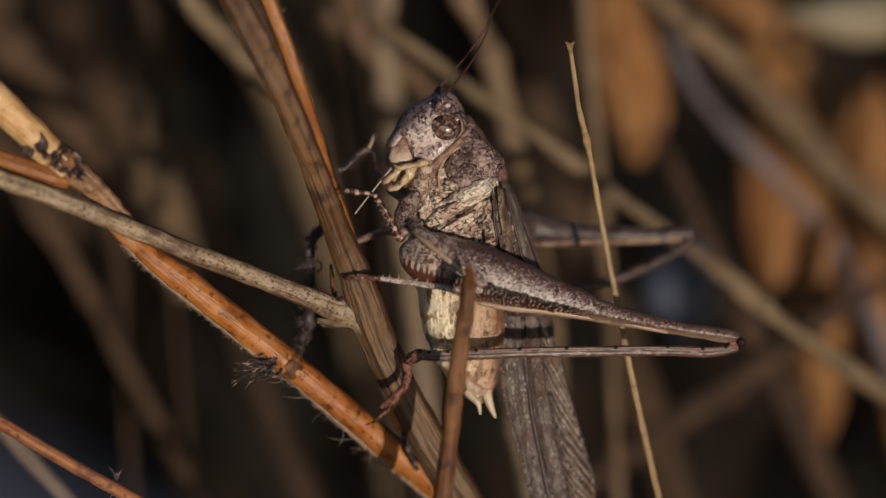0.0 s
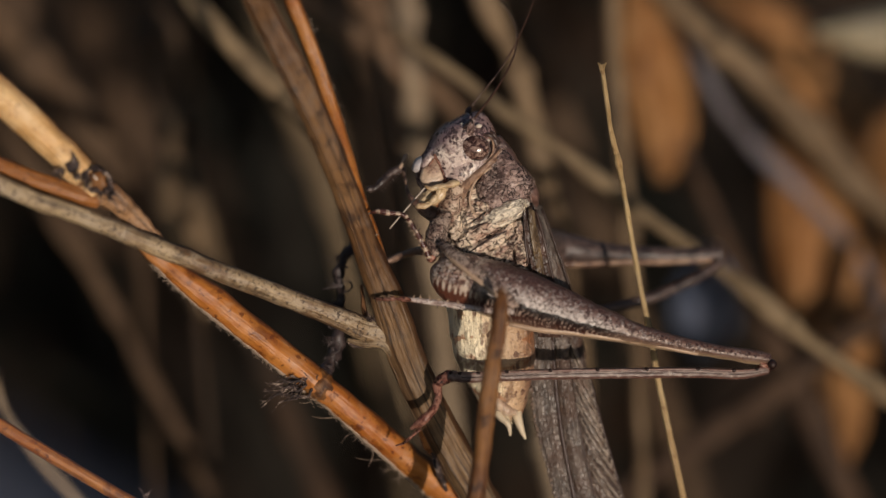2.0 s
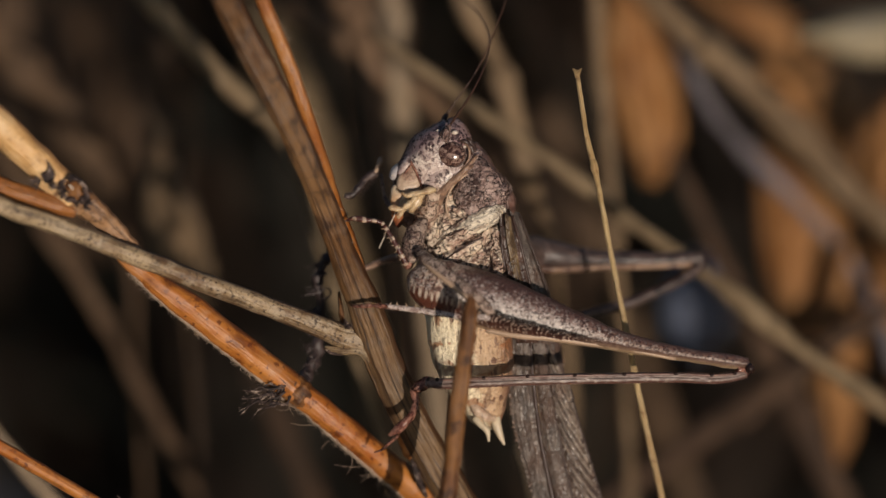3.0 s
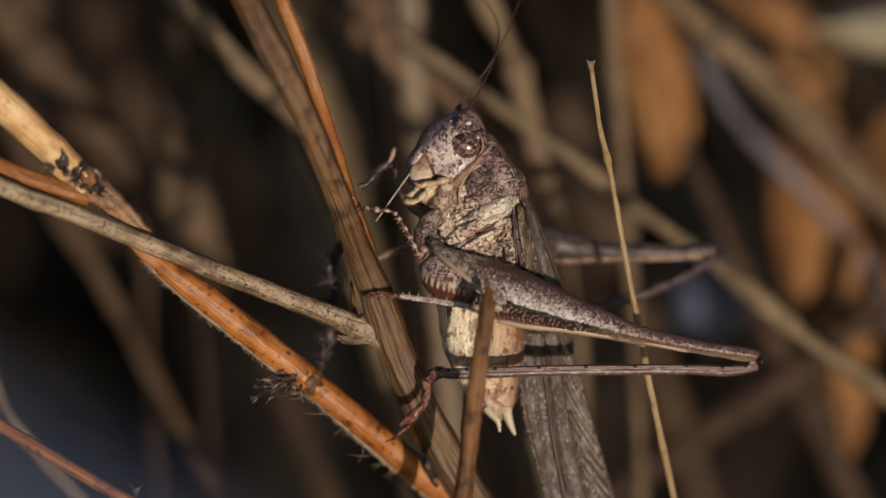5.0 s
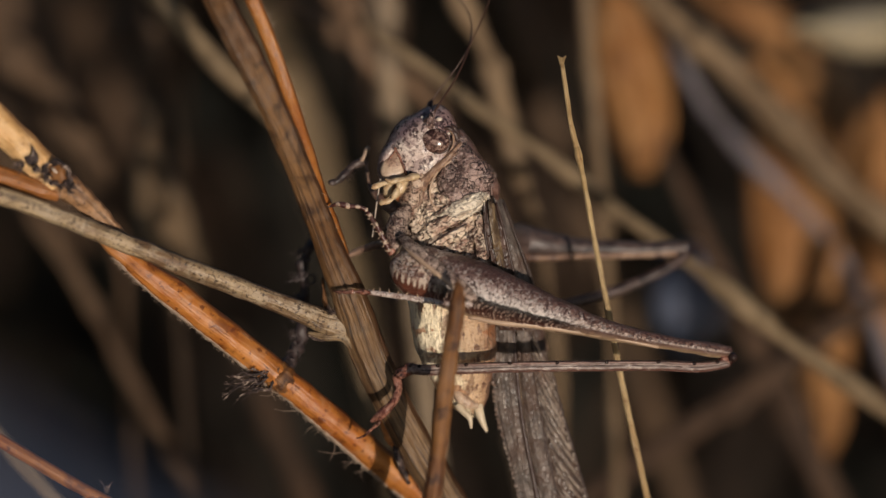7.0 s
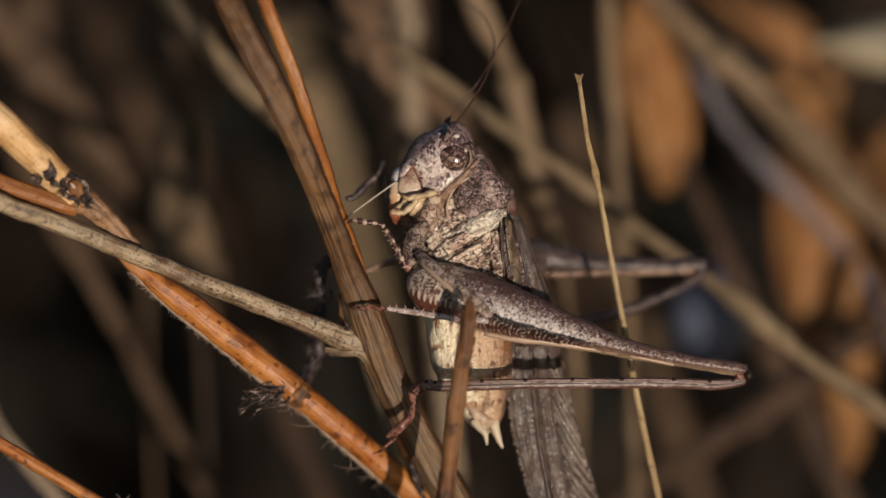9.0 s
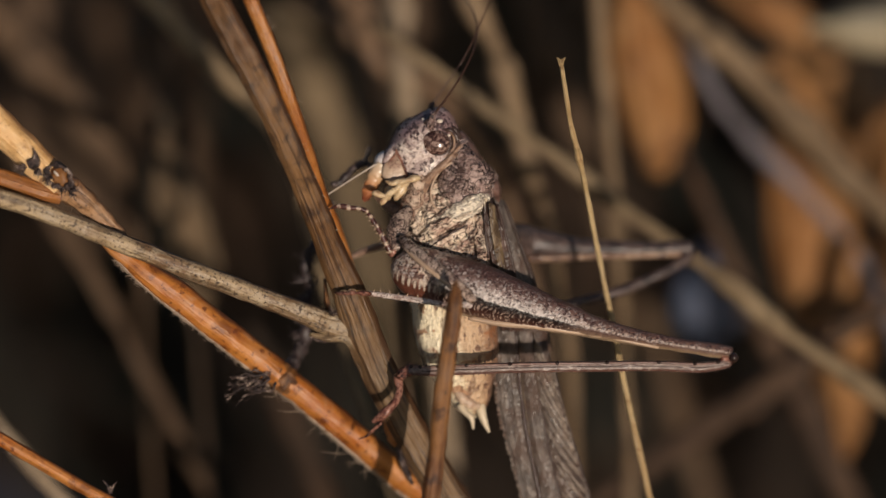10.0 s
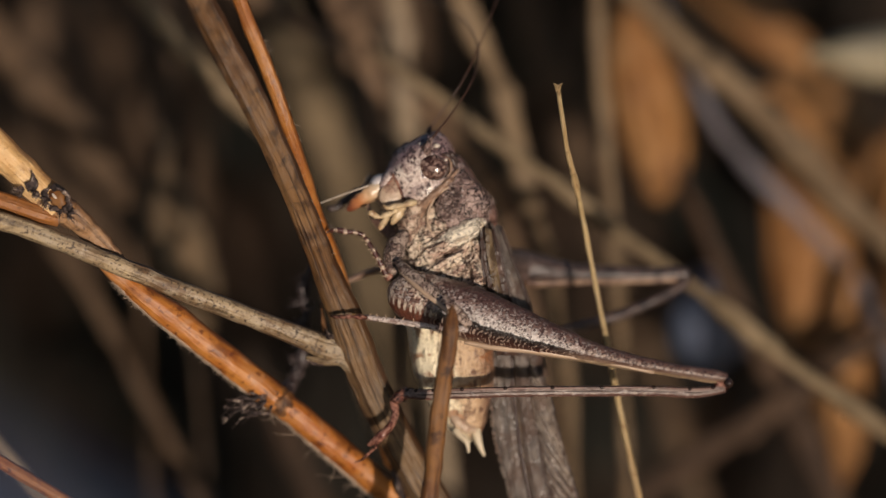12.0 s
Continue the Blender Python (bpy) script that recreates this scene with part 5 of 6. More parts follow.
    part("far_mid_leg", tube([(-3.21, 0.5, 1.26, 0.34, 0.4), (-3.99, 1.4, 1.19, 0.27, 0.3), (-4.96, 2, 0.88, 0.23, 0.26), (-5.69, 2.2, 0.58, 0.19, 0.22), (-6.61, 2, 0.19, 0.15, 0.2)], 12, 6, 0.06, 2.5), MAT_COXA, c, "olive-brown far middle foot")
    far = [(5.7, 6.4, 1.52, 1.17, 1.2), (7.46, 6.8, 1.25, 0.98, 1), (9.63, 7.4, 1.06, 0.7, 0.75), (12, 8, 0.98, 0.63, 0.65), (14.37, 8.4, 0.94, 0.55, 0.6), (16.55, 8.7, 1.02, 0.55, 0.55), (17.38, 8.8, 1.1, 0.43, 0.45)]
    far_thigh = part("far_hind_femur", tube([(4.1, 4, 1.82, 0.93, 1.2)] + far, 24, 8, 0.05, 2), MAT_FAR_LEG, c, "far jumping thigh, shade in its dark brown colour, tan below")
    part("femur_keel", tube([(6, 6, 0.35, 0.23, 0.4), (7.84, 6.4, 0.39, 0.25, 0.4), (10.4, 7, 0.51, 0.23, 0.4), (13.17, 7.8, 0.55, 0.24, 0.35), (16.52, 8.3, 0.67, 0.2, 0.3)], 10, 6), MAT_FOLD, far_thigh, "tan lower ridge of the far thigh")
    part("knee", ball((17.21, 8.7, 0.75), 0.34, 0.4, 0.5, 0, 0.06), MAT_SPINE, far_thigh)
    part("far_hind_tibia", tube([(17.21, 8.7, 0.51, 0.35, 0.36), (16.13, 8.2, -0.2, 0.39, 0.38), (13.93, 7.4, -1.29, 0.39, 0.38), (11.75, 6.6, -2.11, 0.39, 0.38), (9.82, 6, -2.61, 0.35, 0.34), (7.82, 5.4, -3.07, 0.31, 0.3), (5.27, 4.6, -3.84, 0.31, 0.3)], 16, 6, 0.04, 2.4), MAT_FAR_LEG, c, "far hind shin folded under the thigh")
    return dict(labrum=labrum, jaws=jaws, palp=palp, palp_far=palp_far, strand=strand, leg=leg, feelers=feelers)


INSECT = bush_cricket()


# ---- stems in focus ----
def fuzz(rows, count, size, side, seed, parent, spread=0.6, name="fuzz", material=None):
    """Frayed fibres along one edge of a stem."""
    rng = random.Random(seed)
    path = glide(rows, 14)
    bm = bmesh.new()
    for i in range(count):
        k = rng.randrange(len(path) - 1)
        p, q = path[k], path[k + 1]
        t = (Vector(q[:3]) - Vector(p[:3])).normalized()
        up = Vector((-t.z, 0, t.x)) * side
        a = Vector(p[:3]) + up * p[3] * rng.uniform(0.75, 0.97) + Vector((0, -p[4] * rng.uniform(-0.3, 0.55), 0))
        b = a + (up * rng.uniform(0.2, 1) + t * rng.uniform(-1.4, 1.4) * spread + Vector((0, rng.uniform(-0.5, 0.5), 0))) * size * rng.uniform(0.4, 1.3)
        m = a.lerp(b, 0.5) + Vector((rng.uniform(-1, 1), rng.uniform(-1, 1), rng.uniform(-1, 1))) * size * 0.18
        tube([(*a, 0.024, 0.024), (*m, 0.018, 0.018), (*b, 0.006, 0.006)], 4, 3, bm=bm, caps=False)
    return tagged(part(name, bm, material or MAT_FUZZ, parent, "frayed grey plant fibres"), kind="stuff")


def husk(at, seed, parent, size=2.0, lean=(-1, 0, -0.1), count=16, name="withered_bud", spread=0.6, slim=1.0, material=None):
    """A shrivelled bud: crumpled bracts and fringed tips."""
    rng = random.Random(seed)
    bm = bmesh.new()
    lean = Vector(lean).normalized()
    for i in range(count * 2):
        a = Vector(at) + Vector((rng.uniform(-1, 1), rng.uniform(-1, 1), rng.uniform(-1, 1))) * size * 0.17
        d = (lean + Vector((rng.uniform(-1, 1), rng.uniform(-1, 1), rng.uniform(-1, 1))) * spread).normalized()
        ln = size * rng.uniform(0.3, 1.15)
        side = Vector((rng.uniform(-1, 1), rng.uniform(-1, 1), rng.uniform(-1, 1))) * size * 0.17
        w = size * rng.uniform(0.025, 0.085) * slim
        e = a + d * ln
        tube([(*a, w, w * 0.5), (*(a + d * ln * 0.35 + side), w * 1.2, w * 0.35), (*(a + d * ln * 0.7 - side * 0.6), w * 0.9, w * 0.4), (*e, w * 0.3, w * 0.2)], 7, 4, size * 0.035, 4, bm=bm)
        for j in range(3):
            f = e + (d + Vector((rng.uniform(-1, 1), rng.uniform(-1, 1), rng.uniform(-1, 1))) * 0.8) * size * rng.uniform(0.06, 0.16)
            tube([(*e, w * 0.3, w * 0.2), (*f, 0.012, 0.012)], 4, 2, bm=bm, caps=False)
    return part(name, bm, material or MAT_HUSK, parent, "shrivelled dark bud with frayed tips")


def plant_main():
    s = thing("dry_plant", "upright ribbed brown dry stem with a joined side twig", "dry plant")
    rows = rooted([(-16.6, -12.8, 23.8, 0.8, 0.8), (-15.15, -11.2, 19.52, 0.85, 0.85), (-13.64, -9.6, 16.3, 0.91, 0.91), (-11.94, -8.8, 13.01, 0.93, 0.93), (-10.2, -7.6, 9.34, 0.87, 0.87), (-8.43, -5.6, 4.91, 0.84, 0.84), (-6.91, -3.6, 0.79, 0.94, 0.94), (-5.46, -2.08, -3, 1.14, 1.14), (-4.57, -1.12, -5.67, 1.22, 1.22), (-3.05, -0.16, -9.12, 1.18, 1.18), (-1.23, 1, -12.61, 1.19, 1.19), (1.31, 2.5, -16.91, 1.19, 1.19)])
    part("stalk", tube(rows, 36, 10, 0.10, 0.7, 9, 0.055), MAT_MAIN, s, "ribbed brown stalk with dark blotches")
    twig = [(-38.39, -11.2, 8.31, 0.63, 0.63), (-33.38, -10, 6.61, 0.63, 0.63), (-29.07, -8.8, 4.63, 0.63, 0.63), (-25.83, -7.68, 3.46, 0.63, 0.63), (-21.83, -6.4, 1.83, 0.64, 0.64), (-17.42, -5.12, 0.04, 0.66, 0.66), (-13.34, -4, -1.55, 0.66, 0.66), (-9.61, -2.88, -2.99, 0.72, 0.72), (-7.36, -1.92, -3.95, 0.83, 0.83), (-5.78, -1.2, -4.37, 1.03, 1.03), (-5.03, -0.8, -4.61, 0.91, 0.91)]
    part("side_twig", tube(twig, 24, 10, 0.10, 0.8), MAT_SPECKLED, s, "grey-tan speckled side twig")
    part("collar", tube([(-8.5, -2.08, -4.74, 0.15, 0.3), (-7.36, -1.92, -4.97, 0.27, 0.6), (-6.04, -1.44, -5.06, 0.34, 0.9), (-5.48, -1.2, -5.67, 0.3, 0.8)], 12, 6, 0.1, 2), MAT_SPECKLED, s)
    for rows, mat in (([(-7.53, -1.28, -1.03, 0.08, 0.1), (-7.46, -1.2, -1.86, 0.15, 0.2), (-7.31, -1.12, -3.01, 0.19, 0.25), (-7, -1.28, -3.96, 0.19, 0.3)], MAT_RUST),
                      ([(-8.5, -1.92, -4.74, 0.06, 0.08), (-8.2, -1.76, -5.05, 0.11, 0.15), (-7.37, -1.6, -5.2, 0.15, 0.2)], MAT_HUSK)):
        part("bract", tube(rows, 8, 6, 0.04, 3), mat, s, "dry pointed bract")
    husk((-6.71, -2.08, -3.49), 5, s, 0.7, (-0.4, -0.6, 0.5), 9)
    fuzz([(-10.57, -7.6, 10.09, 0.97, 0.97), (-8.4, -5.6, 4.91, 0.97, 0.97), (-6.94, -3.6, 0.79, 1.02, 1.02)], 16, 0.5, 1, 21, s)


def plant_companion():
    s = thing("dry_plant", "slim orange dry stem running behind the brown one", "dry plant")
    rows = rooted([(-14.35, -8, 24.57, 0.45, 0.45), (-12.79, -8, 19.74, 0.48, 0.48), (-11.54, -7.6, 16.42, 0.5, 0.5), (-10.52, -7, 13.84, 0.5, 0.5), (-9.64, -6.4, 11.25, 0.49, 0.49), (-8.67, -5.2, 8.29, 0.45, 0.45), (-7.71, -3.2, 4.95, 0.43, 0.43), (-6.56, -0.5, 1.56, 0.46, 0.46), (-5.53, 1.5, -2.26, 0.46, 0.46), (-3.63, 3, -7.68, 0.46, 0.46), (-0.93, 4.5, -13.92, 0.47, 0.47)])
    part("stalk", tube(rows, 20, 10, 0.05, 0.8), MAT_AMBER, s)
    fuzz(rows[2:7], 22, 0.45, 1, 31, s)


def plant_orange():
    s = thing("dry_plant", "thick orange-brown dry stem with withered nodes and frayed bark", "dry plant")
    pale = [(-41.26, -9.1, 19.67, 1.19, 1.19), (-35.79, -8.4, 15.18, 1.19, 1.19), (-31.41, -7.7, 11.5, 1.19, 1.19), (-29.22, -7.28, 9.58, 1.16, 1.16), (-27.39, -6.86, 7.8, 1.12, 1.12), (-25.94, -6.44, 6.32, 1.05, 1.05), (-24.84, -6.16, 5.27, 1.01, 1.01)]
    part("upper_stalk", tube(pale, 26, 8, 0.12, 0.7), MAT_CREAM, s, "sun-bleached cream upper stalk")
    mid = [(-25.14, -6.16, 5.65, 0.97, 0.97), (-23.75, -5.74, 4.53, 0.86, 0.86), (-22.3, -5.18, 3.19, 0.68, 0.68), (-20.76, -4.6, 1.62, 0.41, 0.41), (-19.65, -4.3, 0.64, 0.15, 0.15)]
    part("middle_stalk", tube(mid, 26, 12, 0.14, 1.4), MAT_WEED, s, "narrow weathered middle of the stalk")
    low = rooted([(-22.32, -4.9, 1.84, 0.45, 0.45), (-21.02, -4.62, 0.79, 0.6, 0.6), (-19.43, -4.2, -0.56, 0.79, 0.79), (-17.67, -3.36, -1.89, 0.98, 0.98), (-15.79, -2.59, -3.41, 0.98, 0.98), (-13.89, -1.82, -4.9, 1.01, 1.01), (-11.95, -0.98, -6.51, 1.01, 1.01), (-10.64, -0.56, -7.59, 0.99, 0.99), (-9.62, -0.28, -8.39, 0.92, 0.92), (-7.61, 0.4, -10.13, 0.96, 0.96), (-5.56, 1.4, -11.93, 0.98, 0.98), (-3.24, 2.6, -13.95, 1, 1), (-0.93, 3.8, -15.9, 1.04, 1.04), (1.2, 4.8, -17.7, 1.05, 1.05)])
    part("lower_stalk", tube(low, 30, 10, 0.12, 0.7), MAT_ORANGE, s, "glowing orange lower stalk")
    part("side_branch", tube([(-38.85, -7.7, 10.08, 0.6, 0.6), (-33.66, -7.56, 7.78, 0.6, 0.6), (-29.22, -7.28, 5.93, 0.63, 0.63), (-27.38, -7, 5.26, 0.63, 0.63), (-25.91, -6.72, 4.74, 0.6, 0.6), (-24.83, -6.3, 4.45, 0.52, 0.52)], 20, 8, 0.06, 0.9), MAT_BRANCH, s, "dark orange-brown side branch")
    part("node_ring", tube([(-26.01, -6.44, 6.39, 0.97, 0.97), (-25.5, -6.3, 5.95, 1.05, 1.05), (-24.84, -6.16, 5.35, 1.01, 1.01), (-24.11, -5.95, 4.79, 0.86, 0.86)], 30, 10, 0.24, 1.9), MAT_WEED, s, "crusty brown node")
    for at, sd, lean, size, n in (((-27, -7.9, 6.43), 11, (-0.5, -0.5, -0.2), 0.7, 9), ((-26.18, -7.95, 6.17), 12, (0.2, -0.4, -0.2), 0.8, 10), ((-24.52, -7.3, 5.18), 16, (0.5, -0.3, -0.6), 0.8, 5), ((-25.5, -7.75, 5.75), 18, (0.2, -0.5, -0.7), 0.7, 5), ((-24.1, -7.1, 5.1), 19, (0.7, -0.2, -0.7), 1.1, 4)):
        husk(at, sd, s, size, lean, n)
    ring = []
    for q in range(15):
        a = 2 * math.pi * q / 14
        p = Matrix.Rotation(radians(42), 3, "Y") @ Vector((0.92 * math.cos(a), -0.2 * math.sin(a), 0.66 * math.sin(a)))
        ring.append((-24.75 + p.x, -7.42 + p.y, 5.82 + p.z, 0.14, 0.16))
    part("scar_rim", tube(ring, 12, 5, 0.30, 2.6, caps=False), MAT_HUSK, s, "dark raised rim of an old bud scar")
    part("scar", ball((-24.75, -7.25, 5.82), 0.82, 0.28, 0.58, 42, 0.25, 28), MAT_RUST, s, "brown sunken bud scar")
    part("scar_chip", ball((-24.95, -7.52, 6.02), 0.26, 0.09, 0.10, 50, 0.06), MAT_SPOT, s, "pale chip in the scar")
    part("stain", tube([(-26.75, -8.02, 6.55, 0.3, 0.06), (-26.3, -8.08, 6.75, 0.36, 0.07), (-26.25, -8.1, 7.2, 0.18, 0.06), (-26.4, -8.12, 7.75, 0.02, 0.02)], 10, 6, 0.08, 3), MAT_HUSK, s, "brown pointed flake of bark")
    husk((-11.25, -1.54, -7.95), 13, s, 2.6, (-1, -0.15, -0.34), 7, spread=0.22, slim=0.42)
    husk((-11.45, -1.61, -7.6), 14, s, 2.2, (-1, -0.15, 0.05), 5, spread=0.26, slim=0.42)
    part("node_ring", tube([(-10.9, -0.63, -7.36, 0.97, 0.98), (-10.56, -0.56, -7.66, 1.05, 1.05), (-10.22, -0.49, -7.93, 1.03, 1.04), (-9.84, -0.35, -8.24, 0.92, 0.92)], 24, 8, 0.2, 2.2), MAT_RUST, s, "brown withered node")
    edge = [(x - w * 0.60, y - d * 0.2, z - w * 0.66, w * 0.16, d * 0.3) for x, y, z, w, d in low[1:-1]]
    part("bark_edge", tube(edge, 14, 30, 0.12, 2.4), MAT_FUZZ, s, "grey frayed bark edge")
    fuzz(low[1:13], 760, 0.46, -1, 41, s)
    fuzz(mid, 26, 0.5, -1, 42, s)
    fuzz(low[7:12], 26, 1.5, -1, 43, s, 1.0)
    return s


def small_orange():
    s = thing("dry_plant", "thin orange dry stem with a tiny spiky tuft", "dry plant")
    rows = rooted([(-38.46, -5, -5.97, 0.41, 0.41), (-34.02, -4.4, -8.84, 0.43, 0.43), (-29.54, -4, -11.57, 0.45, 0.45), (-26.57, -3.6, -13.36, 0.45, 0.45), (-23.59, -3, -15.16, 0.45, 0.45), (-20.23, -2.4, -17.09, 0.45, 0.45), (-16.85, -2, -19.31, 0.46, 0.46)])
    part("stalk", tube(rows, 18, 8, 0.06, 0.9), MAT_ORANGE, s)
    bm = bmesh.new()
    for dx, dz in ((-0.5, 0.9), (0.5, 0.8), (0.05, 0.55), (-0.2, 0.4)):
        a = Vector((-21.83, -3.4, -15.44))
        tube([(*a, 0.14, 0.12), (*(a + Vector((dx * 0.4, -0.1, dz * 0.6))), 0.08, 0.07), (*(a + Vector((dx, -0.2, dz))), 0.02, 0.02)], 7, 4, 0.03, 3, bm=bm)
    part("tuft", bm, MAT_HUSK, s, "tiny dark spiky tuft")
    fuzz(rows[2:6], 26, 0.35, -1, 51, s)


def straw():
    rows = rooted([(8.49, -3.6, 13.47, 0.172, 0.172), (8.57, -3.5, 12.87, 0.146, 0.146), (8.8, -3.2, 11.37, 0.163, 0.163), (9.12, -2.6, 9.31, 0.172, 0.172), (9.64, -2, 7.25, 0.198, 0.198), (10.04, -1.2, 5.36, 0.172, 0.172), (10.62, 0, 2.33, 0.181, 0.181), (11.26, 0.8, -0.92, 0.181, 0.181), (12, 1.2, -4.56, 0.198, 0.198), (12.75, 1.6, -8.41, 0.206, 0.206), (13.61, 2, -12.27, 0.215, 0.215), (14.64, 2.6, -16.76, 0.232, 0.232)])
    s = thing("grass_straw", "slender golden grass straw with a broken tip", "straw")
    part("stalk", tube(rows, 14, 8, 0.05, 1.2), MAT_STRAW, s)
    bm = bmesh.new()
    for dx in (-0.22, 0.0, 0.2):
        a = Vector((8.49, -3.6, 13.25))
        tube([(*a, 0.15, 0.12), (*(a + Vector((dx, 0, 0.3 + abs(dx)))), 0.08, 0.08), (*(a + Vector((dx * 1.5, 0, 0.52 + abs(dx) * 0.3))), 0.03, 0.03)], 7, 3, bm=bm)
    part("broken_tip", bm, MAT_STRAW, s, "splintered tip")
    part("joint", tube([(9.55, -2.2, 7.77, 0.19, 0.2), (9.63, -2.2, 7.24, 0.28, 0.3), (9.75, -2.1, 6.79, 0.21, 0.22)], 10, 5), MAT_STRAW, s)


def front_stem():
    s = thing("broken_stalk", "short rust-brown stem with a broken end in front of the insect", "dry plant")
    rows = rooted([(1.77, -9.6, -1.44, 0.29, 0.29), (1.70, -9.6, -2.04, 0.47, 0.47), (1.55, -9.5, -3.66, 0.53, 0.53), (1.18, -9.4, -6.26, 0.55, 0.55), (0.82, -9.2, -8.85, 0.59, 0.59), (0.51, -9.0, -11.83, 0.59, 0.59), (0.07, -8.6, -15.2, 0.6, 0.6), (-0.3, -8.2, -18.2, 0.6, 0.6)])
    part("stalk", tube(rows, 24, 10, 0.12, 0.8), MAT_RUST, s)
    bm = bmesh.new()
    for dx, up in ((-0.22, 0.3), (0.0, 0.55), (0.2, 0.2)):
        a = Vector((1.75, -9.6, -1.56))
        tube([(*a, 0.2, 0.2), (*(a + Vector((dx, 0, up * 0.6))), 0.12, 0.12), (*(a + Vector((dx * 1.3, 0, up))), 0.03, 0.03)], 8, 3, 0.04, 3, bm=bm)
    part("broken_end", bm, MAT_RUST, s, "splintered broken end")
    return s


def vine():
    s = thing("withered_vine", "dark twisted withered tendril hanging behind the stems", "tendril")
    rows = [(-8.06, 3, 1.77, 0.23, 0.23), (-8.64, 3, 0.81, 0.31, 0.31), (-9.14, 3, -0.54, 0.35, 0.35), (-8.92, 3.2, -1.89, 0.31, 0.31), (-9.3, 3.2, -3.44, 0.35, 0.35), (-9.14, 3, -4.98, 0.42, 0.42), (-9.55, 2.4, -6.12, 0.42, 0.42), (-10.05, 1.4, -7.25, 0.35, 0.35), (-10.4, 0.4, -7.99, 0.27, 0.27)]
    part("tendril", tube([(-7.24, 2.5, 4.27, 0.15, 0.15)] + rows, 12, 8, 0.3, 1.6), MAT_VINE, s)
    for at, sd, lean, size in (((-9.2, 2.4, -1.12), 61, (-1, -0.2, 0.2), 1.0), ((-8.93, 2.4, 0.62), 62, (-1, 0, 0.1), 0.8), ((-9.38, 2, -5.54), 63, (-0.4, -0.3, -0.9), 1.3), ((-9.75, 1.4, -6.68), 65, (-0.2, -0.2, -1), 1.0), ((-9.2, 2.2, -2.27), 67, (0.3, -0.3, -1), 1.1), ((-9.57, 1.8, -5.15), 68, (-0.9, -0.2, 0.4), 0.9)):
        husk(at, sd, s, size, lean, 4, "curled_leaflet", 0.7, 0.6, MAT_VINE)
    rng = random.Random(64)
    for k in range(12):
        f = k / 11
        at = Vector((-8.3 - 1.5 * f + rng.uniform(-0.2, 0.2), 2.4 - 1.2 * f, 1.8 - 9.2 * f))
        out, rad, spin = rng.choice((-1, -1, 1)), rng.uniform(0.25, 0.6), rng.uniform(0.8, 1.6)
        rows = []
        for q in range(9):
            a = q / 8 * math.pi * spin
            rows.append((at.x + out * (rad * math.sin(a) + 0.09 * q * rad), at.y - 0.05 * q, at.z + rad * (1 - math.cos(a)) * rng.choice((1, 1)) - 0.05 * q, 0.075 - 0.006 * q, 0.06 - 0.005 * q))
        part("curl", tube(rows, 8, 4, 0.04, 4), MAT_VINE, s, "thin dark curling strand")


def bud():
    s = thing("dry_bud", "small reddish bud with a grey tip on the stem fork", "bud")
    part("scale", tube([(-3.6, 1, -10.39, 0.19, 0.19), (-3.21, 0.6, -11.25, 0.38, 0.38), (-2.91, 0.6, -12.06, 0.34, 0.34), (-2.68, 0.8, -12.52, 0.15, 0.15)], 12, 6, 0.06, 2), MAT_ORANGE, s)
    part("tip", tube([(-2.76, 0.6, -12.28, 0.15, 0.15), (-2.45, 0.4, -13.12, 0.23, 0.23), (-2.22, 0.8, -13.9, 0.23, 0.23), (-1.77, 1.8, -15.02, 0.15, 0.15)], 12, 6, 0.14, 2.5), MAT_HUSK, s, "grey fuzzy tip")


plant_main()
plant_companion()
plant_orange()
small_orange()
straw()
FRONT = front_stem()
vine()
bud()


# ---- plants out of focus behind ----
def far_stalk(label, material, rows, nodes=(0.3, 0.62)):
    """A dry stalk out of the sharp range: a bent cane with swollen nodes, rooted in the soil."""
    s = thing("dry_stalk", label, "dry stalk", group="dry stalks behind the insect")
    rows = rooted(rows)
    part("cane", tube(rows, 16, 8, 0.4, 0.25), material, s)
    line = glide(rows[:-1], 8)
    for f in nodes:
        i = int(f * (len(line) - 2))
        p, q = line[i], line[i + 1]
        t = (Vector(q[:3]) - Vector(p[:3])).normalized()
        at = Vector(p[:3])
        part("node", tube([(*(at - t * p[3] * 1.1), p[3] * 1.02, p[4] * 1.02), (*at, p[3] * 1.25, p[4] * 1.25), (*(at + t * p[3] * 1.1), p[3] * 1.02, p[4] * 1.02)], 14, 4, 0.2, 0.5), material, s)
    return s


def far_leaf(label, material, left, right, hold, bulge=3.0):
    """A withered leaf: curled blade, midrib and the stalk it hangs by."""
    s = thing("dry_leaf", label, "dry leaf", group="dry leaves behind the insect")
    part("blade", sheet(left, right, 0.5, 8, 10, bulge, 0.25), material, s)
    mid = [Vector(a).lerp(Vector(b), 0.5) - Vector((0, bulge * 0.97, 0)) for a, b in zip(left, right)]
    part("midrib", tube([(*p, 0.55 - 0.08 * i, 0.5 - 0.07 * i) for i, p in enumerate(mid)], 8, 6), material, s)
    top = Vector(left[0]).lerp(Vector(right[0]), 0.5)
    h = Vector(hold)
    part("leaf_stalk", tube([(*h, 0.7, 0.7), (*(h.lerp(top, 0.5) + Vector((0, 0, 1.0))), 0.6, 0.6), (*mid[0], 0.55, 0.5)], 8, 6), material, s)


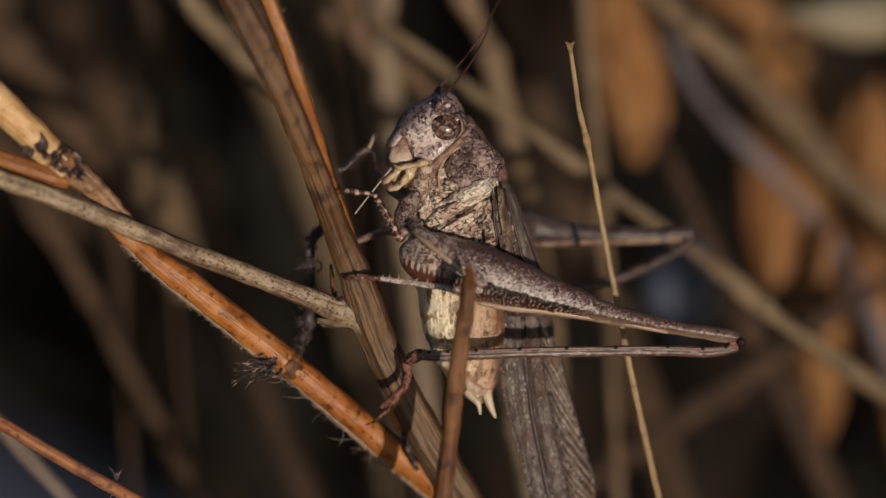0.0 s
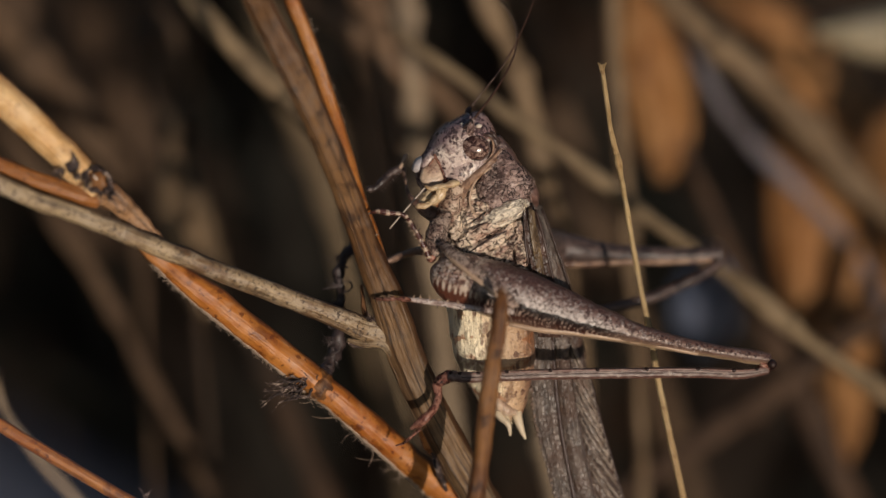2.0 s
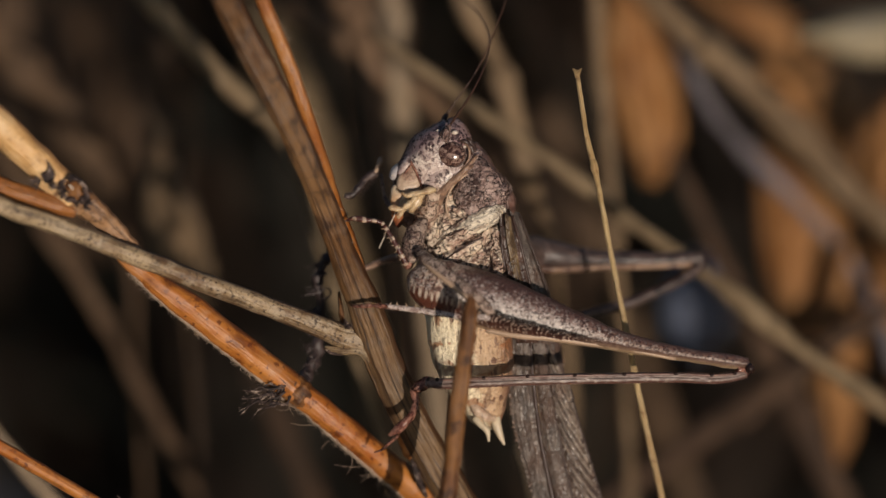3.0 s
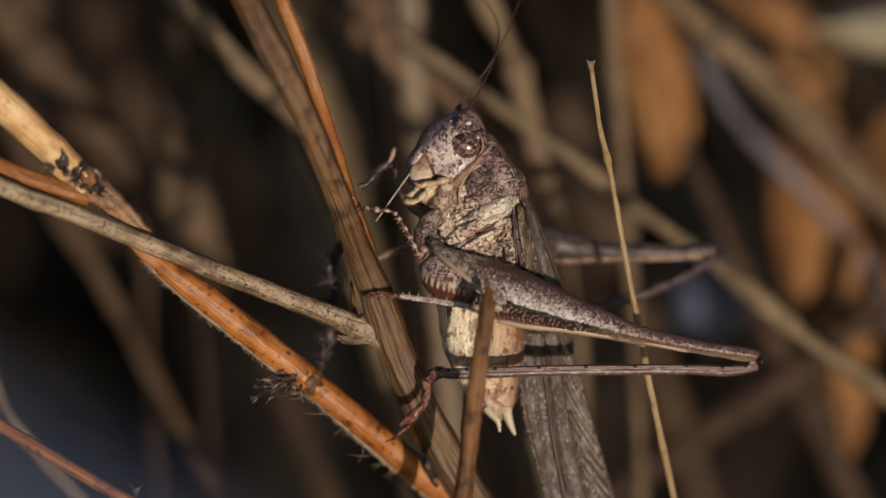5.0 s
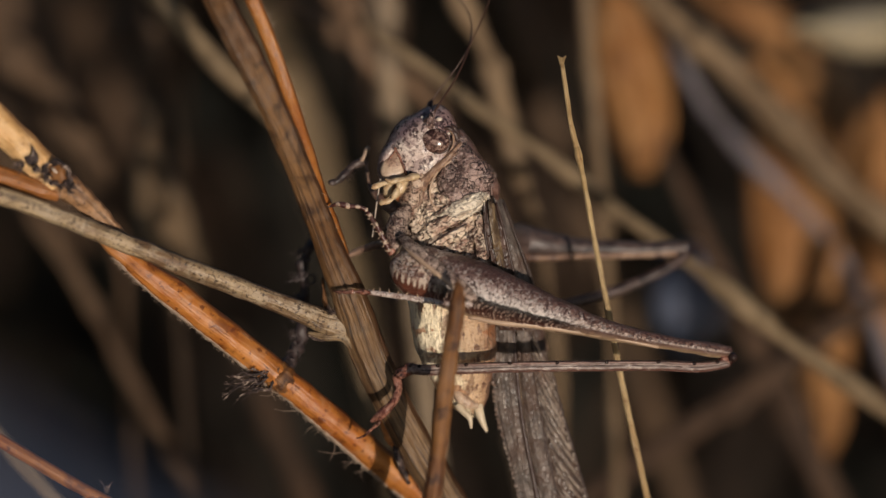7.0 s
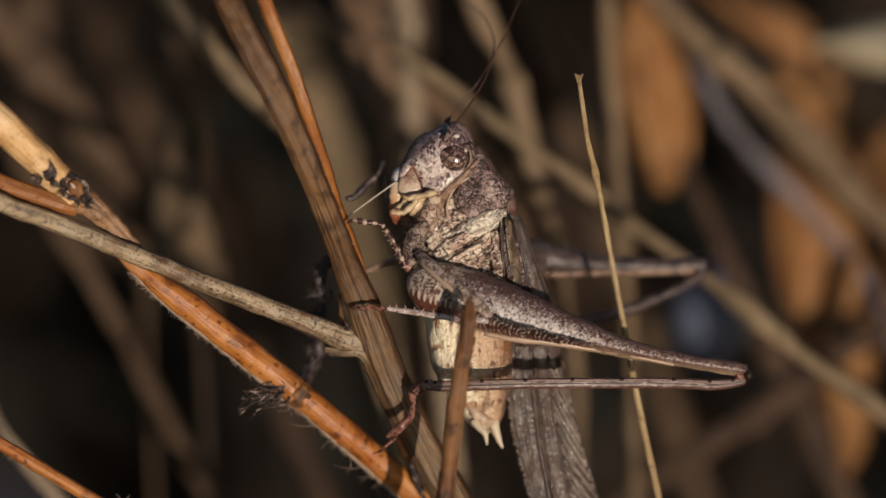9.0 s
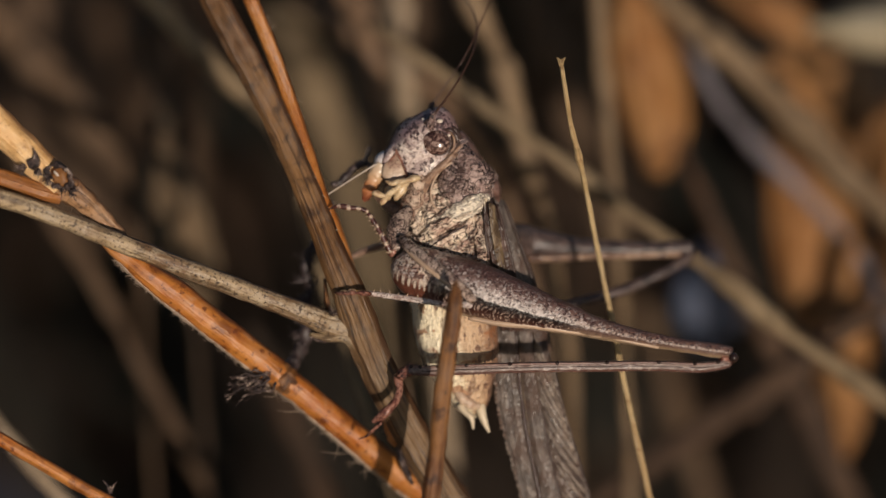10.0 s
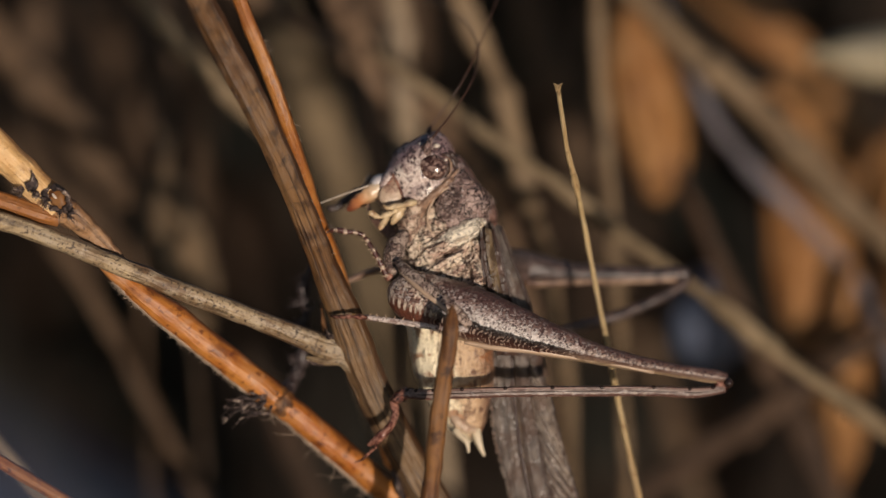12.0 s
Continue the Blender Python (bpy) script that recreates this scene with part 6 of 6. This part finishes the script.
LEANING = far_stalk("pale tan dry stalk leaning among weeds", MAT_OLIVE, [(-26.07, 23, 26.36, 0.7, 0.7), (-21.96, 23, 21.84, 0.7, 0.7), (-18.67, 23, 18.34, 0.7, 0.7), (-14.97, 23, 14.43, 0.72, 0.72), (-12.2, 23, 11.6, 0.72, 0.72), (-10.3, 23, 9.5, 0.7, 0.7), (-8.9, 23, 6, 0.45, 0.45), (-7.6, 23, 1, 0.32, 0.32), (-6, 23, -4, 0.3, 0.3)], (0.3,))
far_stalk("tan dry stalk close behind the brown stem", MAT_OLIVE, [(-21.5, 82, 30, 1.5, 1.5), (-18.5, 82, 23.5, 1.5, 1.5), (-16.9, 82, 20, 1.55, 1.55), (-15.5, 82, 16.8, 1.6, 1.6), (-14.3, 82, 14.2, 1.6, 1.6), (-13.3, 82, 11.7, 1.55, 1.55), (-12.2, 82, 8.8, 1.4, 1.4), (-11.1, 82, 5.4, 1.2, 1.2), (-9, 82, -2, 0.9, 0.9), (-6, 82, -14, 0.8, 0.8)])
far_stalk("long straw-coloured dry stalk leaning far over", MAT_OLIVE, [(-5.93, 23.8, 17.36, 0.32, 0.32), (-1.82, 23.8, 14.47, 0.42, 0.42), (2.11, 23.8, 11.58, 0.51, 0.51), (6.43, 23.8, 8.5, 0.58, 0.58), (10.14, 23.8, 5.61, 0.61, 0.61), (14.27, 23.8, 2.72, 0.61, 0.61), (18.8, 23.8, -0.58, 0.65, 0.65), (23.33, 23.8, -4.29, 0.65, 0.65), (27.87, 23.8, -7.59, 0.68, 0.68), (32.81, 23.8, -10.88, 0.68, 0.68)], (0.45, 0.8))
far_stalk("tan dry stalk crossing a paler one", MAT_TAN, [(-1.85, 29.92, 26.92, 0.8, 0.8), (1.3, 29.92, 19.36, 0.84, 0.84), (3.28, 29.92, 15.16, 0.88, 0.88), (4.48, 29.92, 10.96, 0.92, 0.92), (5.77, 29.92, 6.34, 0.8, 0.8), (7.05, 29.92, 2.56, 0.39, 0.39), (7.82, 30.6, -1.92, 0.37, 0.37), (8.51, 32.64, -7.65, 0.37, 0.37), (8.77, 35.36, -15.24, 0.37, 0.37)])
far_stalk("upright slim tan dry stalk", MAT_TAN, [(10.37, 32.64, 29.26, 0.55, 0.55), (10.7, 32.64, 16.99, 0.55, 0.55), (11.24, 32.64, 10.21, 0.55, 0.55), (11.97, 32.64, 2.58, 0.59, 0.59), (12.56, 32.64, -6.73, 0.42, 0.42), (12.98, 32.64, -15.21, 0.42, 0.42)])
far_stalk("broad grey-brown weathered dry stalk", MAT_EARTH, [(-12, 27.2, 27, 0.95, 0.95), (-9.04, 27.2, 21.5, 1.0, 1.0), (-6.75, 27.2, 17.3, 1.0, 1.0), (-5.7, 27.2, 9.3, 0.7, 0.7), (-4.9, 27.2, 2, 0.4, 0.4), (-4, 27.2, -6.6, 0.4, 0.4)])
far_stalk("pale weathered dry stalk standing upright", MAT_ASH, [(-6.36, 39.44, 30.29, 0.83, 0.83), (-4.89, 39.44, 19.92, 0.94, 0.94), (-4.41, 39.44, 13.87, 0.94, 0.94), (-3.77, 39.44, 7.82, 0.88, 0.88), (-2.91, 39.44, 0.91, 0.83, 0.83)])
far_stalk("dim tan dry stalk leaning over", MAT_EARTH, [(-18.57, 39.44, 23.61, 0.64, 0.64), (-13.39, 39.44, 20.39, 0.68, 0.68), (-8.2, 39.44, 17.26, 0.68, 0.68), (-3.01, 40.8, 13.82, 0.64, 0.64), (1.22, 42.16, 8.98, 0.64, 0.64), (4.15, 44.88, 1.88, 0.64, 0.64), (5.82, 47.6, -6.58, 0.64, 0.64)])
far_stalk("thick tan dry stalk beside rusty leaves", MAT_TAN, [(9.37, 40.8, 26.51, 0.84, 0.84), (17.62, 40.8, 18.27, 0.96, 0.96), (22.39, 40.8, 14.14, 1.06, 1.06), (26.29, 40.8, 10.24, 1.14, 1.14), (30.2, 40.8, 6.12, 1.14, 1.14), (35.41, 40.8, 1.78, 1.06, 1.06)])
far_stalk("slate-grey dry stalk with a bend", MAT_SLATE, [(15.37, 48.96, 22.26, 0.39, 0.39), (18.04, 48.96, 16.04, 0.44, 0.44), (20.26, 48.96, 12.04, 0.49, 0.49), (23.82, 48.96, 8.04, 0.54, 0.54), (27.36, 48.96, 4.48, 0.54, 0.54), (30.48, 48.96, 0.93, 0.49, 0.49), (33.14, 48.96, -3.96, 0.44, 0.44), (35.37, 48.96, -9.73, 0.44, 0.44)])
far_stalk("broad brown dry stalk in thin grass", MAT_ASH, [(4.5, 29.92, -6.68, 0.59, 0.59), (5.01, 29.92, -9.2, 0.84, 0.84), (5.68, 29.92, -12.14, 1.05, 1.05), (6.43, 29.92, -15.08, 1.18, 1.18), (7.48, 29.92, -19.28, 1.26, 1.26)])
# Lower cane thinned away to stand in for shade.
far_stalk("dry stalk coloured dim brown for shade", MAT_DIM, [(-25.75, 40.8, 35.62, 1.21, 1.21), (-24.71, 40.8, 26.08, 1.3, 1.3), (-23.29, 40.8, 14.8, 1.42, 1.42), (-22.44, 40.8, 9.15, 1.47, 1.47), (-21.68, 40.8, 3.95, 0.6, 0.6), (-20.92, 40.8, -1.69, 0.3, 0.3), (-20.26, 40.8, -8.63, 0.3, 0.3)])
far_stalk("leaning dry stalk coloured dim tan for shade", MAT_SHADE_UMBER, [(-44.43, 40.8, 26.08, 0.78, 0.78), (-36.62, 40.8, 12.63, 0.87, 0.87), (-33.15, 40.8, 6.12, 0.82, 0.82), (-30.11, 40.8, 1.34, 0.78, 0.78), (-27.73, 40.8, -2.56, 0.69, 0.69), (-25.43, 40.8, -6.9, 0.61, 0.61), (-22.64, 40.8, -12.11, 0.57, 0.57), (-19.7, 40.8, -17.75, 0.57, 0.57)], (0.62, 0.92))
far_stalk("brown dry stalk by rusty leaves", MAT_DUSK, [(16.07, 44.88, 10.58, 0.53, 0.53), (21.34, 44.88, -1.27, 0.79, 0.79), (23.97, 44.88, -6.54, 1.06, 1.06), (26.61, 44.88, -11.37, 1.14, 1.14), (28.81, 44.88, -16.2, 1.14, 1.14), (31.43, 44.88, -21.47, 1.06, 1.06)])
far_stalk("broad brown dry stalk half hidden", MAT_SHADE_UMBER, [(-43.2, 44.88, 29.02, 1.14, 1.14), (-36.18, 44.88, 18.49, 1.32, 1.32), (-32.67, 44.88, 14.53, 1.49, 1.49), (-29.15, 44.88, 10.14, 1.51, 1.51), (-26.57, 44.88, 5.31, 0.92, 0.92), (-25.35, 44.88, -0.4, 0.3, 0.3), (-24.88, 44.88, -7.54, 0.3, 0.3)])
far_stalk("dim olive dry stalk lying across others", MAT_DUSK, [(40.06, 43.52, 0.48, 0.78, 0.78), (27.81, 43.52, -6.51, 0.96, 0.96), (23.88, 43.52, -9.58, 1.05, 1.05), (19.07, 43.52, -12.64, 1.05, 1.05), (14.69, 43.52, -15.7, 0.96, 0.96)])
far_stalk("pale bent dry stalk with a kink", MAT_ASH, [(-40.04, 18, 15.42, 0.4, 0.4), (-36.27, 18, 0.04, 0.45, 0.45), (-34.66, 18, -6.44, 0.49, 0.49), (-33.44, 18, -10.08, 0.53, 0.53), (-31.42, 18, -13.24, 0.53, 0.53), (-28.02, 18, -17.04, 0.53, 0.53)], (0.5,))
far_stalk("brown dry stalk crossing behind the rest", MAT_SHADE_UMBER, [(2.75, 70.72, 27.53, 1.1, 1.1), (5.87, 70.72, 18.35, 1.19, 1.19), (9.73, 70.72, 7.34, 1.1, 1.1), (14.12, 71.4, -4.59, 1.01, 1.01), (18.33, 72.08, -17.41, 1.01, 1.01)])
far_stalk("rusty brown dry stalk behind the leaves", MAT_LEAF, [(17, 70.72, 27.5, 1.5, 1.5), (21.7, 70.72, 23.4, 1.7, 1.7), (26.4, 70.72, 19.6, 1.8, 1.8), (31.2, 70.72, 12.6, 2.0, 2.0), (34.2, 70.72, 5, 1.9, 1.9), (37.5, 70.72, -9, 1.5, 1.5)])
# The thicket's blackish colour stands in for deep shade on this stalk.
far_stalk("dry stalk coloured blackish for deep shade", MAT_THICKET, [(-16.99, 47.6, -5.27, 0.88, 0.88), (-15.22, 47.6, -9.25, 0.98, 0.98), (-13.01, 47.6, -14.12, 1.06, 1.06), (-10.79, 47.6, -19.43, 1.06, 1.06)])
far_leaf("hanging rust-orange dry leaf with pale sheen", MAT_LEAF, [(11.68, 44.88, 21.99), (10.98, 44.88, 17.61), (11.51, 44.88, 13.22), (12.73, 44.88, 9.71), (14.23, 44.88, 6.63)], [(14.37, 46.24, 22.08), (16.4, 46.24, 17.68), (17.45, 46.24, 13.27), (17.45, 46.24, 9.74), (15.69, 46.24, 6.48)], (11.43, 32.64, 24.18))
far_leaf("curled rust-brown dry leaf on a stalk", MAT_LEAF, [(25.34, 51.68, 14.38), (23.82, 51.68, 9.45), (23.82, 51.68, 4.08), (24.45, 51.68, -0.85), (25.79, 51.68, -5.33)], [(26.89, 54.4, 14.66), (30.05, 54.4, 9.97), (30.95, 54.4, 4.56), (30.05, 54.4, -0.86), (27.34, 54.4, -5.55)], (22.48, 42.16, 14.41))
far_leaf("curled rust-brown dry leaf near the soil", MAT_LEAF, [(29.15, 48.96, 0.05), (27.46, 48.96, -4.84), (27.54, 48.96, -8.84), (28.43, 48.96, -13.28), (29.15, 48.96, -15.95)], [(30.59, 50.32, 0.22), (31.93, 50.32, -4.86), (31.75, 50.32, -8.88), (31.22, 50.32, -13.34), (29.7, 50.32, -16.19)], (30.42, 48.28, 0.93))
far_leaf("dark rust-brown crumpled dry leaf", MAT_LEAF, [(34.05, 58.48, 13.28), (32.95, 58.48, 8.26), (33.23, 58.48, 3.7), (34.05, 58.48, -0.86)], [(35.68, 61.2, 13.57), (37.98, 61.2, 8.33), (37.98, 61.2, 3.72), (35.22, 61.2, -1.06)], (30, 43.52, 6.61))
far_leaf("pale beige papery dry leaf", MAT_PALE_LEAF, [(37.88, 47.6, 18.63), (34.34, 47.6, 20.13), (30.35, 47.6, 19.87), (26.82, 47.6, 18.63)], [(38.03, 48.96, 17.37), (34.47, 48.96, 16.22), (30.48, 48.96, 16.4), (26.84, 48.96, 17.99)], (35.55, 42.16, 1.79))
# Leaf shapes added to brighten the dark upper left; none is known there.
far_leaf("dull brown leaf shape added to brighten the dim tangle", MAT_ADDED_LEAF, [(-39.26, 76.16, 24.65), (-41.09, 76.16, 18.26), (-40.17, 76.16, 11.87), (-36.52, 76.16, 5.48), (-31.96, 76.16, 0.91)], [(-34.61, 78.88, 25.5), (-31.88, 78.88, 19.13), (-30.06, 78.88, 12.75), (-29.14, 78.88, 6.38), (-30.06, 78.88, 0.91)], (-35.7, 73.44, 28.37))
far_leaf("dull brown leaf shape added to brighten the dim tangle", MAT_ADDED_LEAF, [(-31.84, 80.24, 27.29), (-33.66, 80.24, 20.92), (-31.84, 80.24, 13.64), (-28.2, 80.24, 7.28), (-25.47, 80.24, 3.64)], [(-28.13, 82.96, 28.13), (-24.5, 82.96, 21.78), (-23.59, 82.96, 14.52), (-23.59, 82.96, 8.17), (-24.5, 82.96, 3.63)], (-29.18, 77.52, 31))
# Leaf shape added for the lit stretch of a stalk, shaded lower down.
far_leaf("olive-tan leaf shape standing in for the lit part of a stalk", MAT_TAN, [(-23.36, 38.08, 9.02), (-23.93, 38.08, 5.7), (-23.36, 38.08, 1.9), (-22.03, 38.08, -1.42), (-20.51, 38.08, -3.8)], [(-21.62, 39.44, 9.01), (-20.1, 39.44, 5.69), (-18.96, 39.44, 1.9), (-18.58, 39.44, -1.42), (-19.34, 39.44, -3.79)], (-22.94, 39.78, 11.85))
# One more added leaf shape that brightens the tangle.
far_leaf("dull brown leaf shape added to brighten the upper tangle", MAT_ADDED_LEAF, [(-11.88, 74.8, 30.17), (-12.8, 74.8, 24.68), (-10.97, 74.8, 19.2), (-8.23, 74.8, 13.71)], [(-7.3, 76.84, 30.11), (-4.56, 76.84, 24.64), (-4.56, 76.84, 19.16), (-7.3, 76.84, 13.69)], (-9.16, 72.08, 32.99))
# Leaf shape added for a blue-grey spot of unknown cause.
far_leaf("leaf shape standing in for an unknown blue-grey spot among weeds", MAT_SHADE_GREY, [(18.07, 58.48, 0.5), (16.43, 58.48, -2.69), (16.71, 58.48, -5.43), (18.07, 58.48, -7.25)], [(19.06, 59.84, 0.5), (21.63, 59.84, -2.7), (21.63, 59.84, -5.45), (19.06, 59.84, -7.47)], (19.04, 27.88, -0.46))


def thicket():
    """The tangle of dark stems that closes the view, too far off to count."""
    rng = random.Random(77)
    bm = bmesh.new()
    for i in range(2200):
        y = 120 + 900 * rng.random() ** 1.3
        span = 70 + y * 0.32
        x = rng.uniform(-span, span)
        foot = LOCAL @ Vector((x * 0.001, y * 0.001, -0.004))
        p = Vector(foot) * 1000
        lean = BASE.inverted().to_3x3() @ Vector((rng.gauss(0, 0.45), rng.gauss(0.15, 0.3), 1)).normalized()
        ln = rng.uniform(120, 330) * (1 + y / 2600)
        if min((p + lean * ln * f).y for f in (0.0, 0.5, 1.0)) < 130:
            continue
        w = rng.uniform(1.2, 4.0)
        bend = Vector((rng.gauss(0, 1), rng.gauss(0, 1), 0)) * ln * 0.07
        tube([(*p, w, w * 0.7), (*(p + lean * ln * 0.5 + bend), w * 0.9, w * 0.6), (*(p + lean * ln), w * 0.25, w * 0.2)], 6, 3, bm=bm, caps=False)
    thing("thicket", "dense tangle of dead weed stems with shade in their colour", "undergrowth", bm, MAT_THICKET, kind="stuff")


thicket()


def near_blade():
    """A broad grass blade close to the lens, swaying; its blue-grey is skylit shade put into the colour."""
    b = thing("broad_grass", "broad arching grass blade swaying close by, skylit shade in its blue-grey", "grass blade")
    rows = [(-46, 0, 23.4, 0.4, 0.1), (-40, 0, 20.4, 2.4, 0.2), (-24, 0, 12.2, 5.2, 0.3), (0, 0, 0, 6.0, 0.35), (9, 0, -5.6, 5.8, 0.4), (14, 0, -14, 5.4, 0.4), (16, 0, -30, 5.0, 0.4), (17, 0, -60, 4.6, 0.45), (18, 0, -150, 3.8, 0.5), (19, 0, -420, 2.4, 0.6)]
    part("blade", tube(rows, 16, 8, 0.1, 0.4), MAT_SHADE_BLUE, b)
    part("midrib", tube([(x, y - d, z, 0.25, 0.2) for x, y, z, w, d in rows[1:]], 8, 8), MAT_SHADE_BLUE, b)
    return b


BLADE = near_blade()


# ---- motion ----
def motions():
    def turn(ob, at, rows):
        """Rows of seconds, degrees and, where it slides too, millimetres to the right and up."""
        walk(ob, [(t, pose((at[0] + (d[0] if d else 0)) / 1000, at[1] / 1000, (at[2] + (d[1] if d else 0)) / 1000, 0, a, 0)) for t, a, *d in rows])

    turn(INSECT["labrum"], HINGE_LABRUM, [(0, -14), (1.0, -8), (1.6, 12), (2.0, 24), (2.5, 0), (3.0, 20), (4.0, 4), (5.0, -6), (5.5, 2), (6.0, -4), (6.5, -8), (7.0, -6), (8.0, 6), (9.0, 18), (9.5, 22), (10.0, 26), (10.5, 30), (11.0, 34), (11.5, 36), (12.0, 38)])
    for jaw in INSECT["jaws"]:
        turn(jaw, HINGE_JAW, [(0, -66, 0.8, -0.5), (1.6, -62, 0.7, -0.45), (2.0, -66, 0.75, -0.45), (2.5, -58, 0.3, -0.7), (3.0, -46, 0.1, -0.85), (3.5, -55, 0.3, -0.7), (4.5, -66, 0.7, -0.5), (5.5, -70, 0.8, -0.45), (7.0, -66, 0.75, -0.5), (8.0, -55, 0.4, -0.55), (8.8, -44, 0.1, -0.5),
                              (9.0, -42, 0.0, -0.45), (9.5, -37, 0.0, -0.35), (10.0, -20, -0.1, -0.2), (10.5, -2, -0.2, -0.1), (11.0, 0, -0.2, -0.1), (11.5, 4, -0.1, 0.0), (12.0, 7, -0.05, 0.0)])
    turn(INSECT["palp"], HINGE_PALP, [(0, 0), (0.5, 6), (1.0, -6), (1.5, 6), (2.0, 10), (2.5, 12), (3.0, 24), (4.0, 6), (5.0, 14), (5.5, 30, 0.2, 0.1), (6.0, 12), (6.5, 0), (7.0, 0), (8.0, 8), (9.0, 20), (9.5, 34, 0.1, 0.1), (10.0, 30), (10.5, 24), (11.0, 36, -0.3, 0), (11.5, 38, -0.1, 0), (12.0, 40)])
    turn(INSECT["palp_far"], HINGE_PALP, [(0, 0), (1.0, 8), (2.0, -10), (3.0, -20), (5.0, 0), (6.0, 8), (7.0, 20), (9.0, 0), (10.0, -16), (11.0, -24), (12.0, -20)])
    turn(INSECT["strand"], HINGE_STRAND, [(0, 0, 0.00, 0.00), (0.5, 12, 0.00, 0.30), (1, 20, -0.08, 0.45), (1.5, 26, -0.15, 0.61), (2, 2, 0.38, 0.30), (2.5, -18, 0.61, 0.00), (3, -13, 0.38, 0.00), (4, -6, 0.19, 0.38), (4.8, -4, 0.00, 0.57), (5.2, -3, -0.30, 0.95), (5.5, -2, -0.45, 0.83), (6, -10, 0.00, 0.57), (6.5, -28, 0.53, 0.00), (7, -31, -0.11, 0.15), (7.2, -33, -0.11, 0.15), (8, -3, -0.15, 0.57), (8.8, 17, -0.23, 0.95), (9, 15, -0.27, 1.14), (9.5, 13, -0.34, 1.21), (10, 19, -0.53, 1.36), (10.5, 23, -0.68, 1.44), (11, 25, -0.80, 1.52), (11.5, 28, -0.83, 1.55), (12, 31, -0.87, 1.55)])
    near, far = INSECT["feelers"]
    turn(near, (-0.04, -2.8, 10.1), [(0, 2), (1.0, 3), (2.0, 0), (3.0, -3), (4.0, -4), (5.0, -6), (6.0, -8), (7.0, -5), (8.0, -3), (9.0, -2), (9.5, -1), (10.5, -4), (11.0, 0), (12.0, 0)])
    turn(far, (-0.38, 0.3, 10.74), [(0, 3), (1.0, 2), (2.0, 1), (3.0, -2), (5.0, -1), (6.0, -2), (7.0, -1), (9.0, 1), (10.0, -2), (12.0, -2)])
    walk(FRONT, [(t, BASE @ pose(x / 1000, 0, 0)) for t, x in ((0, 0.0), (2.0, 0.0), (2.5, -0.38), (3.0, -0.38), (4.0, -0.16), (5.0, 0.0), (6.0, 0.06), (7.0, 0.0), (8.0, -0.15), (9.0, -0.28), (9.5, 0.05), (10.0, -0.06), (10.5, 0.04), (12.0, 0.0))])
    walk(LEANING, [(t, BASE @ pose(x / 1000, 0, 0)) for t, x in ((0, 0.0), (1.5, -0.3), (2.5, -1.5), (3.0, -2.0), (4.5, -1.7), (6.0, -1.4), (7.5, -1.3), (9.0, -1.4), (10.5, -2.8), (12.0, -1.7))])
    walk(BLADE, [(t, BASE @ pose(x / 1000, -0.15, z / 1000)) for t, x, z in (
        (0, -14.97, -14.46),
        (0.2, -14.93, -14.42),
        (0.4, -14.88, -12.85),
        (0.6, -15.06, -14.07),
        (0.8, -15.46, -13.99),
        (1, -15.86, -12.23),
        (1.2, -16.25, -11.91),
        (1.4, -16.64, -12.10),
        (1.6, -16.93, -11.64),
        (1.8, -17.13, -11.23),
        (2, -17.33, -12.77),
        (2.2, -16.55, -12.95),
        (2.4, -15.77, -13.92),
        (2.6, -15.03, -14.76),
        (3.2, -13.69, -14.49),
        (4, -13.92, -14.64),
        (4.7, -14.11, -14.67),
        (4.8, -14.14, -14.21),
        (5, -14.20, -10.65),
        (5.2, -14.24, -10.54),
        (5.4, -14.29, -12.39),
        (5.6, -14.09, -12.08),
        (5.8, -13.65, -10.95),
        (6, -13.21, -11.39),
        (6.2, -13.10, -13.47),
        (6.4, -12.99, -12.72),
        (6.6, -12.66, -11.33),
        (6.8, -12.10, -11.78),
        (7, -11.55, -12.65),
        (7.2, -11.50, -11.37),
        (7.8, -11.36, -13.15),
        (8.8, -11.13, -14.93),
        (9.4, -9.24, -14.85),
        (10, -7.79, -15.64),
        (10.5, -8.99, -14.49),
        (10.6, -9.23, -11.68),
        (10.7, -9.48, -11.44),
        (10.8, -9.73, -13.82),
        (10.9, -9.98, -10.49),
        (11, -10.22, -13.60),
        (11.1, -9.88, -13.80),
        (11.2, -9.55, -10.40),
        (11.3, -9.21, -14.19),
        (11.4, -8.87, -14.39),
        (11.5, -8.54, -10.64),
        (11.6, -8.23, -13.46),
        (11.7, -7.93, -11.66),
        (11.8, -7.62, -11.06),
        (11.9, -7.32, -14.72),
        (12, -7.01, -12.38),
    )])
    turn(INSECT["leg"], HINGE_FORELEG, [(0, 0), (1.5, 3), (3.0, -4), (5.0, -3), (6.5, 2), (7.0, 0), (9.0, -3), (9.5, -3), (10.5, 0), (12.0, 3)])


motions()
